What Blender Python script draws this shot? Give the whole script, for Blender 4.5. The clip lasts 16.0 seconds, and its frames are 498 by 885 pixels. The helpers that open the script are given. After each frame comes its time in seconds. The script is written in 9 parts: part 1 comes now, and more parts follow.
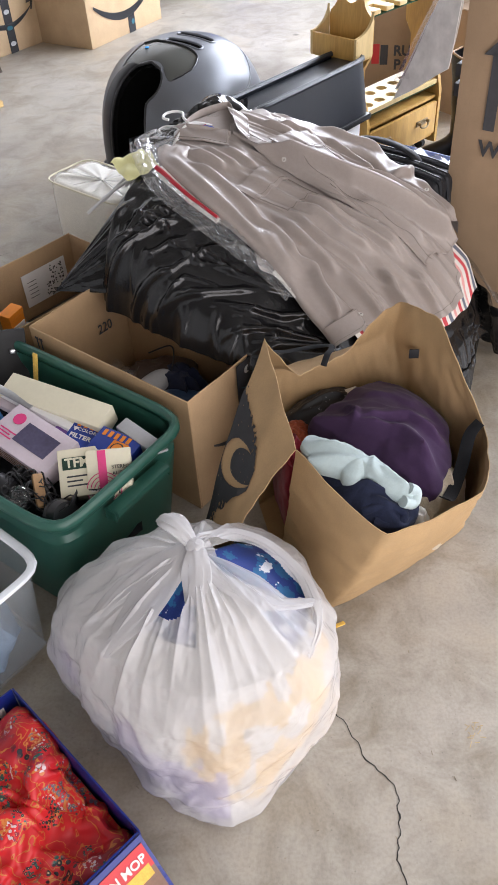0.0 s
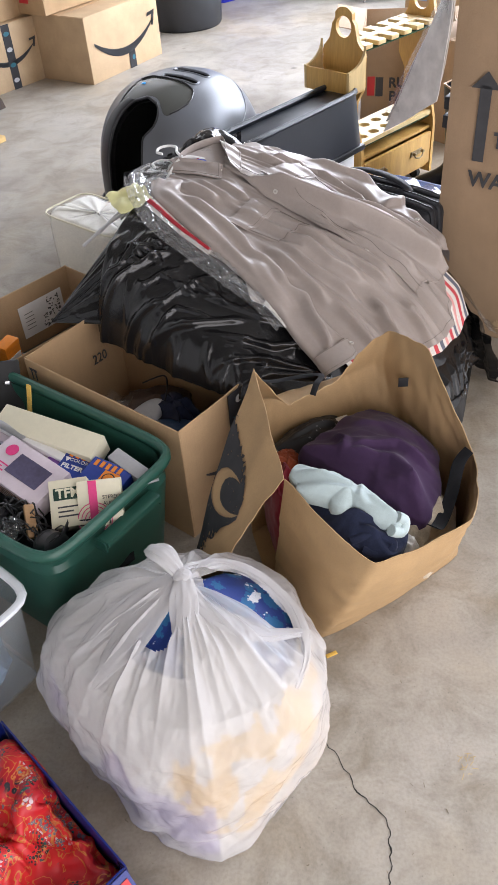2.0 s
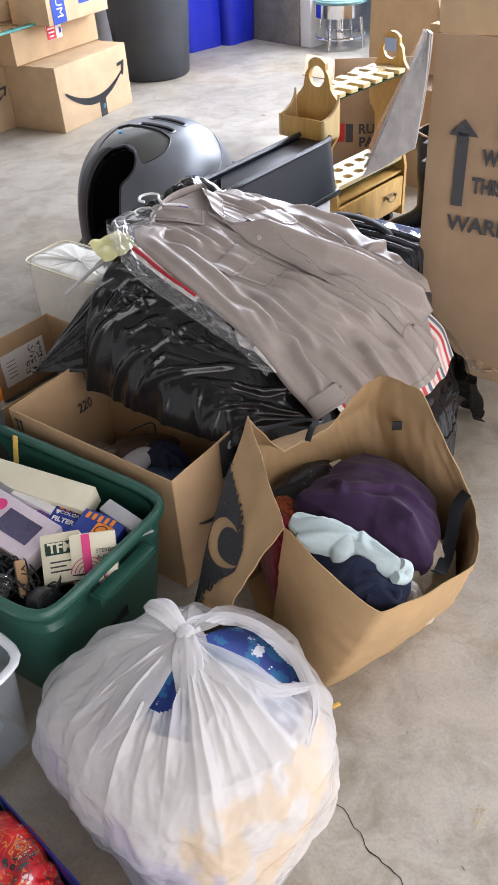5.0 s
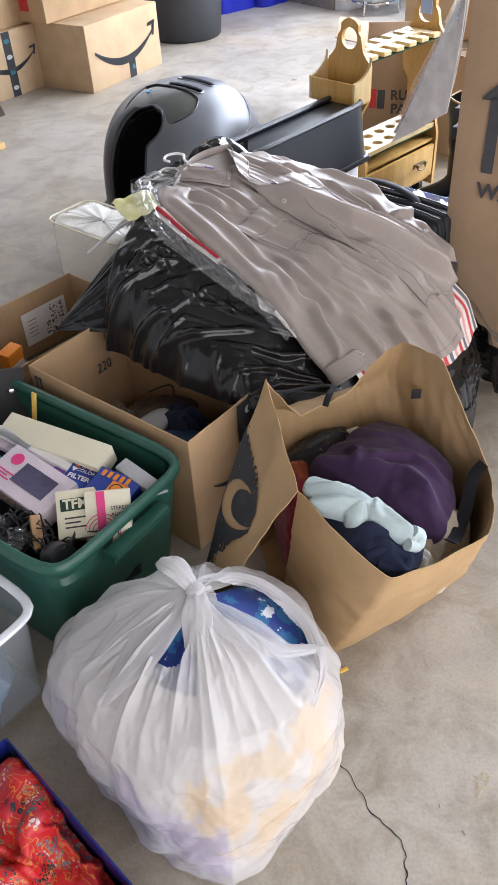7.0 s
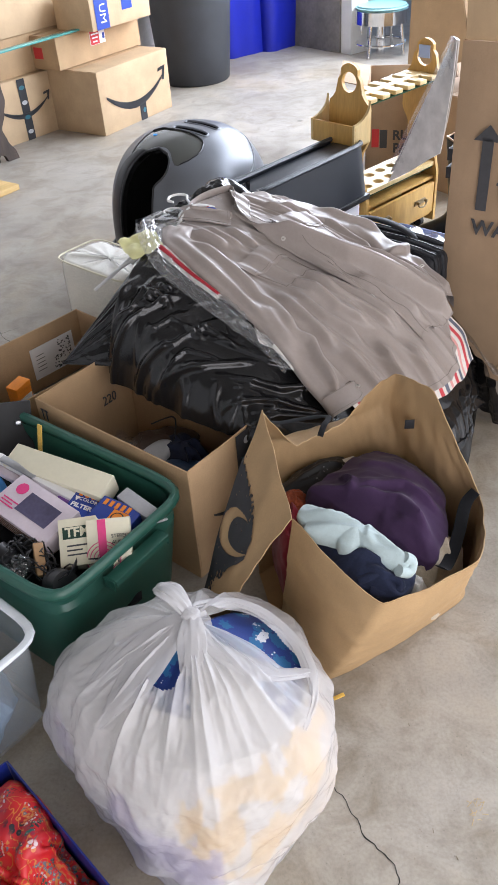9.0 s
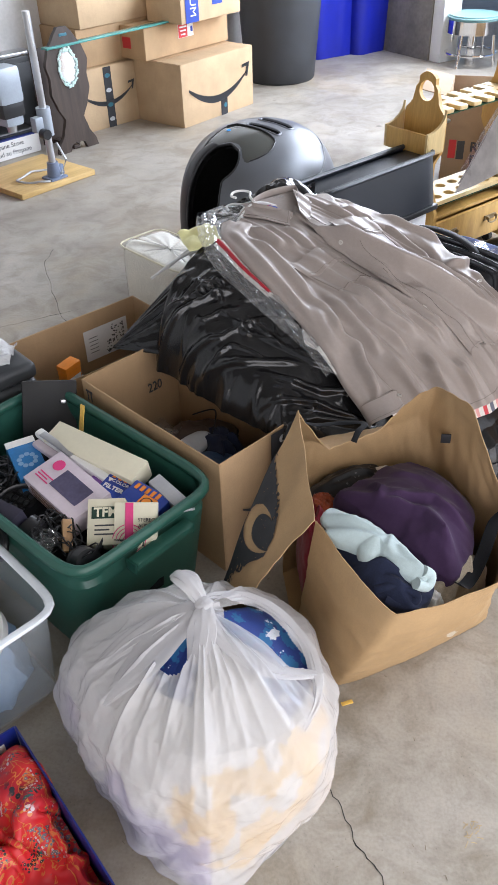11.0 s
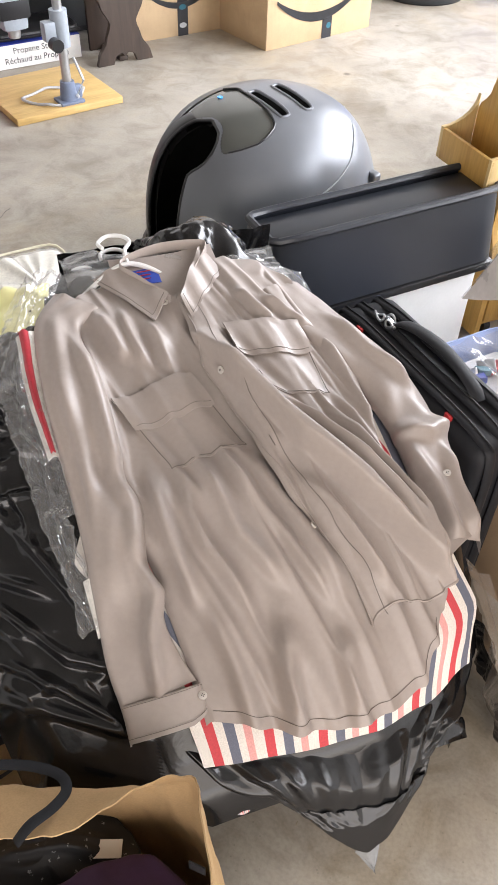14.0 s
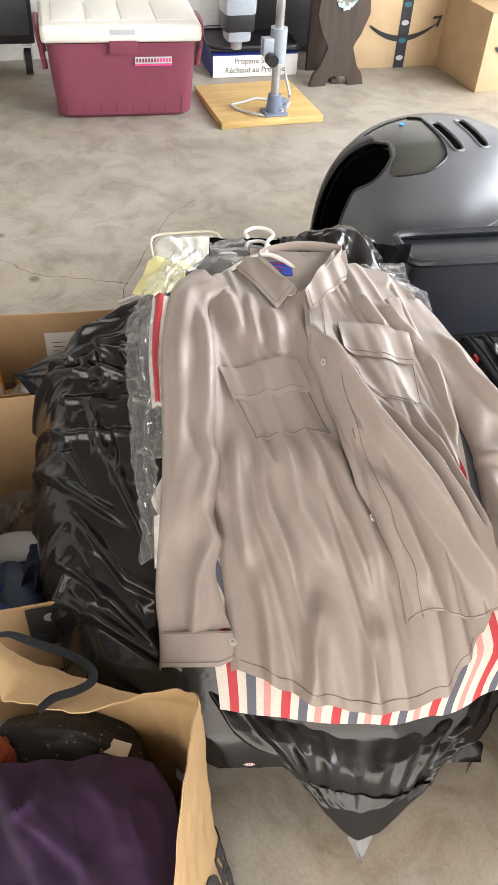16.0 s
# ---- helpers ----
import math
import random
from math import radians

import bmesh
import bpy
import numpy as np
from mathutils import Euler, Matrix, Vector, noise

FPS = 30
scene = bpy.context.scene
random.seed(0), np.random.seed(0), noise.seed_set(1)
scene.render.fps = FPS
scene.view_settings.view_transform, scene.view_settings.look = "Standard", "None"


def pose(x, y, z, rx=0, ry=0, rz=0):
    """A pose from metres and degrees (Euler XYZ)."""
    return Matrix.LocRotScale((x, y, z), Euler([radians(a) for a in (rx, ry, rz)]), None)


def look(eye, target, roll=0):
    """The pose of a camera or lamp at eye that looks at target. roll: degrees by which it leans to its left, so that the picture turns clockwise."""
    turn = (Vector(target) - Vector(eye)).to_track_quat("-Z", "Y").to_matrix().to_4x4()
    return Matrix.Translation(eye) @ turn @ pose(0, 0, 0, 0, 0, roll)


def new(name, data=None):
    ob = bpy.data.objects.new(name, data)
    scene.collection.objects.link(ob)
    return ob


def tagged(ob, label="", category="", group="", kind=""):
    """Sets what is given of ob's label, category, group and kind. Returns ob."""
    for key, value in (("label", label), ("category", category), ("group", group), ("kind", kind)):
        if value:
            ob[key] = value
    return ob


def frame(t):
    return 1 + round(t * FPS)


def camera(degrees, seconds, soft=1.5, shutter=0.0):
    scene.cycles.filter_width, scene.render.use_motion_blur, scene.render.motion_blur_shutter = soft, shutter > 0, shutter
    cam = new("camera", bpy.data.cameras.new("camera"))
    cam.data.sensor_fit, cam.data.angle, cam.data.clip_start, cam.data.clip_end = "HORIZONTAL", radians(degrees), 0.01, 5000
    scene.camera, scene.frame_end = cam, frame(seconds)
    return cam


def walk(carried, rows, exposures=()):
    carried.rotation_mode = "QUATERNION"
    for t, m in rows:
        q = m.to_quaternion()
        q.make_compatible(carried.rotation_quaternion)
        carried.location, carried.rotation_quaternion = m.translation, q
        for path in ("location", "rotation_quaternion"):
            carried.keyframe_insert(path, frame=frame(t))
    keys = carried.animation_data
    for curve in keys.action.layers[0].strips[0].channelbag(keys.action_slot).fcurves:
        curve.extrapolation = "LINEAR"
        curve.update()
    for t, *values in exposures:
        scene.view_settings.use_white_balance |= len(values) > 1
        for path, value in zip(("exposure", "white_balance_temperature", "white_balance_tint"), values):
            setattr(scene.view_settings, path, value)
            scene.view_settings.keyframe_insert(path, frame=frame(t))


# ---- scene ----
cam = camera(35.1, 16.0, soft=1.2)
PATH = [
    (0, (0.116, 0.16, 1.344), (0.036, 1.627, -0.012), -3.9),
    (0.5, (0.114, 0.167, 1.344), (0.016, 1.645, 0.0), -4.3),
    (1, (0.159, 0.174, 1.341), (0.044, 1.658, 0.005), -4.9),
    (1.5, (0.164, 0.172, 1.342), (0.054, 1.666, 0.016), -4.8),
    (2, (0.151, 0.16, 1.352), (0.054, 1.671, 0.045), -4.7),
    (2.5, (0.115, 0.16, 1.354), (0.046, 1.697, 0.076), -4.2),
    (3, (0.132, 0.146, 1.367), (0.07, 1.709, 0.121), -4.5),
    (5.5, (0.073, 0.194, 1.353), (0.09, 1.766, 0.116), -3.3),
    (6, (0.029, 0.188, 1.355), (0.096, 1.754, 0.112), -1.8),
    (6.5, (0.021, 0.189, 1.356), (0.041, 1.753, 0.108), -1.6),
    (7, (0.108, 0.18, 1.338), (0.038, 1.709, 0.05), -3.5),
    (7.5, (0.142, 0.164, 1.35), (0.04, 1.69, 0.062), -4.9),
    (8, (0.138, 0.157, 1.355), (0.043, 1.702, 0.088), -5.3),
    (10.5, (0.171, 0.124, 1.362), (0.001, 1.716, 0.164), -1.1),
    (11, (0.189, 0.133, 1.361), (-0.054, 1.703, 0.145), -2.0),
    (11.5, (0.211, 0.156, 1.356), (-0.077, 1.687, 0.101), -4.6),
    (12, (0.204, 0.316, 1.347), (-0.037, 1.846, 0.082), -5.2),
    (12.5, (0.228, 0.544, 1.352), (0.061, 2.088, 0.091), -4.1),
    (13, (0.354, 0.799, 1.325), (0.108, 2.302, 0.029), -2.4),
    (13.5, (0.501, 1.012, 1.32), (0.191, 2.445, -0.04), -0.2),
    (14, (0.533, 1.213, 1.309), (0.022, 2.539, -0.099), 1.9),
    (14.5, (0.665, 1.298, 1.314), (-0.159, 2.398, -0.139), 2.4),
    (15, (0.726, 1.281, 1.33), (-0.141, 2.344, -0.125), 0.5),
    (15.5, (0.7, 1.213, 1.327), (-0.142, 2.342, -0.093), 2.2),
    (16, (0.677, 1.161, 1.329), (-0.179, 2.333, -0.047), 4.0),
]
EXPOSURES = [(0.0, 0.06, 6300, 17), (11.0, 0.02, 6100, 15), (12.0, 0.13, 6150, 14), (13.0, 0.28, 6350, 17), (14.5, 0.42, 6850, 15), (16.0, 0.46, 6950, 14)]
walk(cam, [(t, look(eye, target, roll)) for t, eye, target, roll in PATH], EXPOSURES)

# world, sun and the daylight in the door openings
world = bpy.data.worlds.new("daylight")
scene.world = world
world.use_nodes = True
_bg = world.node_tree.nodes["Background"]
_sky = world.node_tree.nodes.new("ShaderNodeTexSky")
_sky.sky_type, _sky.sun_disc = "NISHITA", False
_sky.sun_elevation, _sky.sun_rotation = radians(58), radians(150)
world.node_tree.links.new(_sky.outputs[0], _bg.inputs[0])
_bg.inputs[1].default_value = 0.12


def sun(elev, azim, strength):
    d = bpy.data.lights.new("sun", "SUN")
    d.energy, d.angle, d.color = strength, radians(0.5), (1.0, 0.95, 0.88)
    o = new("sun", d)
    v = Vector((math.sin(azim) * math.cos(elev), math.cos(azim) * math.cos(elev), math.sin(elev)))
    o.matrix_world = look(v * 30, (0, 0, 0))
    return o


sun(radians(58), radians(150), 3.0)

# room axes: the wall with the big door runs along E1, and E2 points into the room
E1, E2 = Vector((0.646, -0.763, 0)), Vector((-0.763, -0.646, 0))
CORNER = Vector((-0.07, 7.69, 0))
DOOR0, DOOR1 = 1.28, 6.3          # the door opening along E1 from the corner
WEST_END = Vector((-4.74, 0.6, 0))


def opening_light(name, centre, facing, width, height, watts, colour):
    d = bpy.data.lights.new(name, "AREA")
    d.shape, d.size, d.size_y, d.energy, d.color = "RECTANGLE", width, height, watts, colour
    o = new(name, d)
    o.matrix_world = look(centre, Vector(centre) + Vector(facing))
    return o


_c = CORNER + E1 * ((DOOR0 + DOOR1) / 2) + Vector((0, 0, 1.75)) - E2 * 0.05
opening_light("door_daylight", _c, E2 + Vector((0, 0, -0.28)), DOOR1 - DOOR0, 2.0, 480, (0.87, 0.94, 1.0))
_c = CORNER + E1 * (DOOR1 + 0.6) + E2 * 4.2 - Vector((0.646, -0.763, 0)) * -0.05 + Vector((0, 0, 1.05))
opening_light("side_door_daylight", _c, -E1 + Vector((0, 0, -0.1)), 3.6, 2.0, 72, (1.0, 0.95, 0.87))


# ---- materials ----
def nodes_of(name):
    m = bpy.data.materials.new(name)
    m.use_nodes = True
    nt = m.node_tree
    return m, nt, nt.nodes["Principled BSDF"]


def link(nt, a, b):
    nt.links.new(a, b)


def tex(nt, kind, coord, **kw):
    n = nt.nodes.new("ShaderNodeTex" + kind)
    for k, v in kw.items():
        if k == "feature":
            n.feature = v
        elif k == "wave_type":
            n.wave_type = v
        elif k == "bands_direction":
            n.bands_direction = v
        else:
            n.inputs[k.replace("_", " ")].default_value = v
    link(nt, coord, n.inputs["Vector"])
    return n


def ramp(nt, fac, stops):
    n = nt.nodes.new("ShaderNodeValToRGB")
    el = n.color_ramp.elements
    el[0].position, el[0].color = stops[0][0], (*stops[0][1], 1)
    el[1].position, el[1].color = stops[-1][0], (*stops[-1][1], 1)
    for p, c in stops[1:-1]:
        e = el.new(p)
        e.color = (*c, 1)
    link(nt, fac, n.inputs[0])
    return n.outputs[0]


def mixc(nt, fac, a, b, mode="MIX"):
    n = nt.nodes.new("ShaderNodeMix")
    n.data_type, n.blend_type = "RGBA", mode
    for sock, v in ((n.inputs[0], fac), (n.inputs[6], a), (n.inputs[7], b)):
        if isinstance(v, (int, float)):
            sock.default_value = v
        elif isinstance(v, tuple):
            sock.default_value = (*v, 1)
        else:
            link(nt, v, sock)
    return n.outputs[2]


def math_node(nt, op, a, b=0.0):
    n = nt.nodes.new("ShaderNodeMath")
    n.operation = op
    for sock, v in ((n.inputs[0], a), (n.inputs[1], b)):
        if isinstance(v, (int, float)):
            sock.default_value = v
        else:
            link(nt, v, sock)
    return n.outputs[0]


def coords(nt, what="Object"):
    return nt.nodes.new("ShaderNodeTexCoord").outputs[what]


def bump_to(nt, p, height, strength, dist=0.01, chain=None):
    b = nt.nodes.new("ShaderNodeBump")
    b.inputs["Strength"].default_value, b.inputs["Distance"].default_value = strength, dist
    link(nt, height, b.inputs["Height"])
    if chain is not None:
        link(nt, chain, b.inputs["Normal"])
    link(nt, b.outputs[0], p.inputs["Normal"])
    return b.outputs[0]


def plain(name, col, var=0.12, rough=0.55, metal=0.0, big=9.0, fine=140.0, bump=0.12, spec=0.5, coat=0.0, sheen=0.0):
    """A surface with stains and grain at two scales."""
    m, nt, p = nodes_of(name)
    c = coords(nt)
    a = tex(nt, "Noise", c, Scale=big, Detail=4.0, Roughness=0.6)
    b = tex(nt, "Noise", c, Scale=fine, Detail=3.0)
    lo, hi = tuple(v * (1 - var) for v in col), tuple(min(1, v * (1 + var)) for v in col)
    k = ramp(nt, a.outputs[0], [(0.3, lo), (0.7, hi)])
    g = ramp(nt, b.outputs[0], [(0.3, (1 - var * 0.6,) * 3), (0.7, (1.0, 1.0, 1.0))])
    link(nt, mixc(nt, 1.0, k, g, "MULTIPLY"), p.inputs["Base Color"])
    r = ramp(nt, a.outputs[0], [(0.3, (rough * 0.85,) * 3), (0.7, (min(1, rough * 1.15),) * 3)])
    link(nt, r, p.inputs["Roughness"])
    p.inputs["Metallic"].default_value = metal
    p.inputs["Specular IOR Level"].default_value = spec
    p.inputs["Coat Weight"].default_value = coat
    p.inputs["Sheen Weight"].default_value = sheen
    if bump:
        bump_to(nt, p, b.outputs[0], bump, 0.002)
    return m


def concrete_material():
    m, nt, p = nodes_of("concrete")
    c = coords(nt)
    big = tex(nt, "Noise", c, Scale=1.3, Detail=6.0, Roughness=0.62)
    mid = tex(nt, "Noise", c, Scale=7.0, Detail=6.0, Roughness=0.7, Distortion=0.6)
    fine = tex(nt, "Noise", c, Scale=160.0, Detail=3.0)
    pits = tex(nt, "Voronoi", c, Scale=55.0)
    spots = tex(nt, "Voronoi", c, Scale=3.1)
    k = ramp(nt, big.outputs[0], [(0.32, (0.30, 0.264, 0.220)), (0.52, (0.405, 0.373, 0.323)), (0.7, (0.49, 0.458, 0.408))])
    wide = tex(nt, "Noise", c, Scale=0.7, Detail=5.0, Roughness=0.7, Distortion=0.2)
    k = mixc(nt, 1.0, k, ramp(nt, wide.outputs[0], [(0.38, (1.0, 0.93, 0.82)), (0.5, (1.0, 1.0, 1.0)), (0.62, (0.9, 0.9, 0.9))]), "MULTIPLY")
    k = mixc(nt, 0.8, k, ramp(nt, mid.outputs[0], [(0.32, (0.60, 0.56, 0.50)), (0.54, (1.0, 1.0, 1.0)), (0.75, (1.15, 1.12, 1.06))]), "MULTIPLY")
    k = mixc(nt, 1.0, k, ramp(nt, fine.outputs[0], [(0.28, (0.86,) * 3), (0.6, (1.0,) * 3)]), "MULTIPLY")
    k = mixc(nt, 1.0, k, ramp(nt, pits.outputs["Distance"], [(0.03, (0.72,) * 3), (0.1, (1.0,) * 3)]), "MULTIPLY")
    k = mixc(nt, 1.0, k, ramp(nt, spots.outputs["Distance"], [(0.03, (0.5,) * 3), (0.07, (1.0,) * 3)]), "MULTIPLY")
    link(nt, k, p.inputs["Base Color"])
    link(nt, ramp(nt, mid.outputs[0], [(0.3, (0.38,) * 3), (0.7, (0.6,) * 3)]), p.inputs["Roughness"])
    p.inputs["Specular IOR Level"].default_value = 0.4
    bump_to(nt, p, mixc(nt, 0.5, fine.outputs[0], pits.outputs["Distance"]), 0.12, 0.003)
    return m


def cardboard_material(name, col, rough=0.75):
    m, nt, p = nodes_of(name)
    c = coords(nt)
    mp = nt.nodes.new("ShaderNodeMapping")
    mp.inputs["Scale"].default_value = (1, 1, 0.15)
    link(nt, c, mp.inputs["Vector"])
    fl = tex(nt, "Noise", mp.outputs[0], Scale=90.0, Detail=2.0)
    st = tex(nt, "Noise", c, Scale=6.0, Detail=5.0, Roughness=0.6)
    fi = tex(nt, "Noise", c, Scale=420.0, Detail=2.0)
    lo, hi = tuple(v * 0.86 for v in col), tuple(v * 1.08 for v in col)
    k = ramp(nt, st.outputs[0], [(0.3, lo), (0.7, hi)])
    k = mixc(nt, 0.22, k, ramp(nt, fl.outputs[0], [(0.3, (0.88,) * 3), (0.7, (1.04,) * 3)]), "MULTIPLY")
    k = mixc(nt, 0.7, k, ramp(nt, fi.outputs[0], [(0.3, (0.86,) * 3), (0.65, (1.04,) * 3)]), "MULTIPLY")
    link(nt, k, p.inputs["Base Color"])
    p.inputs["Roughness"].default_value = rough
    p.inputs["Specular IOR Level"].default_value = 0.3
    bump_to(nt, p, fl.outputs[0], 0.07, 0.003)
    return m


def film_material(name, col, rough, clear, crease=26.0, strength=0.5, translucent=0.0):
    """Thin plastic film: creased, glossy, partly see-through."""
    m, nt, p = nodes_of(name)
    c = coords(nt)
    warp = tex(nt, "Noise", c, Scale=5.0, Detail=3.0)
    add = nt.nodes.new("ShaderNodeVectorMath")
    add.operation = "MULTIPLY_ADD"
    add.inputs[1].default_value = (0.16, 0.16, 0.16)
    link(nt, warp.outputs["Color"], add.inputs[0])
    link(nt, c, add.inputs[2])
    v1 = tex(nt, "Voronoi", add.outputs[0], Scale=crease)
    v2 = tex(nt, "Voronoi", add.outputs[0], Scale=crease * 2.7)
    v1.distance, v2.distance = "CHEBYCHEV", "MANHATTAN"
    n1 = tex(nt, "Noise", c, Scale=crease * 0.7, Detail=4.0, Distortion=1.0)
    h = mixc(nt, 0.35, v1.outputs["Distance"], v2.outputs["Distance"])
    h = mixc(nt, 0.25, h, n1.outputs[0])
    p.inputs["Base Color"].default_value = (*col, 1)
    p.inputs["Roughness"].default_value = rough
    bump_to(nt, p, h, strength, 0.02)
    out = nt.nodes["Material Output"]
    shader = p.outputs[0]
    if translucent:
        tr = nt.nodes.new("ShaderNodeBsdfTranslucent")
        tr.inputs[0].default_value = (*col, 1)
        mx = nt.nodes.new("ShaderNodeMixShader")
        mx.inputs[0].default_value = translucent
        link(nt, shader, mx.inputs[1])
        link(nt, tr.outputs[0], mx.inputs[2])
        shader = mx.outputs[0]
    if clear:
        tp = nt.nodes.new("ShaderNodeBsdfTransparent")
        mx = nt.nodes.new("ShaderNodeMixShader")
        mx.inputs[0].default_value = 1 - clear
        link(nt, tp.outputs[0], mx.inputs[1])
        link(nt, shader, mx.inputs[2])
        shader = mx.outputs[0]
    link(nt, shader, out.inputs[0])
    return m


def cloth_material(name, col, weave=900.0, var=0.1, sheen=0.12, rough=0.85, pill=0.0, grain=0.8):
    m, nt, p = nodes_of(name)
    c = coords(nt)
    a = tex(nt, "Noise", c, Scale=7.0, Detail=4.0)
    w = tex(nt, "Noise", c, Scale=weave, Detail=2.0)
    f = tex(nt, "Noise", c, Scale=120.0, Detail=4.0)
    lo, hi = tuple(v * (1 - var) for v in col), tuple(v * (1 + var) for v in col)
    k = ramp(nt, a.outputs[0], [(0.3, lo), (0.7, hi)])
    k = mixc(nt, grain, k, ramp(nt, f.outputs[0], [(0.3, (0.86,) * 3), (0.7, (1.08,) * 3)]), "MULTIPLY")
    k = mixc(nt, grain, k, ramp(nt, w.outputs[0], [(0.3, (0.8,) * 3), (0.7, (1.08,) * 3)]), "MULTIPLY")
    if pill:
        v = tex(nt, "Voronoi", c, Scale=70.0)
        k = mixc(nt, pill, k, ramp(nt, v.outputs["Distance"], [(0.02, (1.8,) * 3), (0.06, (1.0,) * 3)]), "MULTIPLY")
    link(nt, k, p.inputs["Base Color"])
    p.inputs["Roughness"].default_value = rough
    p.inputs["Sheen Weight"].default_value = sheen
    p.inputs["Specular IOR Level"].default_value = 0.3
    bump_to(nt, p, mixc(nt, 0.4, f.outputs[0], w.outputs[0]), 0.2 * grain, 0.003)
    return m


def stripe_material(name, colours, period, wobble=0.0):
    """Woven stripes along the cloth, by its own u."""
    m, nt, p = nodes_of(name)
    uv = coords(nt, "UV")
    sp = nt.nodes.new("ShaderNodeSeparateXYZ")
    link(nt, uv, sp.inputs[0])
    f = math_node(nt, "FRACT", math_node(nt, "MULTIPLY", sp.outputs[0], period))
    n = nt.nodes.new("ShaderNodeValToRGB")
    n.color_ramp.interpolation = "CONSTANT"
    el = n.color_ramp.elements
    for i, (pos, c) in enumerate(colours):
        e = el[i] if i < 2 else el.new(pos)
        e.position, e.color = pos, (*c, 1)
    link(nt, f, n.inputs[0])
    c = coords(nt)
    w = tex(nt, "Noise", c, Scale=500.0, Detail=2.0)
    link(nt, mixc(nt, 0.8, n.outputs[0], ramp(nt, w.outputs[0], [(0.3, (0.8,) * 3), (0.7, (1.05,) * 3)]), "MULTIPLY"), p.inputs["Base Color"])
    p.inputs["Roughness"].default_value = 0.85
    bump_to(nt, p, w.outputs[0], 0.15, 0.002)
    return m


def floral_material(name, ground, motifs, scale, spread=0.3):
    """Printed cloth: flower heads of several colours scattered on a ground colour."""
    m, nt, p = nodes_of(name)
    c = coords(nt)
    k = None
    n = tex(nt, "Noise", c, Scale=scale * 0.4, Detail=3.0)
    k = ramp(nt, n.outputs[0], [(0.35, tuple(v * 0.75 for v in ground)), (0.65, ground)])
    for i, (col, core, size) in enumerate(motifs):
        mp = nt.nodes.new("ShaderNodeMapping")
        mp.inputs["Location"].default_value = (0.37 * i, 0.21 * i, 0.11 * i)
        link(nt, c, mp.inputs["Vector"])
        v = tex(nt, "Voronoi", mp.outputs[0], Scale=scale * (1 + 0.13 * i), Randomness=1.0)
        pet = tex(nt, "Voronoi", mp.outputs[0], Scale=scale * 6.5)
        d = math_node(nt, "ADD", v.outputs["Distance"], math_node(nt, "MULTIPLY", pet.outputs["Distance"], spread))
        k = mixc(nt, ramp(nt, d, [(size, (1.0,) * 3), (size + 0.03, (0.0,) * 3)]), k, col)
        k = mixc(nt, ramp(nt, d, [(size * 0.45, (1.0,) * 3), (size * 0.45 + 0.02, (0.0,) * 3)]), k, core)
    w = tex(nt, "Noise", c, Scale=700.0, Detail=2.0)
    k = mixc(nt, 0.7, k, ramp(nt, w.outputs[0], [(0.3, (0.8,) * 3), (0.7, (1.05,) * 3)]), "MULTIPLY")
    link(nt, k, p.inputs["Base Color"])
    p.inputs["Roughness"].default_value = 0.6
    p.inputs["Sheen Weight"].default_value = 0.05
    bump_to(nt, p, w.outputs[0], 0.12, 0.002)
    return m


def wood_material(name, col, dark, scale=14.0, rough=0.45, along=(1.0, 1.0, 0.12)):
    m, nt, p = nodes_of(name)
    c = coords(nt)
    mp = nt.nodes.new("ShaderNodeMapping")
    mp.inputs["Scale"].default_value = along
    link(nt, c, mp.inputs["Vector"])
    g = tex(nt, "Noise", mp.outputs[0], Scale=scale, Detail=5.0, Distortion=1.4)
    f = tex(nt, "Noise", mp.outputs[0], Scale=scale * 14, Detail=3.0)
    k = ramp(nt, g.outputs[0], [(0.3, dark), (0.6, col), (0.8, tuple(min(1, v * 1.12) for v in col))])
    k = mixc(nt, 0.6, k, ramp(nt, f.outputs[0], [(0.3, (0.82,) * 3), (0.65, (1.05,) * 3)]), "MULTIPLY")
    link(nt, k, p.inputs["Base Color"])
    p.inputs["Roughness"].default_value = rough
    bump_to(nt, p, f.outputs[0], 0.08, 0.002)
    return m


def clear_material(name, rough, haze, crease, strength):
    """Clear thin film: mostly see-through, with a sharp gloss and a little haze."""
    m, nt, p = nodes_of(name)
    c = coords(nt)
    v = tex(nt, "Noise", c, Scale=crease, Detail=3.0, Distortion=1.5)
    p.inputs["Base Color"].default_value = (0.75, 0.76, 0.78, 1)
    p.inputs["Roughness"].default_value = 0.5
    b = bump_to(nt, p, v.outputs[0], strength, 0.01)
    tp, gl = nt.nodes.new("ShaderNodeBsdfTransparent"), nt.nodes.new("ShaderNodeBsdfGlossy")
    gl.inputs["Roughness"].default_value = rough
    link(nt, b, gl.inputs["Normal"])
    fr = nt.nodes.new("ShaderNodeLayerWeight")
    link(nt, b, fr.inputs["Normal"])
    m1, m2 = nt.nodes.new("ShaderNodeMixShader"), nt.nodes.new("ShaderNodeMixShader")
    k = math_node(nt, "MULTIPLY_ADD", math_node(nt, "POWER", fr.outputs["Facing"], 3.0), 0.75)
    k.node.inputs[2].default_value = 0.10
    k.node.use_clamp = True
    link(nt, k, m1.inputs[0])
    link(nt, tp.outputs[0], m1.inputs[1])
    link(nt, gl.outputs[0], m1.inputs[2])
    m2.inputs[0].default_value = haze
    link(nt, m1.outputs[0], m2.inputs[1])
    link(nt, p.outputs[0], m2.inputs[2])
    link(nt, m2.outputs[0], nt.nodes["Material Output"].inputs[0])
    return m


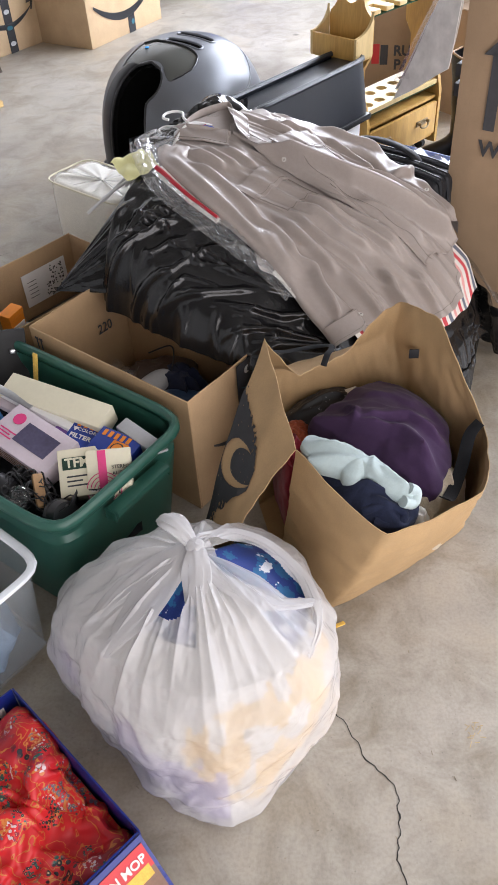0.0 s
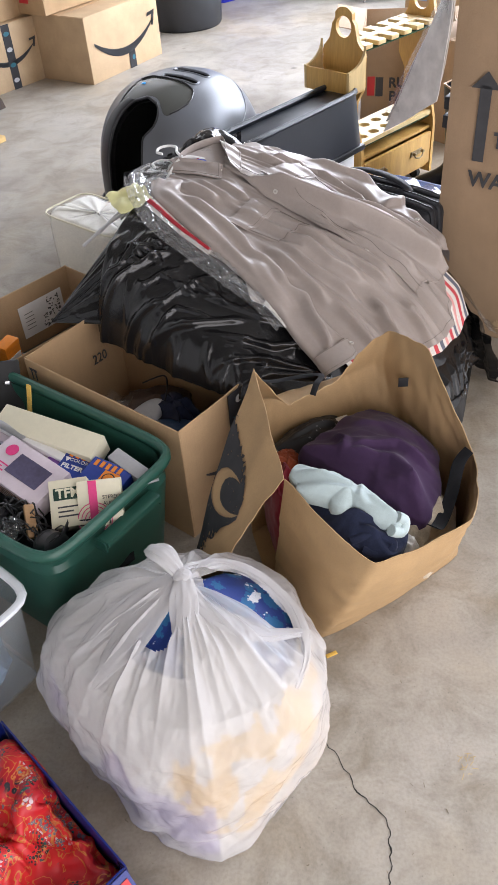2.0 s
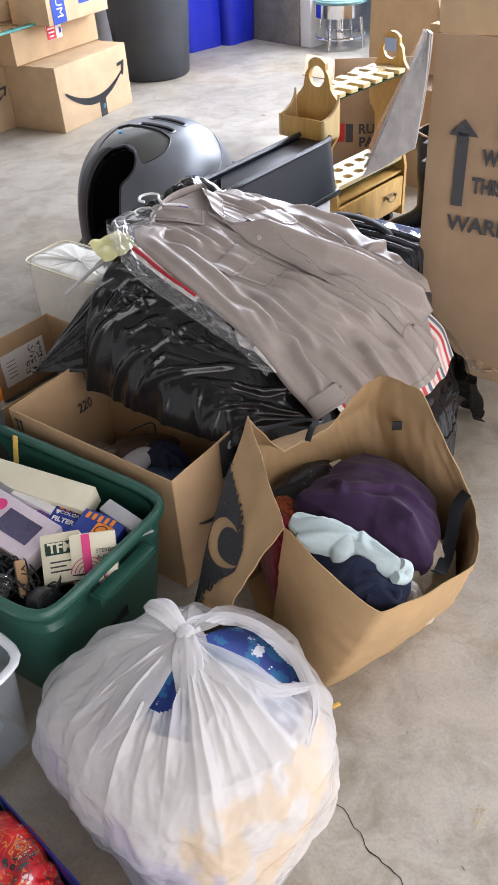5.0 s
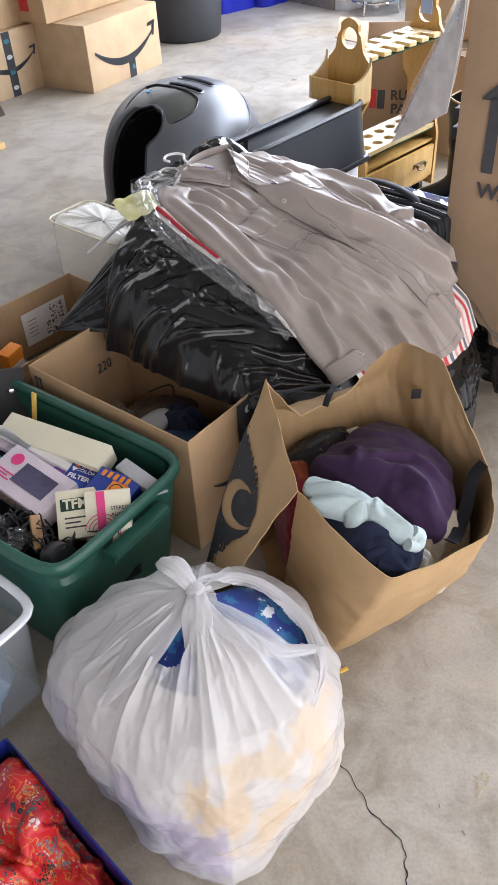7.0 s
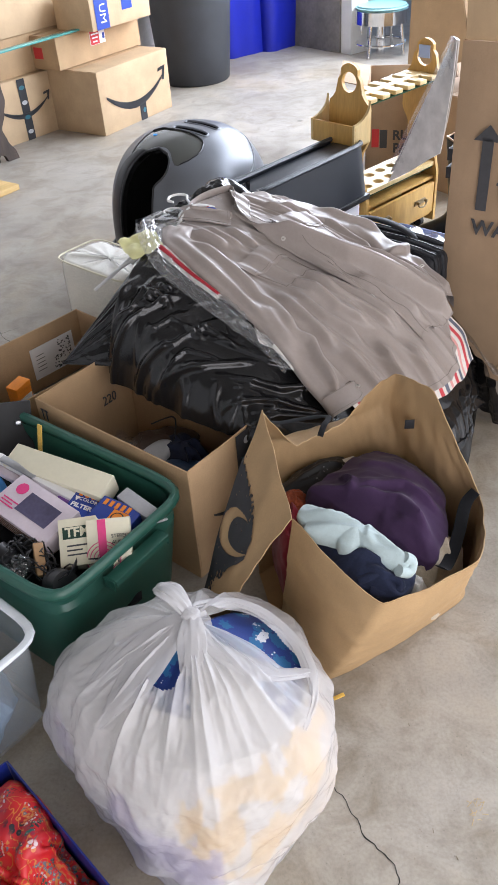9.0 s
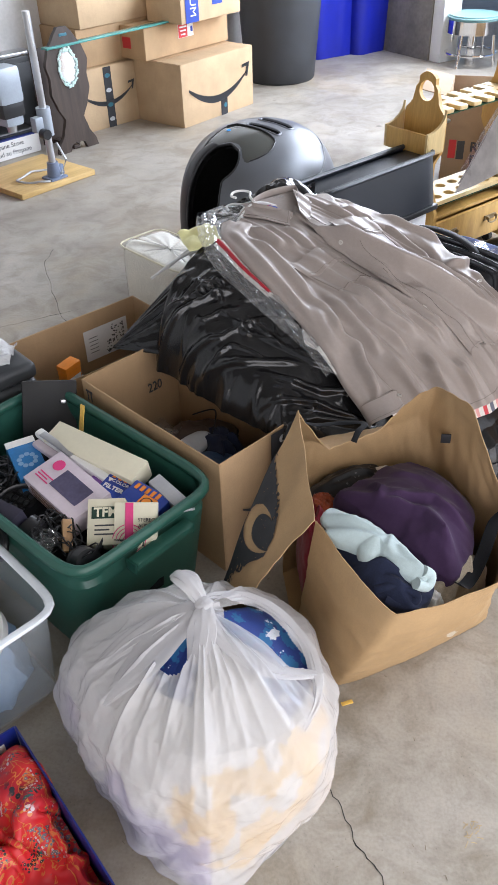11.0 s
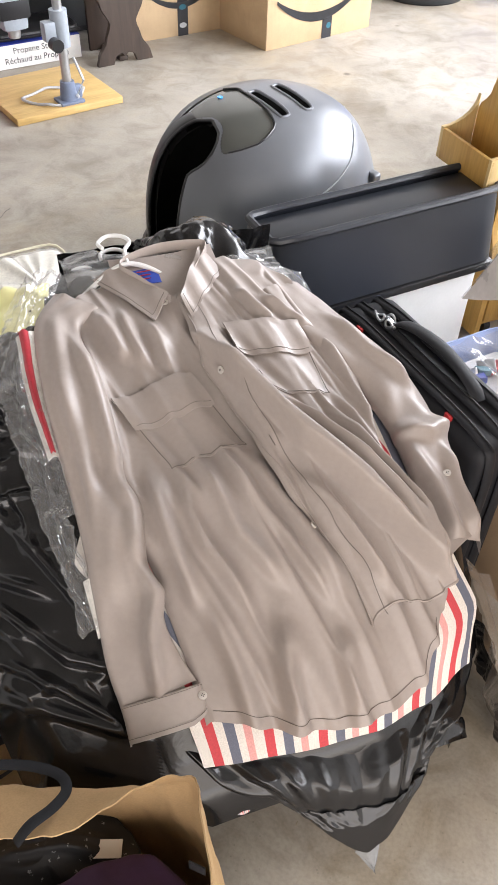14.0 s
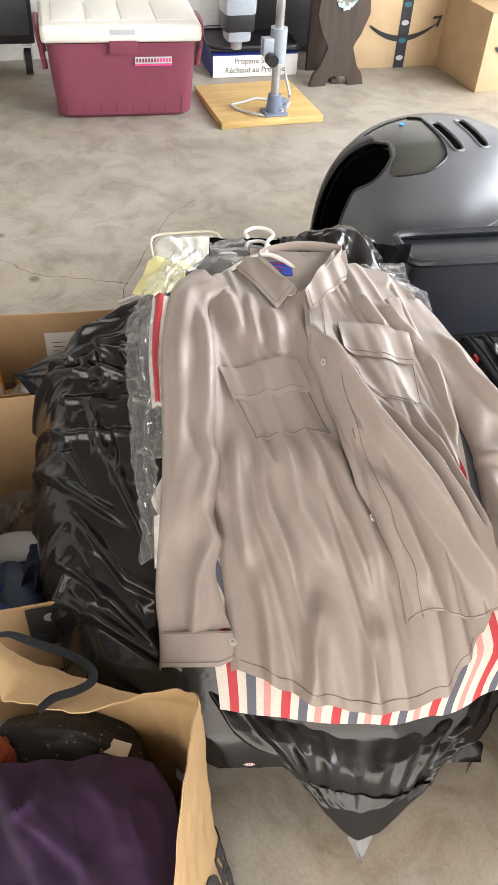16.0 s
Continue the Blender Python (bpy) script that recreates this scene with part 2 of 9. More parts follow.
def blossom_material():
    """Red satin printed with clusters of small many-coloured blossoms and gold twigs."""
    m, nt, p = nodes_of("red_blossom_print")
    c = coords(nt)
    n = tex(nt, "Noise", c, Scale=9.0, Detail=3.0)
    k = ramp(nt, n.outputs[0], [(0.30, (0.32, 0.008, 0.02)), (0.5, (0.68, 0.024, 0.028))])
    tw = tex(nt, "Noise", c, Scale=30.0, Detail=2.0, Distortion=1.0)
    line = math_node(nt, "ABSOLUTE", math_node(nt, "SUBTRACT", tw.outputs[0], 0.5))
    k = mixc(nt, ramp(nt, line, [(0.012, (0.8,) * 3), (0.022, (0.0,) * 3)]), k, (0.62, 0.26, 0.05))
    for i, (sc, sz, msc, cut) in enumerate(((120.0, 0.42, 15.0, 0.55), (85.0, 0.40, 11.0, 0.58), (190.0, 0.45, 22.0, 0.55))):
        mp = nt.nodes.new("ShaderNodeMapping")
        mp.inputs["Location"].default_value = (0.37 * i, 0.21 * i, 0.11 * i)
        link(nt, c, mp.inputs["Vector"])
        v = tex(nt, "Voronoi", mp.outputs[0], Scale=sc)
        mk = tex(nt, "Noise", mp.outputs[0], Scale=msc, Detail=2.0)
        area = ramp(nt, mk.outputs[0], [(cut, (0.0,) * 3), (cut + 0.03, (1.0,) * 3)])
        dot = ramp(nt, v.outputs["Distance"], [(sz, (1.0,) * 3), (sz + 0.06, (0.0,) * 3)])
        hue = tex(nt, "Noise", mp.outputs[0], Scale=msc * 0.8, Detail=1.0)
        r = nt.nodes.new("ShaderNodeValToRGB")
        r.color_ramp.interpolation = "CONSTANT"
        el = r.color_ramp.elements
        cols = [(0.0, (0.02, 0.022, 0.03)), (0.40, (0.02, 0.12, 0.11)), (0.47, (0.30, 0.02, 0.05)), (0.52, (0.60, 0.48, 0.52)), (0.57, (0.62, 0.20, 0.06)), (0.63, (0.16, 0.17, 0.22))]
        for j, (pos, col) in enumerate(cols):
            e = el[j] if j < 2 else el.new(pos)
            e.position, e.color = pos, (*col, 1)
        link(nt, hue.outputs[0], r.inputs[0])
        core = ramp(nt, v.outputs["Distance"], [(0.12, (0.9,) * 3), (0.2, (0.0,) * 3)])
        k = mixc(nt, mixc(nt, 1.0, area, dot, "MULTIPLY"), k, mixc(nt, core, r.outputs[0], (0.65, 0.45, 0.25)))
    link(nt, k, p.inputs["Base Color"])
    p.inputs["Roughness"].default_value = 0.42
    w = tex(nt, "Noise", c, Scale=900.0, Detail=2.0)
    bump_to(nt, p, w.outputs[0], 0.1, 0.002)
    return m


CONCRETE = concrete_material()
CARD = cardboard_material("corrugated_card", (0.47, 0.315, 0.175))
CARD_PALE = cardboard_material("pale_card", (0.53, 0.38, 0.23))
CARD_DULL = cardboard_material("moving_box_card", (0.37, 0.255, 0.16))
KRAFT = cardboard_material("kraft_paper", (0.46, 0.306, 0.158), 0.65)
BLACK_FILM = film_material("black_bin_film", (0.011, 0.011, 0.012), 0.19, 0.0, 40.0, 0.03)
WHITE_FILM = film_material("white_bag_film", (0.73, 0.72, 0.73), 0.22, 0.40, 30.0, 0.12, 0.24)
CLEAR_FILM = clear_material("clear_film", 0.06, 0.11, 22.0, 0.10)
SHIRT = cloth_material("taupe_twill", (0.350, 0.303, 0.278), 1500.0, 0.03, 0.10, 0.36, grain=0.3)
SEAM = plain("seam_thread", (0.15, 0.125, 0.11), 0.1, 0.8)
PURPLE = cloth_material("purple_fleece", (0.050, 0.024, 0.068), 700.0, 0.12, 0.10, 0.95, 0.25, grain=0.5)
PALE_FLEECE = cloth_material("pale_aqua_fleece", (0.40, 0.49, 0.50), 700.0, 0.1, 0.3, 0.95, grain=0.4)
NAVY = cloth_material("navy_knit", (0.016, 0.022, 0.052), 350.0, 0.2, 0.06, 0.95)
RED_CLOTH = cloth_material("dark_red_cloth", (0.42, 0.015, 0.03), 500.0, 0.15, 0.3)
BEIGE_CLOTH = cloth_material("beige_cloth", (0.55, 0.46, 0.34), 500.0, 0.1, 0.3)
WHITE_CLOTH = cloth_material("white_cloth", (0.74, 0.72, 0.68), 500.0, 0.06, 0.3)
YELLOW_CLOTH = cloth_material("straw_cloth", (0.82, 0.52, 0.10), 400.0, 0.15, 0.3)
LAVENDER_CLOTH = cloth_material("lavender_cloth", (0.42, 0.34, 0.62), 400.0, 0.1, 0.3)
BLUE_CLOTH = cloth_material("royal_blue_cloth", (0.02, 0.06, 0.25), 400.0, 0.15, 0.3)
CREAM_QUILT = cloth_material("cream_quilt", (0.90, 0.87, 0.78), 300.0, 0.05, 0.1)
BLACK_CLOTH = cloth_material("black_webbing", (0.011, 0.012, 0.015), 600.0, 0.2, 0.02, 0.85)
RED_FLORAL = blossom_material()
BLUE_FLORAL = floral_material("blue_floral_print", (0.015, 0.05, 0.28), [((0.015, 0.14, 0.34), (0.012, 0.03, 0.2), 0.55), ((0.75, 0.78, 0.85), (0.35, 0.12, 0.3), 0.40)], 24.0, 0.2)
DARK_FLORAL = floral_material("dark_printed_cloth", (0.006, 0.007, 0.010), [((0.20, 0.2, 0.21), (0.006, 0.007, 0.01), 0.25)], 75.0, 0.3)
STRIPES = stripe_material("red_white_stripe", [(0.0, (0.80, 0.75, 0.70)), (0.2, (0.64, 0.075, 0.09)), (0.38, (0.80, 0.75, 0.70)), (0.54, (0.15, 0.16, 0.21)), (0.72, (0.80, 0.75, 0.70)), (0.86, (0.78, 0.38, 0.36))], 5.8)
GREEN_PLASTIC = plain("green_tub_plastic", (0.026, 0.105, 0.078), 0.12, 0.36, fine=300.0, bump=0.05)
BIN_PLASTIC = film_material("clear_bin_plastic", (0.80, 0.86, 0.92), 0.18, 0.72, 4.0, 0.02, 0.3)
DARK_PLASTIC = plain("dark_grey_plastic", (0.035, 0.038, 0.042), 0.15, 0.45)
BLACK_PLASTIC = plain("black_plastic", (0.012, 0.012, 0.014), 0.15, 0.38)
CASE_PLASTIC = plain("blue_black_plastic", (0.02, 0.023, 0.03), 0.12, 0.36, fine=400.0, bump=0.08)
GREY_SHELL = plain("grey_metallic_plastic", (0.165, 0.175, 0.195), 0.05, 0.36, 0.25, fine=500.0, bump=0.03)
SMOKED = film_material("smoked_plastic", (0.085, 0.088, 0.080), 0.14, 0.0, 3.0, 0.02)
BLUE_BIN = plain("blue_bin_plastic", (0.012, 0.022, 0.42), 0.1, 0.4)
CAN_PLASTIC = plain("grey_can_plastic", (0.04, 0.043, 0.05), 0.15, 0.55)
MAROON = plain("maroon_plastic", (0.20, 0.045, 0.075), 0.08, 0.4, fine=350.0, bump=0.06)
OFF_WHITE = plain("off_white_plastic", (0.74, 0.72, 0.66), 0.05, 0.42)
WHITE_PLASTIC = plain("white_plastic", (0.78, 0.78, 0.77), 0.04, 0.35)
PINE = wood_material("lacquered_pine", (0.60, 0.36, 0.10), (0.47, 0.26, 0.065))
PINE_EDGE = wood_material("pale_pine_edge", (0.72, 0.54, 0.26), (0.62, 0.44, 0.2))
BOARD_WOOD = wood_material("plywood_board", (0.62, 0.42, 0.17), (0.48, 0.31, 0.11), 9.0, 0.55, (0.15, 1.0, 1.0))
DARK_WOOD = wood_material("dark_brown_wood", (0.055, 0.036, 0.027), (0.03, 0.02, 0.015), 12.0, 0.5)
STEEL = plain("worn_steel", (0.55, 0.56, 0.58), 0.12, 0.32, 0.9)
GREY_PAINT = plain("grey_painted_metal", (0.34, 0.38, 0.43), 0.1, 0.4, 0.2)
BLUE_PAINT = plain("blue_grey_painted_metal", (0.16, 0.20, 0.29), 0.12, 0.42)
CHROME = plain("chrome", (0.8, 0.8, 0.82), 0.03, 0.08, 1.0, bump=0.0)
TEAL_VINYL = plain("teal_vinyl", (0.25, 0.45, 0.46), 0.06, 0.4)
GLASS_EDGE = plain("green_glass_edge", (0.08, 0.30, 0.27), 0.1, 0.15)
RUBBER = plain("black_rubber", (0.014, 0.014, 0.015), 0.2, 0.7)
INK = plain("black_ink", (0.022, 0.022, 0.026), 0.25, 0.6, bump=0.0)
GREY_INK = plain("dark_grey_ink", (0.055, 0.056, 0.062), 0.2, 0.65, bump=0.0)
TEAL_INK = plain("teal_ink", (0.02, 0.13, 0.18), 0.1, 0.5, bump=0.0)
RED_INK = plain("red_ink", (0.58, 0.035, 0.04), 0.1, 0.5, bump=0.0)
BLUE_INK = plain("blue_ink", (0.015, 0.05, 0.33), 0.15, 0.45, bump=0.0)
ORANGE_INK = plain("orange_ink", (0.85, 0.27, 0.02), 0.1, 0.5, bump=0.0)
PINK_INK = plain("pink_ink", (0.72, 0.05, 0.22), 0.1, 0.5, bump=0.0)
WHITE_PAPER = plain("white_paper", (0.76, 0.75, 0.73), 0.04, 0.7)
CREAM_PAPER = plain("cream_paper", (0.72, 0.68, 0.52), 0.05, 0.65)
YELLOW_PAPER = plain("pale_yellow_plastic", (0.80, 0.77, 0.38), 0.06, 0.5)
LILAC_CARD = plain("lilac_card", (0.64, 0.56, 0.62), 0.08, 0.4)
BLUE_CARD = plain("glossy_blue_card", (0.012, 0.025, 0.20), 0.15, 0.3)
BROWN_PRINT = plain("brown_print", (0.20, 0.10, 0.06), 0.3, 0.4, big=30.0)
GREY_PLASTIC = plain("pale_grey_plastic", (0.45, 0.46, 0.48), 0.08, 0.4)
LEATHER = plain("black_leather", (0.014, 0.014, 0.017), 0.2, 0.38, fine=260.0, bump=0.3)
OXBLOOD = plain("oxblood_leather", (0.13, 0.035, 0.035), 0.2, 0.45, fine=260.0, bump=0.25)
TAN = plain("tan_leather", (0.42, 0.25, 0.12), 0.2, 0.55)
NYLON = cloth_material("black_nylon", (0.016, 0.017, 0.021), 800.0, 0.15, 0.03, 0.6)
BRASS = plain("brass", (0.6, 0.42, 0.16), 0.1, 0.3, 0.9)
ANTIQUE = plain("worn_brass", (0.34, 0.26, 0.15), 0.2, 0.35, 0.8)
PLASTER = plain("pale_plaster", (0.60, 0.585, 0.565), 0.15, 0.85, big=3.0, fine=60.0, bump=0.3)
BLOCK = plain("rough_stem_wall", (0.27, 0.25, 0.225), 0.25, 0.9, big=6.0, fine=40.0, bump=0.8)
CEILING = plain("ceiling_board", (0.20, 0.185, 0.165), 0.1, 0.85, big=2.0, fine=60.0, bump=0.2)
PEARL = plain("pearl_button", (0.62, 0.58, 0.54), 0.1, 0.2)
# near-black that stands in for the shade in hollows, holes and cracks
PIT_SHADE = plain("pit_shade", (0.01, 0.01, 0.01), 0.2, 0.8)



# ---- builders ----
def thing(name, loc=(0, 0, 0), rz=0.0, label="", category="", group="", kind="", rx=0.0, ry=0.0):
    o = new(name)
    o.empty_display_size = 0.05
    o.matrix_basis = pose(*loc, rx, ry, rz)
    return tagged(o, label, category, group, kind)


def finish(bm, smooth=True, angle=40):
    bmesh.ops.recalc_face_normals(bm, faces=bm.faces)
    if smooth:
        for f in bm.faces:
            f.smooth = True
        for e in bm.edges:
            if len(e.link_faces) == 2 and e.calc_face_angle(0) > radians(angle):
                e.smooth = False


def mesh_of(name, bm, material, smooth=True, angle=40, fix=True):
    if fix:
        finish(bm, smooth, angle)
    elif smooth:
        for f in bm.faces:
            f.smooth = True
    me = bpy.data.meshes.new(name)
    bm.to_mesh(me)
    bm.free()
    for mt in (material if isinstance(material, (list, tuple)) else [material]):
        me.materials.append(mt)
    return me


def part(name, bm, material, parent, label="", smooth=True, angle=40, fix=True):
    o = new(name, mesh_of(name, bm, material, smooth, angle, fix))
    o.parent = parent
    return tagged(o, label) if label else o


def solo(name, bm, material, label, category, loc=(0, 0, 0), rz=0.0, group="", kind="", smooth=True, angle=40, rx=0.0, ry=0.0, fix=True):
    o = new(name, mesh_of(name, bm, material, smooth, angle, fix))
    o.matrix_basis = pose(*loc, rx, ry, rz)
    return tagged(o, label, category, group, kind)


def box(bm, sx, sy, sz, c=(0, 0, 0), bev=0.0, m=None, seg=2):
    """A box of that size with its centre at c, its edges rounded by bev."""
    r = bmesh.ops.create_cube(bm, size=1.0)
    vs = r["verts"]
    bmesh.ops.scale(bm, vec=(sx, sy, sz), verts=vs)
    if bev:
        es = list({e for v in vs for e in v.link_edges})
        g = bmesh.ops.bevel(bm, geom=es, offset=bev, segments=seg, affect="EDGES", profile=0.6)
        vs = list({v for f in g["faces"] for v in f.verts} | {v for v in vs if v.is_valid})
    mt = Matrix.Translation(c)
    if m is not None:
        mt = m @ mt if not isinstance(m, (int, float)) else mt
    bmesh.ops.transform(bm, matrix=mt, verts=vs)
    return vs


def bx(sx, sy, sz, c=(0, 0, 0), bev=0.0, m=None, seg=2):
    bm = bmesh.new()
    box(bm, sx, sy, sz, c, bev, m, seg)
    return bm


def cyl(bm, r0, r1, h, c=(0, 0, 0), seg=24, m=None, caps=True):
    """A (tapered) cylinder standing on c."""
    r = bmesh.ops.create_cone(bm, cap_ends=caps, segments=seg, radius1=r0, radius2=r1, depth=h)
    mt = Matrix.Translation((c[0], c[1], c[2] + h / 2))
    bmesh.ops.transform(bm, matrix=(m @ mt) if m is not None else mt, verts=r["verts"])
    return r["verts"]


def grid(fn, nu, nv, close_u=False, thick=0.0, uv=True, keep=None):
    """A surface from fn(u, v), u and v from 0 to 1; thick: gives it a second side."""
    bm = bmesh.new()
    lay = bm.loops.layers.uv.new("UVMap") if uv else None
    nuu = nu if close_u else nu + 1
    vs = [[bm.verts.new(fn(i / nu, j / nv)) for j in range(nv + 1)] for i in range(nuu)]
    for i in range(nu):
        for j in range(nv):
            if keep and not keep((i + 0.5) / nu, (j + 0.5) / nv):
                continue
            a = (i + 1) % nuu
            try:
                f = bm.faces.new((vs[i][j], vs[a][j], vs[a][j + 1], vs[i][j + 1]))
            except ValueError:
                continue
            if lay:
                for l, (p, q) in zip(f.loops, ((i, j), (i + 1, j), (i + 1, j + 1), (i, j + 1))):
                    l[lay].uv = (p / nu, q / nv)
    loose = [v for v in bm.verts if not v.link_faces]
    if loose:
        bmesh.ops.delete(bm, geom=loose, context="VERTS")
    if thick:
        bmesh.ops.recalc_face_normals(bm, faces=bm.faces)
        bmesh.ops.solidify(bm, geom=list(bm.faces), thickness=thick)
    return bm


def tube(pts, r, seg=8, closed=False, flat=None, bm=None):
    """A round cord along points; flat: (width, thickness) makes it a ribbon."""
    bm = bm or bmesh.new()
    P = [Vector(p) for p in pts]
    n = len(P)
    rings, up = [], Vector((0, 0, 1))
    for i, p in enumerate(P):
        a = P[(i + 1) % n] if closed or i < n - 1 else p
        b = P[i - 1] if closed or i > 0 else p
        d = (a - b).normalized()
        if d.length < 1e-6:
            d = Vector((1, 0, 0))
        s = d.cross(up)
        if s.length < 0.05:
            s = d.cross(Vector((1, 0, 0)))
        s.normalize()
        t = s.cross(d).normalized()
        rr = r(i / max(1, n - 1)) if callable(r) else r
        w, h = flat or (rr, rr)
        rings.append([bm.verts.new(p + s * w * math.cos(2 * math.pi * k / seg) + t * h * math.sin(2 * math.pi * k / seg)) for k in range(seg)])
    for i in range(n if closed else n - 1):
        A, B = rings[i], rings[(i + 1) % n]
        for k in range(seg):
            bm.faces.new((A[k], A[(k + 1) % seg], B[(k + 1) % seg], B[k]))
    if not closed:
        bm.faces.new(rings[0][::-1])
        bm.faces.new(rings[-1])
    return bm


def smooth_path(pts, k=6, closed=False):
    """Catmull-Rom through the points."""
    P = [Vector(p) for p in pts]
    n = len(P)
    out = []
    for i in range(n if closed else n - 1):
        if closed:
            a, b, c, d = P[i - 1], P[i], P[(i + 1) % n], P[(i + 2) % n]
        else:
            a, b, c, d = P[max(0, i - 1)], P[i], P[i + 1], P[min(n - 1, i + 2)]
        for q in range(k):
            t = q / k
            out.append(0.5 * ((2 * b) + (c - a) * t + (2 * a - 5 * b + 4 * c - d) * t * t + (3 * b - a - 3 * c + d) * t ** 3))
    if not closed:
        out.append(P[-1])
    return out


def lerp_list(xs, ys, x):
    return float(np.interp(x, xs, ys))


def smooth_list(xs, ys, x):
    """A smooth curve through (xs, ys)."""
    if x <= xs[0]:
        return ys[0]
    for i in range(len(xs) - 1):
        if x <= xs[i + 1]:
            t = (x - xs[i]) / (xs[i + 1] - xs[i])
            t = t * t * (3 - 2 * t) * 0.5 + t * 0.5
            return ys[i] + (ys[i + 1] - ys[i]) * t
    return ys[-1]


def curve_list(xs, ys, x):
    """A round curve through (xs, ys), with no kinks."""
    n = len(xs)
    if x <= xs[0]:
        return ys[0]
    if x >= xs[-1]:
        return ys[-1]
    i = max(k for k in range(n - 1) if xs[k] <= x)

    def slope(k):
        if k in (0, n - 1):
            return 0.0
        return (ys[k + 1] - ys[k - 1]) / (xs[k + 1] - xs[k - 1])
    h = xs[i + 1] - xs[i]
    t = (x - xs[i]) / h
    a, b = ys[i], ys[i + 1]
    return a * (1 + 2 * t) * (1 - t) ** 2 + slope(i) * h * t * (1 - t) ** 2 + b * t * t * (3 - 2 * t) + slope(i + 1) * h * t * t * (t - 1)


def nz(x, y, z=0.0):
    return noise.noise(Vector((x, y, z)))


def writing(body, size, parent, m, material, name="lettering", extrude=0.0006, align="CENTER", squash=1.0, bold=0.0):
    """Words in the built-in font, flat in the xy plane of m, as one mesh."""
    cu = bpy.data.curves.new(name, "FONT")
    cu.body, cu.size, cu.extrude, cu.align_x, cu.align_y = body, size, extrude, align, "CENTER"
    cu.offset = bold
    cu.resolution_u = 3
    tmp = new("tmp", cu)
    bpy.context.view_layer.update()
    me = bpy.data.meshes.new_from_object(tmp.evaluated_get(bpy.context.evaluated_depsgraph_get()))
    bpy.data.objects.remove(tmp)
    me.transform(m @ Matrix.Diagonal((squash, 1, 1, 1)))
    me.materials.clear()
    me.materials.append(material)
    o = new(name, me)
    o.parent = parent
    return o


def wall_frame(origin, right, up):
    """The matrix whose xy plane lies on a face: x along right, y along up."""
    r, u = Vector(right).normalized(), Vector(up).normalized()
    n = r.cross(u)
    u = n.cross(r)
    return Matrix(((r.x, u.x, n.x, origin[0]), (r.y, u.y, n.y, origin[1]), (r.z, u.z, n.z, origin[2]), (0, 0, 0, 1)))


def bars(parent, m, rows, width, pitch, height, material, name="print_bars"):
    """Lines of print too small to read."""
    bm = bmesh.new()
    for i in range(rows):
        w = width * (0.6 + 0.4 * abs(math.sin(i * 2.3 + 1)))
        box(bm, w, height, 0.0006, (-(width - w) / 2, -i * pitch, 0.0002), m=m)
    return part(name, bm, material, parent, smooth=False)


def disc_on(m, r, material, parent, name, depth=0.001, seg=24, sx=1.0):
    bm = bmesh.new()
    cyl(bm, r, r, depth, (0, 0, 0), seg, m=m @ Matrix.Diagonal((sx, 1, 1, 1)))
    return part(name, bm, material, parent, smooth=True)


def decal(parent, m, w, h, material, name, depth=0.0012, c=(0, 0)):
    return part(name, bx(w, h, depth, (c[0], c[1], depth / 2), m=m), material, parent, smooth=False)


def open_box(parent, L, W, H, material, t=0.004, flaps=(), floor_z=0.004):
    """Four walls and a floor of corrugated card, open at the top; origin in the middle of the base."""
    part("bottom", bx(L, W, 0.004, (0, 0, floor_z / 2 + 0.001)), material, parent, smooth=False)
    for nm, sx, sy, cx, cy in (("long_side", L, t, 0, W / 2 - t / 2), ("long_side", L, t, 0, -W / 2 + t / 2),
                               ("short_side", t, W - 2 * t - 0.001, L / 2 - t / 2, 0), ("short_side", t, W - 2 * t - 0.001, -L / 2 + t / 2, 0)):
        bm = bmesh.new()
        box(bm, sx, sy, H, (0, 0, 0), 0.0012, seg=1)
        bmesh.ops.subdivide_edges(bm, edges=[e for e in bm.edges if e.calc_length() > 0.1], cuts=5, use_grid_fill=True)
        for v in bm.verts:
            k = nz(v.co.x * 6 + cx * 31, v.co.y * 6 + cy * 17, v.co.z * 6)
            v.co += Vector((0 if sx > sy else 1, 0 if sy > sx else 1, 0)) * k * 0.004
            v.co.z += nz(v.co.x * 30, v.co.y * 30, cx + cy) * 0.0015
        bmesh.ops.translate(bm, vec=(cx, cy, H / 2 + 0.001), verts=bm.verts)
        part(nm, bm, material, parent, smooth=True, angle=30)


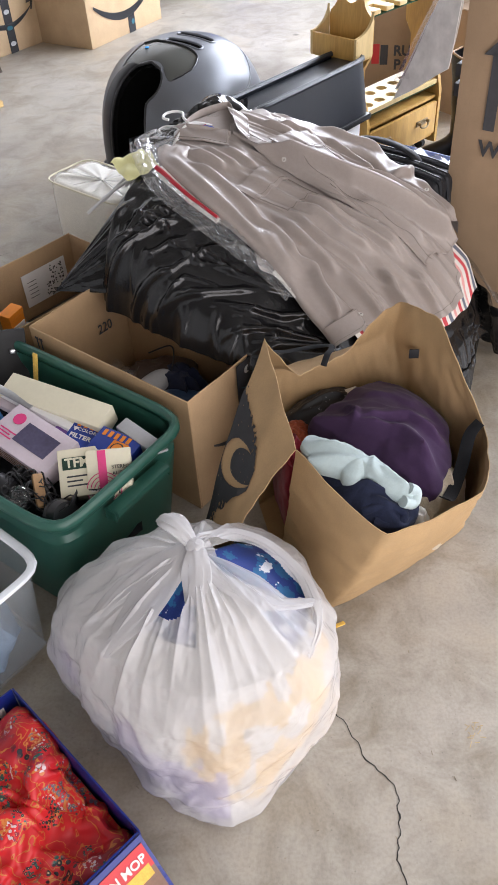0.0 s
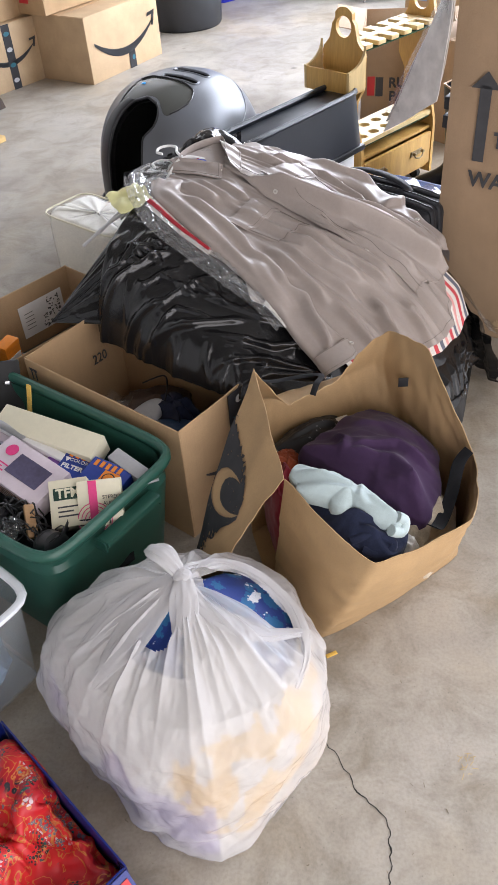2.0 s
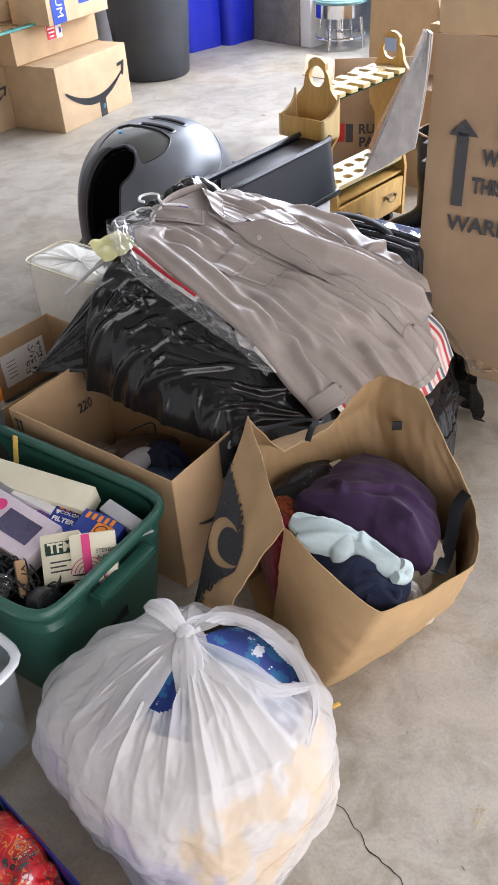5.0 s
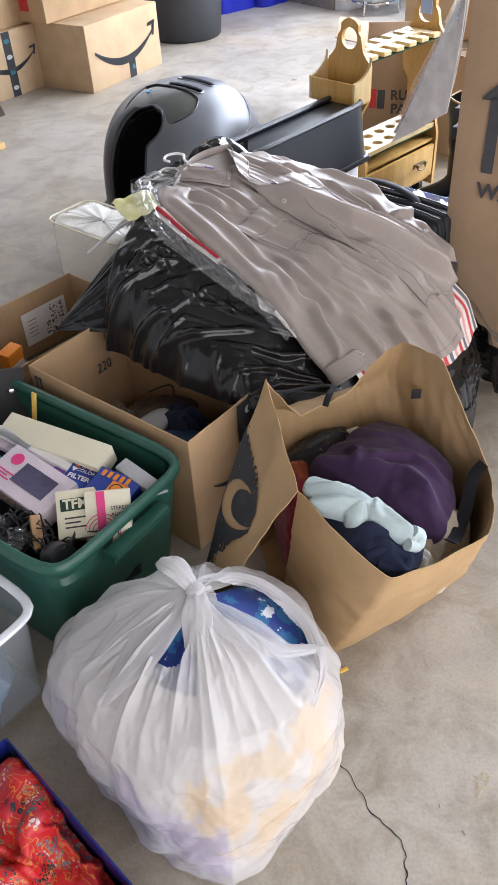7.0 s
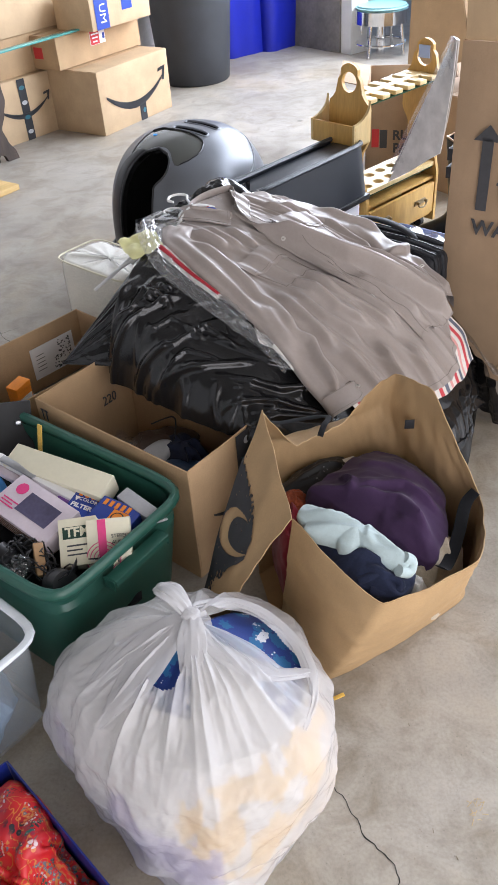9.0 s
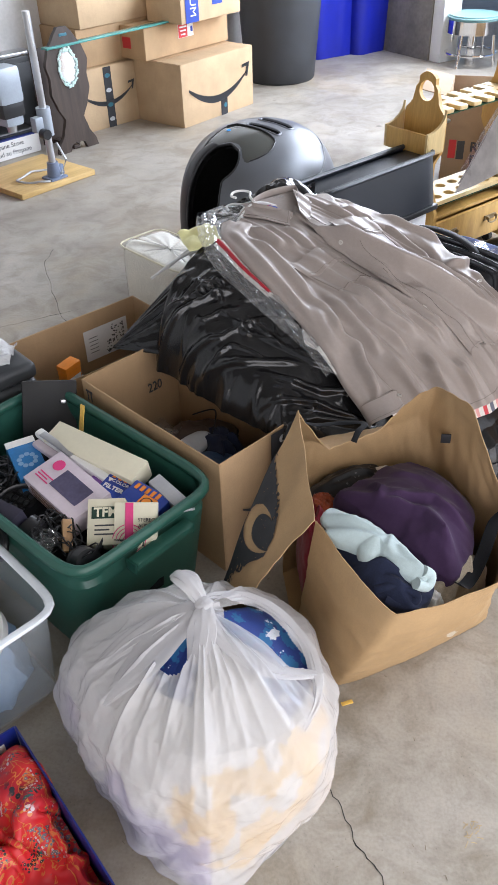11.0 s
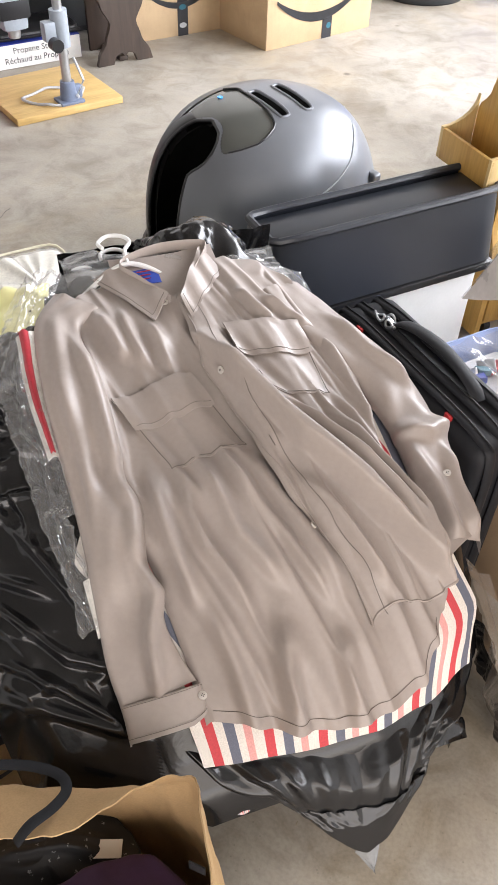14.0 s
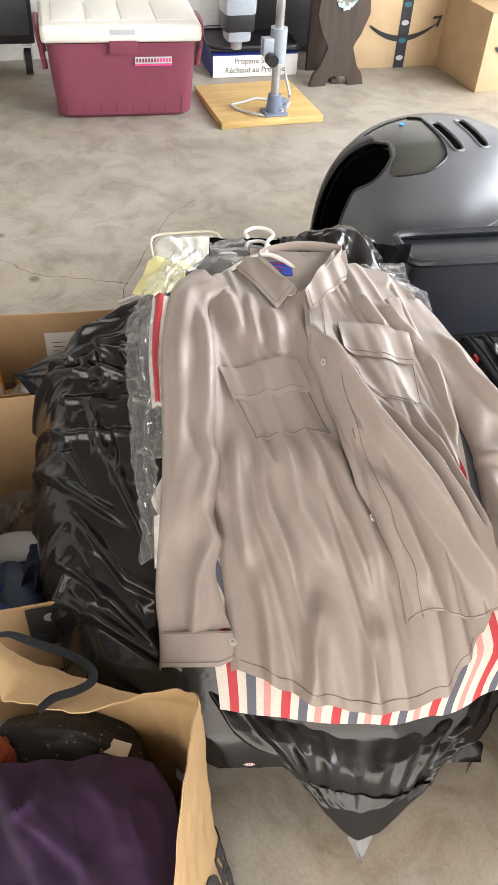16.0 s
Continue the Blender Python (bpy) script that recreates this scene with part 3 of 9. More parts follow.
def closed_box(name, loc, rz, L, W, H, material, label, category="box", group="", tape=None):
    """A shut carton: rounded, slightly bulged body with flap seam and tape."""
    o = thing(name, loc, rz, label, category, group)
    bm = bmesh.new()
    box(bm, L, W, H, (0, 0, 0), 0.003, seg=2)
    bmesh.ops.subdivide_edges(bm, edges=[e for e in bm.edges if e.calc_length() > 0.05], cuts=4, use_grid_fill=True)
    for v in bm.verts:
        q = Vector((v.co.x / L * 2, v.co.y / W * 2, v.co.z / H * 2))
        if abs(q.z) < 0.95:
            v.co.x *= 1 + 0.008 * (1 - q.z ** 2) * (1 - min(1, q.y ** 2)) + 0.002 * nz(q.y * 3, q.z * 3, L)
            v.co.y *= 1 + 0.008 * (1 - q.z ** 2) * (1 - min(1, q.x ** 2)) + 0.002 * nz(q.x * 3, q.z * 3, W)
    bmesh.ops.translate(bm, vec=(0, 0, H / 2), verts=bm.verts)
    part("carton", bm, material, o, angle=35)
    part("top_flap", bx(L - 0.006, W / 2 - 0.003, 0.003, (0, W / 4, H + 0.0017), 0.0008), material, o)
    part("top_flap", bx(L - 0.006, W / 2 - 0.003, 0.003, (0, -W / 4, H + 0.0017), 0.0008), material, o)
    if tape is not None:
        part("tape", bx(L, 0.05, 0.001, (0, 0, H + 0.004)), tape, o)
    return o


def smile(parent, m, w, material, name="printed_swoosh"):
    """A plain curved arrow print: a crescent with an arrow head."""
    bm = bmesh.new()
    n = 24
    lo, hi = [], []
    for i in range(n + 1):
        u = i / n
        x = (u - 0.5) * w
        y = -0.16 * w * (1 - (2 * u - 1) ** 2)
        th = 0.075 * w * math.sin(math.pi * min(1, u * 0.92 + 0.08)) ** 0.7
        hi.append(bm.verts.new(m @ Vector((x, y + 0.03 * u * w, 0.0008))))
        lo.append(bm.verts.new(m @ Vector((x, y + 0.03 * u * w - th, 0.0008))))
    for i in range(n):
        bm.faces.new((lo[i], lo[i + 1], hi[i + 1], hi[i]))
    hd = [(0.39, 0.05), (0.40, 0.085), (0.53, 0.10), (0.49, -0.05), (0.455, -0.045), (0.475, 0.06)]
    bm.faces.new([bm.verts.new(m @ Vector((x * w, y * w, 0.0009))) for x, y in hd])
    bmesh.ops.solidify(bm, geom=list(bm.faces), thickness=0.0005)
    return part(name, bm, material, parent, smooth=False)


def blob_cloth(fn_c, axes, folds, seed, nu=48, nv=28, flat=0.25, sq=0.7):
    """A heap of cloth: a squarish rounded lump with folds."""
    cx, cy, cz = fn_c
    ax, ay, az = axes

    def f(u, v):
        th, ph = 2 * math.pi * u, math.pi * (v - 0.5)
        c, s = math.cos(th), math.sin(th)
        k = (abs(c) ** (2 / sq) + abs(s) ** (2 / sq)) ** (-sq / 2)
        x, y = c * k * math.cos(ph) ** 0.6, s * k * math.cos(ph) ** 0.6
        z = math.sin(ph)
        d = 1 + folds * (1 - 2 * abs(nz(x * 1.6 + seed, y * 1.6, z * 1.2 + seed))) + folds * 0.5 * nz(x * 5 + seed, y * 5, z * 4)
        return Vector((cx + ax * x * d, cy + ay * y * d, cz + az * max(-flat, z) * d))
    return grid(f, nu, nv, close_u=True)


# ---- slack sheets: cloth and film that settle into their own folds ----
def surface(fn, nu, nv, close_u=False):
    return np.array([[tuple(fn(i / nu, j / nv)) for j in range(nv + 1)] for i in range(nu if close_u else nu + 1)])


def sheet_normals(P, close_u=False):
    if close_u:
        du = np.roll(P, -1, 0) - np.roll(P, 1, 0)
    else:
        du = np.gradient(P, axis=0)
    n = np.cross(du, np.gradient(P, axis=1))
    n /= np.linalg.norm(n, axis=2, keepdims=True) + 1e-12
    c = P.reshape(-1, 3).mean(0)
    c[2] = P[..., 2].min() - 0.1
    return -n if (n * (P - c)).sum() < 0 else n


def relax(P, su=1.05, sv=1.05, start=None, iters=120, bend=0.3, pull=0.0005, close_u=False, span=2, hold=0.0, cap=0.06, low=-0.005):
    """Lets a sheet with su, sv times too much stuff buckle over the form P, into which it sinks by low at most.
    start: lift at each node; span: cells over which it resists bending; hold: share by which its edges stay put."""
    nu, nv = P.shape[:2]
    N = sheet_normals(P, close_u)
    idx = np.arange(nu * nv).reshape(nu, nv)
    flat0 = P.reshape(-1, 3)
    Q = (P + N * start[..., None]).reshape(-1, 3) if start is not None else flat0.copy()
    N = N.reshape(-1, 3)
    sets = []

    def add(a, b, k, stiff, only_short=False):
        if len(a):
            sets.append((a, b, np.linalg.norm(flat0[a] - flat0[b], axis=1) * k, stiff, only_short))
    su, sv = np.broadcast_to(np.asarray(su, float), (nu, nv)), np.broadcast_to(np.asarray(sv, float), (nu, nv))
    for k, stiff, short in ((1, 0.9, False), (span, bend, True)):
        m = nu if close_u else nu - k
        rows_ = np.arange(m)
        for par in (0, 1):
            r = rows_[(rows_ // k) % 2 == par]
            if close_u and len(r) and r[-1] + k >= nu and par == 0:
                r = r[r + k < nu]
            a, b = idx[r].ravel(), idx[(r + k) % nu].ravel()
            add(a, b, su[r].ravel(), stiff, short)
            c = np.arange(nv - k)
            c = c[(c // k) % 2 == par]
            add(idx[:, c].ravel(), idx[:, c + k].ravel(), sv[:, c].ravel(), stiff, short)
    mid = np.sqrt((su ** 2 + sv ** 2) / 2)
    m = nu if close_u else nu - 1
    for par in (0, 1):
        r = np.arange(par, m - (1 if close_u and m % 2 else 0), 2)
        add(idx[r][:, :-1].ravel(), idx[(r + 1) % nu][:, 1:].ravel(), mid[r][:, :-1].ravel(), 0.25)
        add(idx[r][:, 1:].ravel(), idx[(r + 1) % nu][:, :-1].ravel(), mid[r][:, 1:].ravel(), 0.25)
    edge = np.zeros((nu, nv), bool)
    edge[:, 0] = edge[:, -1] = True
    if not close_u:
        edge[0] = edge[-1] = True
    edge = edge.ravel()
    for _ in range(iters):
        Q -= N * (pull * 0.04)
        for a, b, rest, stiff, short in sets:
            d = Q[b] - Q[a]
            ln = np.linalg.norm(d, axis=1) + 1e-9
            err = ln - rest
            if short:
                err = np.minimum(err, 0)
            c = d * (0.5 * stiff * err / ln)[:, None]
            Q[a] += c
            Q[b] -= c
        h = ((Q - flat0) * N).sum(1)
        Q += N * (np.clip(h, low, cap) - h)[:, None]
        if hold:
            Q[edge] += (flat0[edge] - Q[edge]) * hold
    return Q.reshape(nu, nv, 3)


def raised(P, lift, close_u=False, soft=1):
    """The sheet P with its relief, smoothed a little so that crests stay creases and not cuts."""
    for _ in range(soft):
        lift = (2 * lift + np.roll(lift, 1, 0) + np.roll(lift, -1, 0) + np.roll(lift, 1, 1) + np.roll(lift, -1, 1)) / 6 if close_u else (
            2 * lift + np.pad(lift, ((1, 0), (0, 0)), "edge")[:-1] + np.pad(lift, ((0, 1), (0, 0)), "edge")[1:] + np.pad(lift, ((0, 0), (1, 0)), "edge")[:, :-1] + np.pad(lift, ((0, 0), (0, 1)), "edge")[:, 1:]) / 6
    if close_u:
        lift[:, 0], lift[:, -1] = 0.0, 0.0
    return P + sheet_normals(P, close_u) * lift[..., None]


def sheet(P, close_u=False, thick=0.0, keep=None):
    """A mesh from a sheet of nodes."""
    n, nv = P.shape[0] if close_u else P.shape[0] - 1, P.shape[1] - 1
    return grid(lambda u, v: Vector(P[int(round(u * n)) % P.shape[0], int(round(v * nv))]), n, nv, close_u, thick, True, keep)


def lift_map(P, fn):
    """fn(u, v) at every node of a sheet."""
    nu, nv = P.shape[:2]
    return np.array([[fn(i / (nu - 1), j / (nv - 1)) for j in range(nv)] for i in range(nu)])


def ridge(x):
    return max(0.0, 1 - 2.6 * abs(x))


# ---- the setting ----
def wall_piece(name, a, b, z0, z1, thick, material, label):
    a, b = Vector(a), Vector(b)
    d = b - a
    ang = math.degrees(math.atan2(d.y, d.x))
    bm = bx(d.length, thick, z1 - z0, (d.length / 2, 0, (z0 + z1) / 2))
    return solo(name, bm, material, label, "wall", (a.x, a.y, 0), ang, kind="structure", smooth=False)


ground = solo("ground", bx(240, 240, 0.1, (0, 0, -0.062)), CONCRETE, "pale concrete ground outside the garage", "ground", kind="structure", smooth=False)
floor = solo("floor", bx(16, 16, 0.1, (0, 3, -0.05)), CONCRETE, "worn stained concrete garage floor with hairline cracks", "floor", kind="structure", smooth=False)
wall_piece("wall_west", WEST_END, CORNER, 0, 3.0, 0.16, PLASTER, "grey plastered garage wall behind the boxes")
wall_piece("wall_north", CORNER + E1 * 0.1, CORNER + E1 * DOOR0, 0.62, 3.0, 0.14, PLASTER, "grey plastered wall beside the open door")
wall_piece("wall_stem", CORNER + E1 * 0.1, CORNER + E1 * (DOOR0 - 0.08), 0, 0.6, 0.2, BLOCK, "rough chipped concrete stem wall")
wall_piece("door_post", CORNER + E1 * (DOOR0 - 0.075), CORNER + E1 * (DOOR0 + 0.03), 0, 2.77, 0.17, WHITE_PLASTIC, "white painted door post with rail")
wall_piece("wall_north_head", CORNER + E1 * DOOR0, CORNER + E1 * DOOR1, 2.78, 3.0, 0.14, PLASTER, "wall above the wide garage door")
NE_END = CORNER + E1 * (DOOR1 + 0.6)
wall_piece("wall_north_end", CORNER + E1 * DOOR1, NE_END, 0, 3.0, 0.14, PLASTER, "wall at the far side of the garage door")
SE = NE_END + E2 * 8.0
wall_piece("wall_east", NE_END, NE_END + E2 * 2.4, 0, 3.0, 0.16, PLASTER, "plain grey plastered side wall")
wall_piece("wall_east_head", NE_END + E2 * 2.4, NE_END + E2 * 6.0, 2.24, 3.0, 0.16, PLASTER, "wall above the side door")
wall_piece("wall_east_end", NE_END + E2 * 6.0, SE, 0, 3.0, 0.16, PLASTER, "plain grey plastered side wall")
_a, _b = SE, WEST_END
_d = (_b - _a).normalized()
_L = (_b - _a).length
wall_piece("wall_south", _a, _b, 0, 3.0, 0.16, PLASTER, "plain grey plastered end wall")
solo("ceiling", bx(14, 14, 0.12, (-0.4, 2.4, 3.07)), CEILING, "pale board garage ceiling", "ceiling", kind="structure", smooth=False)


def crack(name, pts, width, seed):
    """A hairline crack: a thin dark jagged sliver sunk in the slab."""
    P = smooth_path([(x, y, 0) for x, y in pts], 8)
    bm = bmesh.new()
    prev = None
    for i, p in enumerate(P):
        d = (P[min(i + 1, len(P) - 1)] - P[max(0, i - 1)]).normalized()
        s = Vector((-d.y, d.x, 0))
        j = s * 0.009 * nz(i * 0.35, seed) + s * 0.004 * nz(i * 1.7, seed + 5)
        w = width * (0.45 + 0.55 * abs(nz(i * 0.4, seed + 9)) * 2) * min(1, (len(P) - i) / 8)
        a, b = bm.verts.new(p + j + s * w + Vector((0, 0, 0.0009))), bm.verts.new(p + j - s * w + Vector((0, 0, 0.0009)))
        if prev:
            bm.faces.new((prev[0], a, b, prev[1]))
        prev = (a, b)
    return tagged(part(name, bm, PIT_SHADE, floor, "dark jagged crack in the slab", smooth=False), kind="structure")


crack("crack", [(0.16, 0.93), (0.206, 0.875), (0.249, 0.793), (0.289, 0.746), (0.293, 0.692), (0.282, 0.64), (0.29, 0.59), (0.31, 0.50), (0.30, 0.3)], 0.0016, 3)
crack("crack", [(-1.5, 2.33), (-1.255, 2.414), (-1.12, 2.437), (-1.016, 2.504), (-0.911, 2.569), (-0.80, 2.64)], 0.0014, 11)
crack("crack", [(-1.09, 3.15), (-1.073, 2.994), (-0.954, 2.75), (-0.863, 2.577), (-0.79, 2.48), (-0.74, 2.40)], 0.0012, 17)

# ---- far end of the garage ----


def carton_front(o, L, W, H):
    """The frame on the long front face (local -y)."""
    return wall_frame((0, -W / 2 * 1.004 - 0.0015, H / 2), (1, 0, 0), (0, 0, 1))


def swoosh_box(loc, rz, L, W, H, label, tape):
    o = closed_box("cardboard_box", loc, rz, L, W, H, CARD_PALE, label, "box", "shipping boxes along the wall", CARD)
    f = carton_front(o, L, W, H)
    smile(o, f @ Matrix.Translation((0.0 if tape else 0.0, 0.035, 0.001)), L * (0.70 if tape else 0.84), GREY_INK)
    if tape:
        decal(o, f, 0.055, H, INK, "black_tape")
        for k in range(4):
            disc_on(f @ Matrix.Translation((0, H * (0.36 - 0.24 * k), 0.0012)), 0.012, TEAL_INK if k % 2 == 0 else GREY_PLASTIC, o, "tape_mark", 0.0008, 16, 1.6)
    else:
        decal(o, f @ Matrix.Translation((0.04, -H / 2 + 0.05, 0)), 0.06, 0.1, INK, "black_tape")
        disc_on(f @ Matrix.Translation((0.05, -H / 2 + 0.055, 0.0012)), 0.014, TEAL_INK, o, "tape_mark", 0.0008, 16)
    return o


A_RZ = 59.0
ca, sa = math.cos(radians(A_RZ)), math.sin(radians(A_RZ))


def along(p, u, v):
    """From p, u along the box row and v away from the camera."""
    return (p[0] + ca * u - sa * v, p[1] + sa * u + ca * v)


_p = along((-0.872, 4.912), 0.33, 0.21)
swoosh_box((*_p, 0), A_RZ, 0.66, 0.42, 0.345, "large pale brown cardboard box with printed swoosh", False)
_p = (-1.172 - 0.42 * 0.6, 5.145 - 0.36 * 0.75)
_rz2 = 53.0
c2, s2 = math.cos(radians(_rz2)), math.sin(radians(_rz2))
swoosh_box((-1.165 - c2 * 0.26 - s2 * 0.19, 5.15 - s2 * 0.26 + c2 * 0.19, 0), _rz2, 0.52, 0.38, 0.335, "cardboard box with swoosh and black printed tape", True)
_p = along((-1.078, 4.988), 0.36, 0.15)
o = closed_box("cardboard_box", (*_p, 0.353), A_RZ - 1.5, 0.72, 0.30, 0.17, CARD, "long flat carton with red and white labels on a bigger box", "box", "shipping boxes along the wall", CARD_PALE)
f = carton_front(o, 0.72, 0.30, 0.17)
decal(o, f @ Matrix.Translation((-0.02, 0.03, 0)), 0.13, 0.075, WHITE_PAPER, "shipping_label")
decal(o, f @ Matrix.Translation((-0.045, 0.03, 0.0012)), 0.075, 0.072, RED_INK, "red_label")
for k in range(3):
    decal(o, f @ Matrix.Translation((-0.045, 0.05 - 0.02 * k, 0.0026)), 0.06 - 0.012 * k, 0.008, WHITE_PAPER, "label_print")
decal(o, f @ Matrix.Translation((0.03, 0.03, 0.0012)), 0.018, 0.03, BLUE_INK, "blue_mark")
decal(o, wall_frame((-0.362, 0, 0.085), (0, -1, 0), (0, 0, 1)), 0.07, 0.06, RED_INK, "red_label")
decal(o, wall_frame((0.05, -0.02, 0.1795), (1, 0, 0), (0, 1, 0)), 0.22, 0.1, WHITE_PAPER, "shipping_label")
o = closed_box("cardboard_box", (-1.42, 5.17, 0.339), 55, 0.56, 0.34, 0.20, CARD, "brown carton stacked on another box", "box", "shipping boxes along the wall", CARD_PALE)
o = closed_box("cardboard_box", (-1.40, 5.20, 0.544), 57, 0.60, 0.36, 0.24, CARD_PALE, "taped brown carton at the top of the stack", "box", "shipping boxes along the wall", CARD)
o = closed_box("cardboard_box", (-0.86, 5.36, 0.528), 58, 0.52, 0.28, 0.16, CARD_PALE, "white and blue printed carton on the stack", "box", "shipping boxes along the wall", None)
f = carton_front(o, 0.52, 0.28, 0.16)
decal(o, f @ Matrix.Translation((-0.17, 0, 0)), 0.11, 0.158, BLUE_INK, "blue_print")
writing("UM", 0.07, o, f @ Matrix.Translation((-0.165, 0.0, 0.0016)) @ pose(0, 0, 0, 0, 0, -90), WHITE_PAPER)
decal(o, f @ Matrix.Translation((0.05, 0.02, 0)), 0.09, 0.06, BLUE_INK, "blue_print")
# sheet of glass lying across the boxes
bm = bx(1.5, 0.05, 0.010, (0, 0, 0), 0.002)
solo("glass_shelf", bm, GLASS_EDGE, "thick green-edged glass shelf resting on cartons", "glass shelf", (-1.06, 5.02, 0.536), 57.5, ry=0.0)


def trash_can():
    o = thing("trash_can", (-0.43, 6.18, 0), 0, "tall dark grey round plastic trash can", "trash can")
    prof = [(0.0, 0.0), (0.235, 0.0), (0.245, 0.012), (0.30, 0.72), (0.325, 0.725), (0.325, 0.75), (0.29, 0.75), (0.235, 0.03), (0.0, 0.03)]
    part("barrel", grid(lambda u, v: (lambda k, w: Vector((k * math.cos(2 * math.pi * u), k * math.sin(2 * math.pi * u), w)))(
        lerp_list(range(9), [p[0] for p in prof], v * 8), lerp_list(range(9), [p[1] for p in prof], v * 8)), 40, 32, True), CAN_PLASTIC, o)
    for a in (0, 180):
        part("handle", tube(smooth_path([(0.31, -0.07, 0.66), (0.36, -0.05, 0.65), (0.36, 0.05, 0.65), (0.31, 0.07, 0.66)], 4), 0.012, 8), CAN_PLASTIC, o).matrix_basis = pose(0, 0, 0, 0, 0, a + 40)
    return o


trash_can()


def recycling_bin(loc, rz):
    o = thing("recycling_bin", (*loc, 0), rz, "tall bright blue plastic recycling bin", "recycling bin", "blue recycling bins")

    def shell(u, v):
        th = 2 * math.pi * u
        c, s = math.cos(th), math.sin(th)
        k = (abs(c) ** 6 + abs(s) ** 6) ** (-1 / 6)
        z = v * 0.82
        w = 0.8 + 0.2 * v + (0.03 if v > 0.95 else 0)
        rib = 0.006 * (1 if math.sin(th * 8) > 0.6 else 0)
        return Vector((0.27 * k * c * w + rib * c, 0.21 * k * s * w + rib * s, z))
    part("bin_body", grid(shell, 72, 20, True, 0.006), BLUE_BIN, o)
    part("bottom", bx(0.4, 0.3, 0.01, (0, 0, 0.012), 0.003), BLUE_BIN, o)
    part("rim", tube([(0.285 * c * (abs(c) ** 6 + abs(s) ** 6) ** (-1 / 6), 0.222 * s * (abs(c) ** 6 + abs(s) ** 6) ** (-1 / 6), 0.82)
                      for c, s in ((math.cos(2 * math.pi * k / 40), math.sin(2 * math.pi * k / 40)) for k in range(40))], 0.012, 8, True), BLUE_BIN, o)
    return o


recycling_bin((-0.16, 6.98), 40)
recycling_bin((0.13, 7.15), 48)


def bar_stool():
    o = thing("bar_stool", (0.93, 6.62, 0), 12, "chrome stool with round teal vinyl seat", "stool")
    bm = bmesh.new()
    cyl(bm, 0.19, 0.19, 0.03, (0, 0, 0.30), 40)
    bmesh.ops.bevel(bm, geom=[e for e in bm.edges if e.calc_face_angle(0) > 1], offset=0.012, segments=3, affect="EDGES")
    part("seat", bm, TEAL_VINYL, o, "padded teal vinyl seat")
    bm = bmesh.new()
    cyl(bm, 0.192, 0.192, 0.085, (0, 0, 0.215), 40)
    part("seat_band", bm, CHROME, o, "broad chrome band")
    for k in range(4):
        a = radians(45 + 90 * k)
        part("leg", tube([(0.16 * math.cos(a), 0.16 * math.sin(a), 0.22), (0.19 * math.cos(a), 0.19 * math.sin(a), 0.0)], 0.013, 10), CHROME, o)
    part("foot_ring", tube([(0.18 * math.cos(2 * math.pi * k / 36), 0.18 * math.sin(2 * math.pi * k / 36), 0.08) for k in range(36)], 0.009, 8, True), CHROME, o)
    bm = bmesh.new()
    cyl(bm, 0.035, 0.035, 0.22, (0, 0, 0.0), 20)
    part("column", bm, CHROME, o)
    return o


bar_stool()

# big upright carton by the open door
o = closed_box("moving_carton", (1.42, 5.62, 0), -40, 0.7, 0.5, 0.98, CARD, "tall plain cardboard moving carton by the door", "box", tape=CARD_PALE)
f = carton_front(o, 0.7, 0.5, 0.98)
decal(o, f @ Matrix.Translation((-0.05, 0.28, 0)), 0.08, 0.3, CARD_PALE, "tape")


def open_carton_behind_rack():
    o = thing("open_carton", (0.80, 4.22, 0), -8, "open moving carton with flaps up behind the rack", "box")
    L, W, H = 0.42, 0.42, 0.40
    open_box(o, L, W, H, CARD_DULL, 0.005)
    for nm, m in (("flap", pose(-L / 2, 0, H, 0, -28, 0)), ("flap", pose(L / 2, 0, H, 0, 40, 0))):
        s = -1 if m.translation.x < 0 else 1
        b = bx(0.004, W - 0.02, 0.14, (0, 0, 0.07), 0.001)
        part(nm, b, CARD_DULL, o).matrix_basis = pose(m.translation.x, 0, H, 0, 78 * s, 0)
    f = wall_frame((0, -W / 2 - 0.0022, 0.17), (1, 0, 0), (0, 0, 1))
    part("red_mark", bx(0.034, 0.085, 0.0012, (0, 0, 0), 0.0005, f @ Matrix.Translation((-0.165, 0.0, 0))), RED_INK, o)
    part("grey_mark", bx(0.034, 0.085, 0.0012, (0, 0, 0), 0.0005, f @ Matrix.Translation((-0.126, -0.004, 0))), GREY_INK, o)
    writing("RU", 0.06, o, f @ Matrix.Translation((-0.045, 0.012, 0.0006)), GREY_INK, bold=0.002)
    writing("PA", 0.06, o, f @ Matrix.Translation((-0.045, -0.048, 0.0006)), GREY_INK, bold=0.002)
    part("packing_paper", blob_cloth((0, 0, 0.25), (0.17, 0.17, 0.12), 0.25, 4.0, 30, 18), WHITE_PAPER, o, "crumpled white packing paper")
    return o


open_carton_behind_rack()

# low carton with side print standing behind the boots
o = closed_box("cardboard_box", (1.02, 3.86, 0), 38, 0.36, 0.34, 0.42, CARD_DULL, "brown carton with dark printed panel on the floor", "box")
f = carton_front(o, 0.36, 0.34, 0.42)
decal(o, f @ Matrix.Translation((-0.1, -0.05, 0)), 0.06, 0.28, GREY_INK, "printed_panel")
for k in range(9):
    decal(o, f @ Matrix.Translation((-0.1, -0.165 + 0.029 * k, 0.0012)), 0.024, 0.018, CARD_DULL, "panel_print")
o = closed_box("cardboard_box", (1.22, 3.98, 0.425), 44, 0.4, 0.3, 0.2, CARD, "carton with a red printed end", "box")
f = carton_front(o, 0.4, 0.3, 0.2)
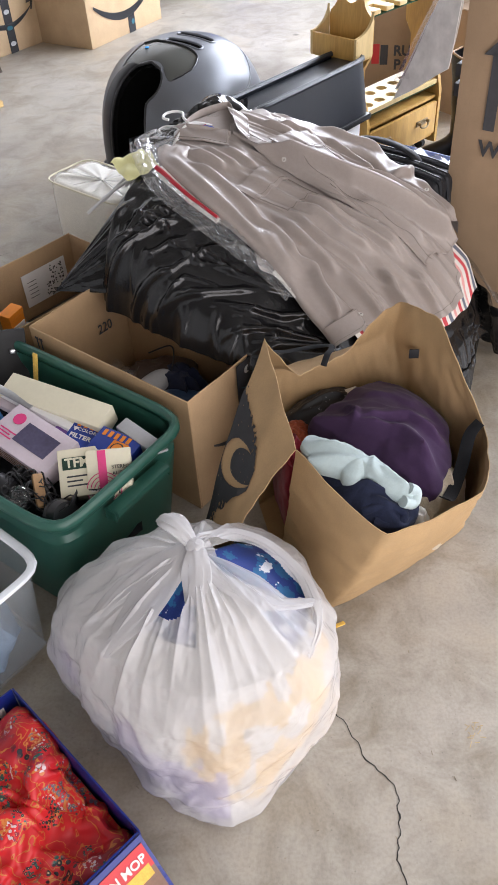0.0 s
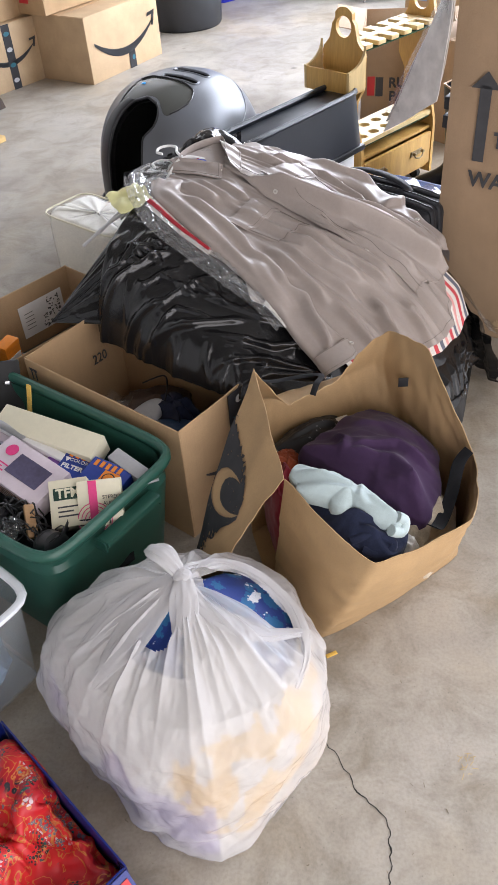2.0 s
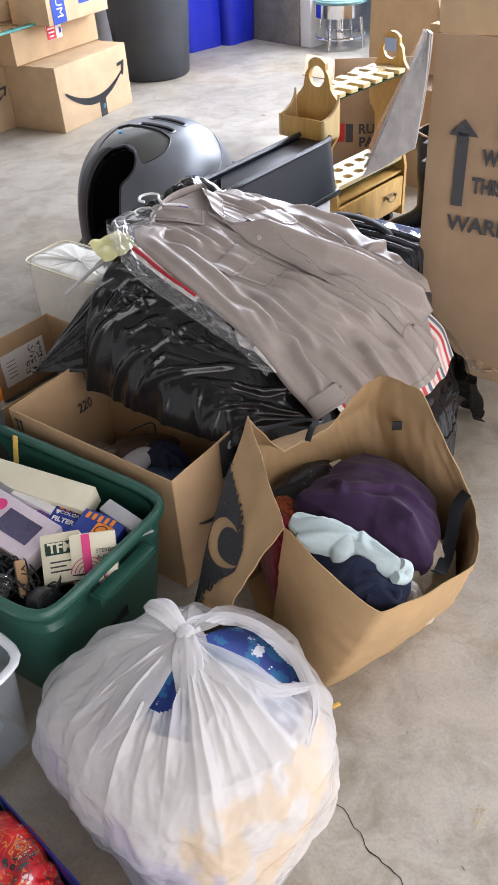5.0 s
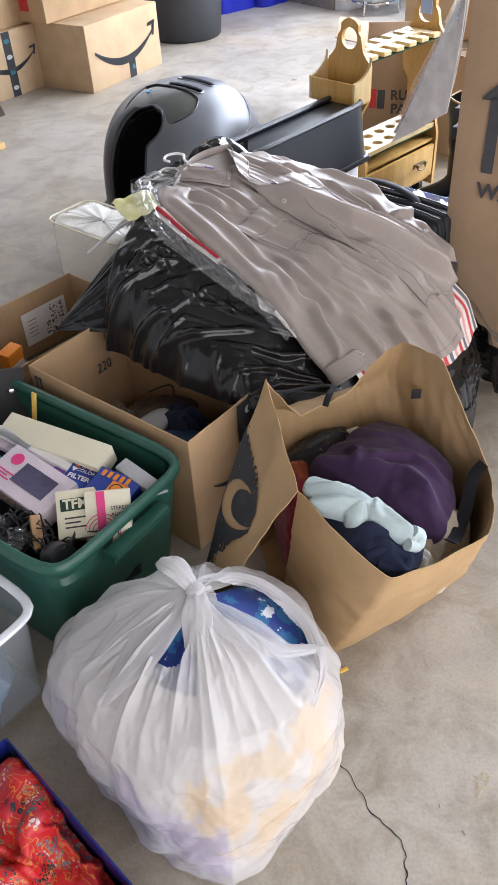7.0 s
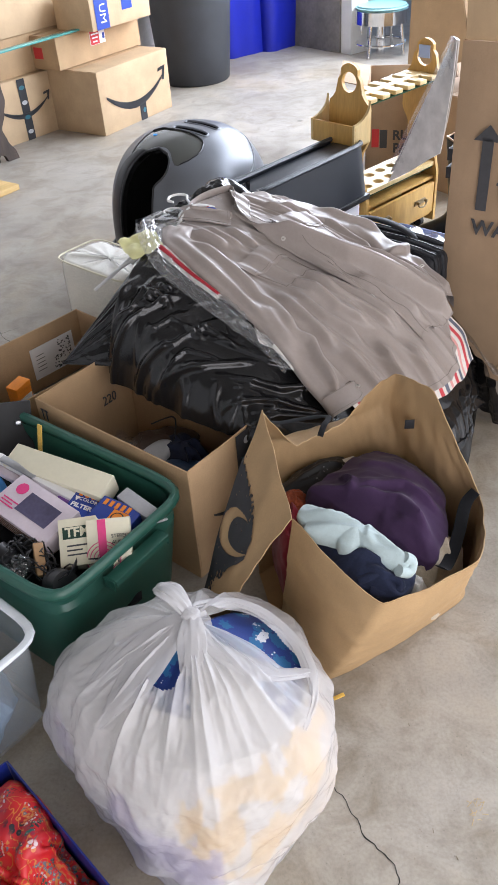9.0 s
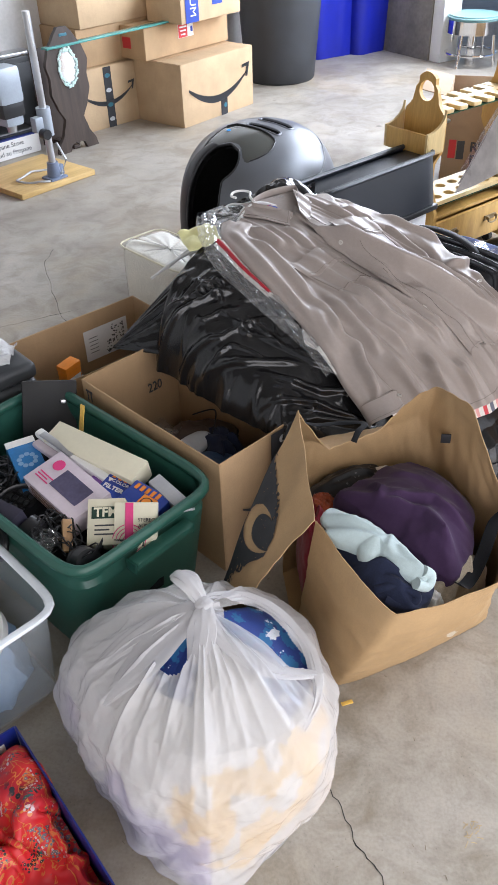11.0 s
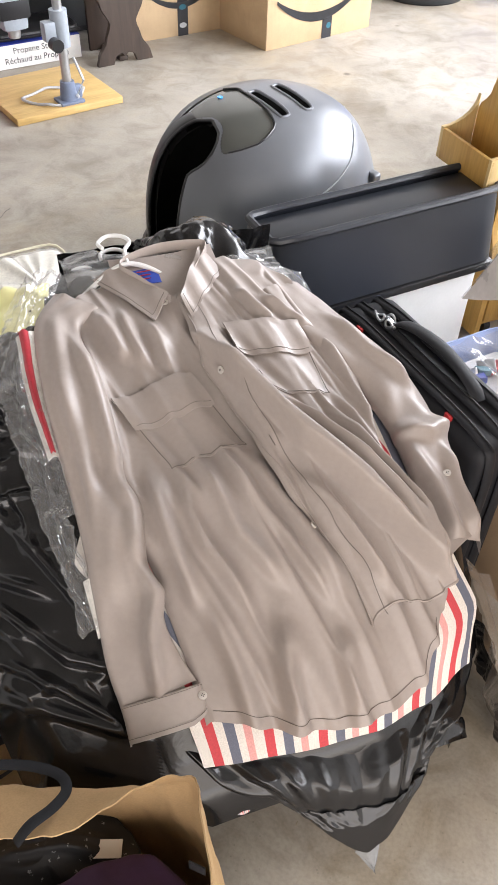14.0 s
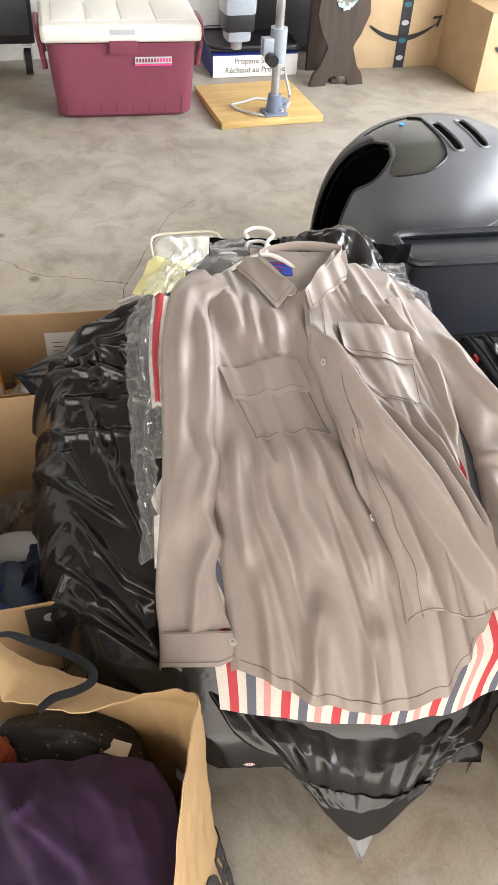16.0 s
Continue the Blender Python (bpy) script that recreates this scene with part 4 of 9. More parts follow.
decal(o, f @ Matrix.Translation((-0.1, 0.02, 0)), 0.16, 0.11, RED_INK, "red_print")


def drill_stand():
    o = thing("drill_stand", (-1.49, 4.01, 0), 57, "drill stand with grey pole on a wooden board", "drill stand")
    bm = bx(0.46, 0.44, 0.028, (0, 0, 0.0145), 0.004)
    part("base_board", bm, BOARD_WOOD, o, "worn plywood board")
    px, py = 0.02, -0.16
    part("pole", tube([(px, py, 0.06), (px, py, 0.78)], 0.018, 16), STEEL, o, "worn steel pole")
    bm = bmesh.new()
    box(bm, 0.10, 0.085, 0.012, (px, py, 0.035), 0.003)
    cyl(bm, 0.036, 0.028, 0.07, (px, py, 0.04), 20)
    box(bm, 0.05, 0.03, 0.05, (px + 0.03, py, 0.065), 0.006)
    part("foot", bm, BLUE_PAINT, o, "blue grey cast foot")
    bm = bmesh.new()
    cyl(bm, 0.034, 0.034, 0.13, (px, py, 0.24), 20)
    box(bm, 0.05, 0.045, 0.07, (px - 0.045, py, 0.30), 0.008)
    part("collar", bm, GREY_PAINT, o)
    bm = bmesh.new()
    cyl(bm, 0.024, 0.024, 0.04, (0, 0, 0), 16, m=pose(px - 0.04, py - 0.02, 0.26, 90, 0, 0))
    part("knob", bm, BLACK_PLASTIC, o)
    bm = bmesh.new()
    box(bm, 0.13, 0.11, 0.16, (px - 0.17, py + 0.03, 0.50), 0.02)
    box(bm, 0.10, 0.09, 0.12, (px - 0.17, py + 0.03, 0.38), 0.02)
    part("head", bm, GREY_PAINT, o, "pale grey tool head")
    bm = bmesh.new()
    box(bm, 0.12, 0.10, 0.08, (px - 0.17, py + 0.03, 0.40), 0.012)
    part("lower_head", bm, BLACK_PLASTIC, o)
    bm = bmesh.new()
    cyl(bm, 0.022, 0.026, 0.04, (px - 0.17, py + 0.03, 0.29), 16)
    part("chuck", bm, STEEL, o)
    pts = [(px - 0.03 + 0.12 * math.cos(a) * (1 + 0.2 * math.sin(3 * a)), py + 0.06 + 0.09 * math.sin(a), 0.036 + 0.004 * math.sin(5 * a)) for a in np.linspace(0, 12, 60)]
    part("cord", tube(pts + [(px + 0.02, py - 0.04, 0.06), (px + 0.05, py - 0.05, 0.12), (px + 0.03, py - 0.02, 0.2)], 0.0055, 6), GREY_PLASTIC, o, "coiled grey cord")
    return o


drill_stand()


def mirror_stand():
    o = thing("mirror_stand", (-1.40, 4.50, 0), 55, "carved dark brown wooden stand with oval mirror", "mirror stand")
    zs = [0, 0.04, 0.10, 0.17, 0.24, 0.31, 0.38, 0.45, 0.52, 0.58, 0.62]
    ws = [0.135, 0.125, 0.085, 0.062, 0.10, 0.125, 0.118, 0.135, 0.11, 0.065, 0.03]

    def slab(y0):
        n = 44
        L = [(-smooth_list(zs, ws, 0.62 * k / n), 0.62 * k / n) for k in range(n + 1)]
        R = [(-x, z) for x, z in L[::-1]]
        notch = [(0.06, 0), (0.045, 0.035), (0.015, 0.045), (0, 0.03), (-0.015, 0.045), (-0.045, 0.035), (-0.06, 0)]
        return L + R + notch
    bm = bmesh.new()
    f = bm.faces.new([bm.verts.new((x, 0.012, z)) for x, z in slab(0)])
    r = bmesh.ops.extrude_face_region(bm, geom=[f])
    bmesh.ops.translate(bm, vec=(0, -0.024, 0), verts=[v for v in r["geom"] if isinstance(v, bmesh.types.BMVert)])
    part("carved_panel", bm, DARK_WOOD, o, angle=30)
    ring = [(0.062 * math.cos(a), -0.0135, 0.43 + 0.098 * math.sin(a)) for a in np.linspace(0, 2 * math.pi, 41)[:-1]]
    bm = bmesh.new()
    bm.faces.new([bm.verts.new(p) for p in ring])
    part("mirror", bm, CHROME, o, "oval mirror glass")
    bm = bmesh.new()
    rnd = random.Random(5)
    for k in range(46):
        a = 2 * math.pi * k / 46 + rnd.uniform(-0.05, 0.05)
        q = rnd.uniform(0.82, 1.02)
        box(bm, 0.016, 0.006, 0.012, (0, 0, 0), 0.002, m=pose(0.06 * math.cos(a) * q, -0.0165, 0.43 + 0.096 * math.sin(a) * q, 0, math.degrees(a), 0))
    part("shell_border", bm, plain("pale_shells", (0.45, 0.6, 0.56), 0.3, 0.4), o, "border of pale green shells")
    bm = bmesh.new()
    box(bm, 0.05, 0.006, 0.014, (0, -0.0125, 0.585), 0.004)
    part("hand_hole", bm, TEAL_INK, o)
    part("rear_leg", bx(0.04, 0.22, 0.02, (0, 0.12, 0.012), 0.003), DARK_WOOD, o)
    part("rear_panel", bx(0.16, 0.02, 0.5, (0, 0.21, 0.25), 0.004), DARK_WOOD, o)
    return o


mirror_stand()


def cooler():
    o = thing("cooler", (-1.915, 3.60, 0), 51, "maroon plastic cooler with off-white lid", "cooler")
    L, W, H = 0.60, 0.34, 0.30

    def side(u, v):
        th = 2 * math.pi * u
        c, s = math.cos(th), math.sin(th)
        k = (abs(c) ** 10 + abs(s) ** 10) ** (-0.1)
        w = 0.93 + 0.07 * v
        inset = 0.02 * max(0, 1 - v / 0.05) if v < 0.05 else 0
        return Vector(((L / 2 * w - inset) * k * c, (W / 2 * w - inset) * k * s, v * H))
    bm = grid(side, 96, 16, True)
    bmesh.ops.contextual_create(bm, geom=[e for e in bm.edges if e.is_boundary and e.verts[0].co.z < 0.01])
    part("body", bm, MAROON, o)
    for k in range(8):
        x = -0.24 + 0.068 * k
        # thin bars in darker maroon: the shade of moulded grooves put into colour
        part("groove", bx(0.005, 0.004, 0.25, (0, 0, 0.15), 0.0015, m=pose(x, -W / 2 * 0.965, 0, -4.5, 0, 0)), plain("maroon_shadow_line", (0.15, 0.032, 0.055), 0.1, 0.5) if k == 0 else bpy.data.materials["maroon_shadow_line"], o)
    bm = bmesh.new()
    box(bm, L + 0.035, W + 0.03, 0.065, (0, 0, H + 0.036), 0.02, seg=3)
    part("lid", bm, OFF_WHITE, o, "off-white lid with moulded panels")
    for k in range(4):
        part("lid_panel", bx(0.125, 0.25, 0.006, (-0.205 + 0.137 * k, 0.01, H + 0.0685), 0.003), OFF_WHITE, o)
    part("latch", bx(0.11, 0.012, 0.055, (0, -W / 2 - 0.008, H - 0.012), 0.004), MAROON, o)
    part("latch_recess", bx(0.10, 0.012, 0.02, (0, -W / 2 - 0.011, H + 0.045), 0.003), GREY_PLASTIC, o)
    for s in (-1, 1):
        part("handle", tube(smooth_path([(s * (L / 2 + 0.01), -0.1, 0.19), (s * (L / 2 + 0.028), -0.1, 0.33), (s * (L / 2 + 0.028), 0.1, 0.33), (s * (L / 2 + 0.01), 0.1, 0.19)], 5), 0.011, 8), MAROON, o)
    f = wall_frame((0.12, -W / 2 * 0.99 - 0.004, 0.235), (1, 0, 0), (0, 0.06, 1))
    decal(o, f, 0.15, 0.026, GREY_PLASTIC, "name_badge")
    decal(o, f @ Matrix.Translation((0, -0.018, 0)), 0.15, 0.006, PINK_INK, "badge_line")
    for k in range(12):
        decal(o, f @ Matrix.Translation((-0.066 + 0.012 * k, 0, 0.0012)), 0.008, 0.014, MAROON if k < 7 else PINK_INK, "badge_print")
    return o


cooler()


def stove_box():
    o = thing("stove_carton", (-1.87, 4.40, 0), 54, "white and blue camping stove carton", "box")
    part("carton", bx(0.42, 0.34, 0.10, (0, 0, 0.051), 0.002), BLUE_CARD, o)
    f = wall_frame((0, -0.1712, 0.05), (1, 0, 0), (0, 0, 1))
    decal(o, f, 0.416, 0.096, WHITE_PAPER, "front_panel")
    writing("Propane Stove", 0.036, o, f @ Matrix.Translation((0, 0.022, 0.0016)), GREY_INK)
    writing("R\u00e9chaud au Propane", 0.036, o, f @ Matrix.Translation((0, -0.018, 0.0016)), GREY_INK)
    return o


stove_box()
o = thing("black_tray", (-1.88, 4.42, 0.102), 52, "black moulded plastic tray lying on a carton", "tray")
part("tray_base", bx(0.44, 0.33, 0.014, (0, 0, 0.008), 0.005), BLACK_PLASTIC, o)
part("tray_rim", tube([(0.215 * (abs(c) ** 8 + abs(s) ** 8) ** -0.125 * c, 0.16 * (abs(c) ** 8 + abs(s) ** 8) ** -0.125 * s, 0.018) for c, s in ((math.cos(2 * math.pi * k / 48), math.sin(2 * math.pi * k / 48)) for k in range(48))], 0.009, 8, True), BLACK_PLASTIC, o)
o = thing("black_cabinet", (-1.98, 4.72, 0), 54, "low black metal cabinet by the wall", "cabinet")
part("body", bx(0.5, 0.3, 0.42, (0, 0.02, 0.212), 0.008), BLACK_PLASTIC, o)
part("door", bx(0.46, 0.012, 0.36, (0, -0.137, 0.21), 0.004), DARK_PLASTIC, o)
part("top_tray", bx(0.52, 0.32, 0.02, (0, 0.02, 0.435), 0.005), STEEL, o)


def tool_cart():
    o = thing("tool_cart", (-2.62, 3.45, 0), 52, "black tool cart on grey swivel casters", "tool cart")
    part("cabinet", bx(0.42, 0.36, 0.5, (0, 0.08, 0.39), 0.012), BLACK_PLASTIC, o)
    part("door", bx(0.38, 0.01, 0.42, (0, -0.105, 0.39), 0.004), DARK_PLASTIC, o)
    for sx in (-1, 1):
        for sy in (-0.06, 0.2):
            bm = bmesh.new()
            cyl(bm, 0.055, 0.055, 0.03, (0, 0, -0.015), 24, m=pose(sx * 0.17, sy, 0.056, 0, 90, 0))
            w = part("caster", bm, RUBBER, o)
            bm = bmesh.new()
            box(bm, 0.04, 0.05, 0.008, (sx * 0.17, sy, 0.132), 0.002)
            for q in (-0.019, 0.019):
                box(bm, 0.004, 0.04, 0.09, (sx * 0.17 + q, sy, 0.09), 0.002)
            part("caster_fork", bm, STEEL, w)
    return o


tool_cart()


# ---- the middle of the floor ----
def litter_dome():
    """A hooded litter box: pan, grey bubble hood with a comma-shaped mouth, smoked window and two vent slots on top."""
    o = thing("litter_box", (-0.2, 3.165, 0), 58, "grey domed hooded litter box with black opening", "litter box")
    A, B, H, Z0, N, M = 0.337, 0.294, 0.421, 0.10, 2.12, 2.76

    def pan(u, v):
        th = 2 * math.pi * u
        cx, sy = math.cos(th), math.sin(th)
        k = (abs(cx) ** 2.3 + abs(sy) ** 2.3) ** (-1 / 2.3)
        prof = [(0.0, 0.004), (0.86, 0.004), (0.91, 0.012), (0.985, 0.075), (1.045, 0.08), (1.05, 0.10), (1.01, 0.112), (0.95, 0.10), (0.86, 0.02), (0.0, 0.02)]
        r, z = lerp_list(range(10), [p[0] for p in prof], v * 9), lerp_list(range(10), [p[1] for p in prof], v * 9)
        return Vector((A * k * cx * r, B * k * sy * r, z))
    part("pan", grid(pan, 64, 27, True), DARK_PLASTIC, o, "dark grey pan")

    def reach(z):
        """How far the hood stands out at a height, as a share of its foot."""
        return max(0.0, 1 - min(1.0, max(0.0, (z - Z0) / H)) ** M) ** (1 / M)

    def shell(th, z, off=0.0):
        cx, sy = math.cos(th), math.sin(th)
        k = (abs(cx) ** N + abs(sy) ** N) ** (-1 / N)
        r = reach(z)
        return Vector(((A + off) * k * cx * r - 0.022 * (z - Z0), (B + off) * k * sy * r, z + (0.9 * off if z > 0.4 else 0.4 * off)))

    def high(v):
        return Z0 + H * math.sin(v * math.pi / 2) ** 0.9

    def hood(u, v, off=0.0):
        return shell(2 * math.pi * u, high(v), off)
    ZR, RG = [0.12, 0.39, 0.403, 0.42, 0.445, 0.47, 0.485, 0.496], [193, 193, 195, 200, 204, 204, 200, 187]
    ZL, LF = [0.12, 0.28, 0.36, 0.43, 0.465, 0.488, 0.496], [161, 160, 160, 161, 165, 173, 187]

    def mouth(u, v):
        z, a = high(v), 360 * u
        return 0.12 < z < 0.496 and curve_list(ZL, LF, z) < a < curve_list(ZR, RG, z)

    # smoked window between the mouth and the vents, bounded front and rear
    VY = [-0.152, -0.138, -0.118, -0.1, -0.06, -0.012, 0.034, 0.064, 0.1]
    FR, RE = [-0.14, -0.178, -0.21, -0.214, -0.182, -0.178, -0.203, -0.225, -0.2], [-0.11, -0.08, -0.07, -0.065, -0.059, -0.055, -0.052, -0.05, -0.075]

    def window(u, v):
        p = hood(u, v)
        return p.z > 0.40 and -0.152 < p.y < 0.1 and curve_list(VY, FR, p.y) < p.x < curve_list(VY, RE, p.y)
    SL = ((-0.033, -0.048), (0.046, -0.043))

    def vent(u, v):
        p = hood(u, v)
        return p.z > 0.45 and any((abs(p.x - a) / 0.0165) ** 4 + (abs(p.y - b) / 0.074) ** 6 < 1 for a, b in SL)
    part("hood", grid(hood, 420, 180, True, keep=lambda u, v: not (mouth(u, v) or window(u, v) or vent(u, v))), GREY_SHELL, o, "grey metallic plastic hood")
    # inner shell coloured near-black in place of the shade under the hood
    part("inside", grid(lambda u, v: hood(u, v, -0.022), 220, 90, True, keep=lambda u, v: not (mouth(u, v) or window(u, v))), PIT_SHADE, o, "inside of the hood, its shade put in as black")
    part("window", grid(lambda u, v: hood(u, v, -0.002), 420, 180, True, keep=lambda u, v: window(u, v) and not mouth(u, v)), SMOKED, o, "smoked see-through window")
    # slab on the pan floor, blackened as shade too
    part("litter", bx(0.48, 0.40, 0.03, (0, 0, 0.05), 0.012), PIT_SHADE, o)

    # dark bezel along the far jamb of the mouth, carried up to the window
    def bezel(u, v):
        z = 0.115 + 0.37 * v
        a = curve_list(ZL, LF, z) - 1 + (-17 + 3 * v) * (1 - u)
        return shell(radians(a), z, 0.0035 * math.sin(math.pi * u) ** 0.4)
    part("bezel", grid(bezel, 14, 50), BLACK_PLASTIC, o, "black moulded jamb of the opening")
    zz = np.linspace(0.12, 0.494, 34)
    rim = [shell(radians(curve_list(ZR, RG, z)), z, -0.002) for z in zz] + [shell(radians(curve_list(ZL, LF, z)), z, -0.002) for z in zz[::-1]]
    part("mouth_frame", tube(rim, 0.0045, 8, True), BLACK_PLASTIC, o, "black frame round the opening")

    def on_top(x, y, lift=0.0):
        zlo, zhi = Z0, Z0 + H
        for _ in range(26):
            zm = (zlo + zhi) / 2
            inside = (abs(x + 0.022 * (zm - Z0)) / A) ** N + (abs(y) / B) ** N < reach(zm) ** N
            zlo, zhi = (zm, zhi) if inside else (zlo, zm)
        return Vector((x, y, zlo + lift))
    back = [on_top(curve_list(VY, RE, y), y, 0.001) for y in np.linspace(-0.15, 0.095, 26)]
    near = [on_top(x, y, 0.001) for x, y in ((-0.115, -0.152), (-0.14, -0.152), (-0.178, -0.138), (-0.205, -0.12))]
    part("window_joint", tube(near[::-1] + back, 0.0028, 6), BLACK_PLASTIC, o)
    for a, b in SL:
        ring = [on_top(a + 0.0165 * math.copysign(abs(math.cos(t)) ** 0.5, math.cos(t)), b + 0.074 * math.copysign(abs(math.sin(t)) ** 0.33, math.sin(t)), 0.0) for t in np.linspace(0, 2 * math.pi, 41)[:-1]]
        part("vent_rim", tube(ring, 0.004, 8, True), GREY_SHELL, o, "raised lip of a vent slot")
        # well below the slot, its shade painted as near-black walls and floor
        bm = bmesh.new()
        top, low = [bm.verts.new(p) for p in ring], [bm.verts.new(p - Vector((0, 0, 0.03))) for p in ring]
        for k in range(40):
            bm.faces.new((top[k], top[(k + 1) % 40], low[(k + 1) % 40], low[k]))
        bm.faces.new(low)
        part("vent_well", bm, PIT_SHADE, o, "vent slot with its shade coloured in black")
    p = on_top(-0.111, 0.055, -0.001)
    bm = bmesh.new()
    cyl(bm, 0.008, 0.008, 0.002, tuple(p), 14)
    part("sticker", bm, plain("blue_sticker", (0.02, 0.3, 0.75), 0.05, 0.4), o)
    # moulded joint of the rear panel, and its clips
    seam = [shell(radians(a), z, 0.0008) for a, z in ((253, 0.29), (258, 0.335), (268, 0.355), (280, 0.375), (292, 0.40), (302, 0.425), (315, 0.447), (340, 0.462))]
    part("rear_joint", tube(smooth_path(seam, 6), 0.0022, 6), plain("pale_grey_joint", (0.42, 0.44, 0.47), 0.1, 0.35), o)
    for a in (309, 30):
        q = shell(radians(a), 0.315, 0.004)
        part("clip", bx(0.03, 0.035, 0.05, tuple(q), 0.009, seg=3), GREY_SHELL, o)
    return o


litter_dome()


def file_case():
    """Long black lidded case on a white plastic base."""
    P0, P1 = Vector((0.01, 2.585, 0)), Vector((0.395, 3.035, 0))
    d = P1 - P0
    ang = math.degrees(math.atan2(d.y, d.x))
    L = d.length + 0.02
    mid = (P0 + P1) / 2 + Vector((-d.y, d.x, 0)).normalized() * 0.0
    o = thing("storage_chest", (mid.x, mid.y, 0), ang, "white plastic storage chest with long black lid", "storage chest")
    W = 0.145
    part("base", bx(L - 0.04, W - 0.02, 0.275, (0, 0, 0.139), 0.01), WHITE_PLASTIC, o, "white plastic base")
    bm = bmesh.new()
    box(bm, L + 0.005, W + 0.035, 0.02, (0, 0, 0.285), 0.004)
    part("ledge", bm, BLACK_PLASTIC, o)

    def lid(u, v):
        th = 2 * math.pi * u
        c, s = math.cos(th), math.sin(th)
        k = (abs(c) ** 14 + abs(s) ** 14) ** (-1 / 14)
        t = 0.0 + 0.02 * v
        return Vector(((L / 2 - t * 0.6) * k * c, (W / 2 + 0.012 - t) * k * s, 0.298 + 0.175 * v))
    bm = grid(lid, 80, 10, True)
    part("lid", bm, CASE_PLASTIC, o, "blue-black plastic lid")
    part("lid_top", bx(L - 0.045, W - 0.04, 0.006, (0, 0, 0.462), 0.002), CASE_PLASTIC, o)
    part("lid_rim", tube([((L / 2 - 0.012) * c * (abs(c) ** 14 + abs(s) ** 14) ** (-1 / 14), (W / 2 - 0.008) * s * (abs(c) ** 14 + abs(s) ** 14) ** (-1 / 14), 0.474)
                          for c, s in ((math.cos(2 * math.pi * k / 56), math.sin(2 * math.pi * k / 56)) for k in range(56))], 0.009, 8, True), CASE_PLASTIC, o)
    return o


file_case()


def stick_rack():
    """Pine rack: two shaped end panels, a slotted shelf, a drilled shelf, a drawer with two pulls, and a tray on the end."""
    o = thing("stick_rack", (0.467, 3.05, 0), 46, "lacquered pine holder rack with slotted shelf and drawer", "rack")
    L, D = 0.47, 0.19
    zs = [0.0, 0.22, 0.27, 0.33, 0.40, 0.46, 0.575, 0.61, 0.655, 0.70]
    yf = [0.0, 0.0, 0.012, 0.035, 0.035, 0.004, 0.004, 0.035, 0.045, 0.085]

    def panel(x, top_extra=0.0):
        n = 48
        out = []
        for k in range(n + 1):
            z = 0.02 + 0.71 * k / n
            out.append((smooth_list(zs, yf, z), z))
        # rounded head
        head = [(D / 2 + 0.045 * math.cos(a), 0.665 + 0.045 * math.sin(a)) for a in np.linspace(math.pi * 0.8, math.pi * 0.2, 9)]
        pts = [p for p in out if p[1] < 0.675] + head + [(D - y, z) for y, z in out[::-1] if z < 0.675]
        bm = bmesh.new()
        hole = [(D / 2 + 0.034 * math.cos(a), 0.648 + 0.034 * math.sin(a)) for a in np.linspace(0, 2 * math.pi, 25)[:-1]]
        vo = [bm.verts.new((x, y, z)) for y, z in pts]
        vh = [bm.verts.new((x, y, z)) for y, z in hole]
        eo = [bm.edges.new((vo[i], vo[(i + 1) % len(vo)])) for i in range(len(vo))]
        eh = [bm.edges.new((vh[i], vh[(i + 1) % len(vh)])) for i in range(len(vh))]
        bmesh.ops.triangle_fill(bm, edges=eo + eh, use_beauty=True)
        r = bmesh.ops.extrude_face_region(bm, geom=list(bm.faces))
        bmesh.ops.translate(bm, vec=(0.016, 0, 0), verts=[v for v in r["geom"] if isinstance(v, bmesh.types.BMVert)])
        return part("end_panel", bm, PINE, o, angle=30)
    panel(0.0)
    panel(L - 0.016)

    def shelf(name, z, th, y0, y1, holes):
        bm = bmesh.new()
        vo = [bm.verts.new(p) for p in ((0.017, y0, z), (L - 0.017, y0, z), (L - 0.017, y1, z), (0.017, y1, z))]
        es = [bm.edges.new((vo[i], vo[(i + 1) % 4])) for i in range(4)]
        for cx, cy, r in holes:
            vh = [bm.verts.new((cx + r * math.cos(a), cy + r * math.sin(a), z)) for a in np.linspace(0, 2 * math.pi, 15)[:-1]]
            es += [bm.edges.new((vh[i], vh[(i + 1) % len(vh)])) for i in range(len(vh))]
        bmesh.ops.triangle_fill(bm, edges=es, use_beauty=True)
        r = bmesh.ops.extrude_face_region(bm, geom=list(bm.faces))
        bmesh.ops.translate(bm, vec=(0, 0, -th), verts=[v for v in r["geom"] if isinstance(v, bmesh.types.BMVert)])
        return part(name, bm, PINE_EDGE, o, angle=30)
    shelf("drilled_shelf", 0.265, 0.016, 0.015, D - 0.015, [(0.07 + 0.07 * i + (0.033 if j else 0), 0.055 + 0.07 * j, 0.021) for i in range(6) for j in range(2) if 0.07 + 0.07 * i + (0.033 if j else 0) < L - 0.04])
    part("felt_liner", bx(L - 0.04, D - 0.04, 0.004, (L / 2, D / 2, 0.243), 0.001), plain("green_felt", (0.02, 0.07, 0.03), 0.2, 0.95), o, "dark green felt under the holes")
    # slotted top shelf: a spine with teeth on both long sides
    bm = bmesh.new()
    box(bm, L - 0.034, 0.03, 0.016, (L / 2, D / 2, 0.585), 0.001)
    for i in range(6):
        x = 0.046 + 0.075 * i
        box(bm, 0.044, 0.062, 0.016, (x, D / 2 - 0.046, 0.585), 0.004)
        box(bm, 0.044, 0.062, 0.016, (min(x + 0.03, L - 0.045), D / 2 + 0.046, 0.585), 0.004)
    part("slotted_shelf", bm, PINE_EDGE, o, "slotted shelf with pale teeth")
    bm = bmesh.new()
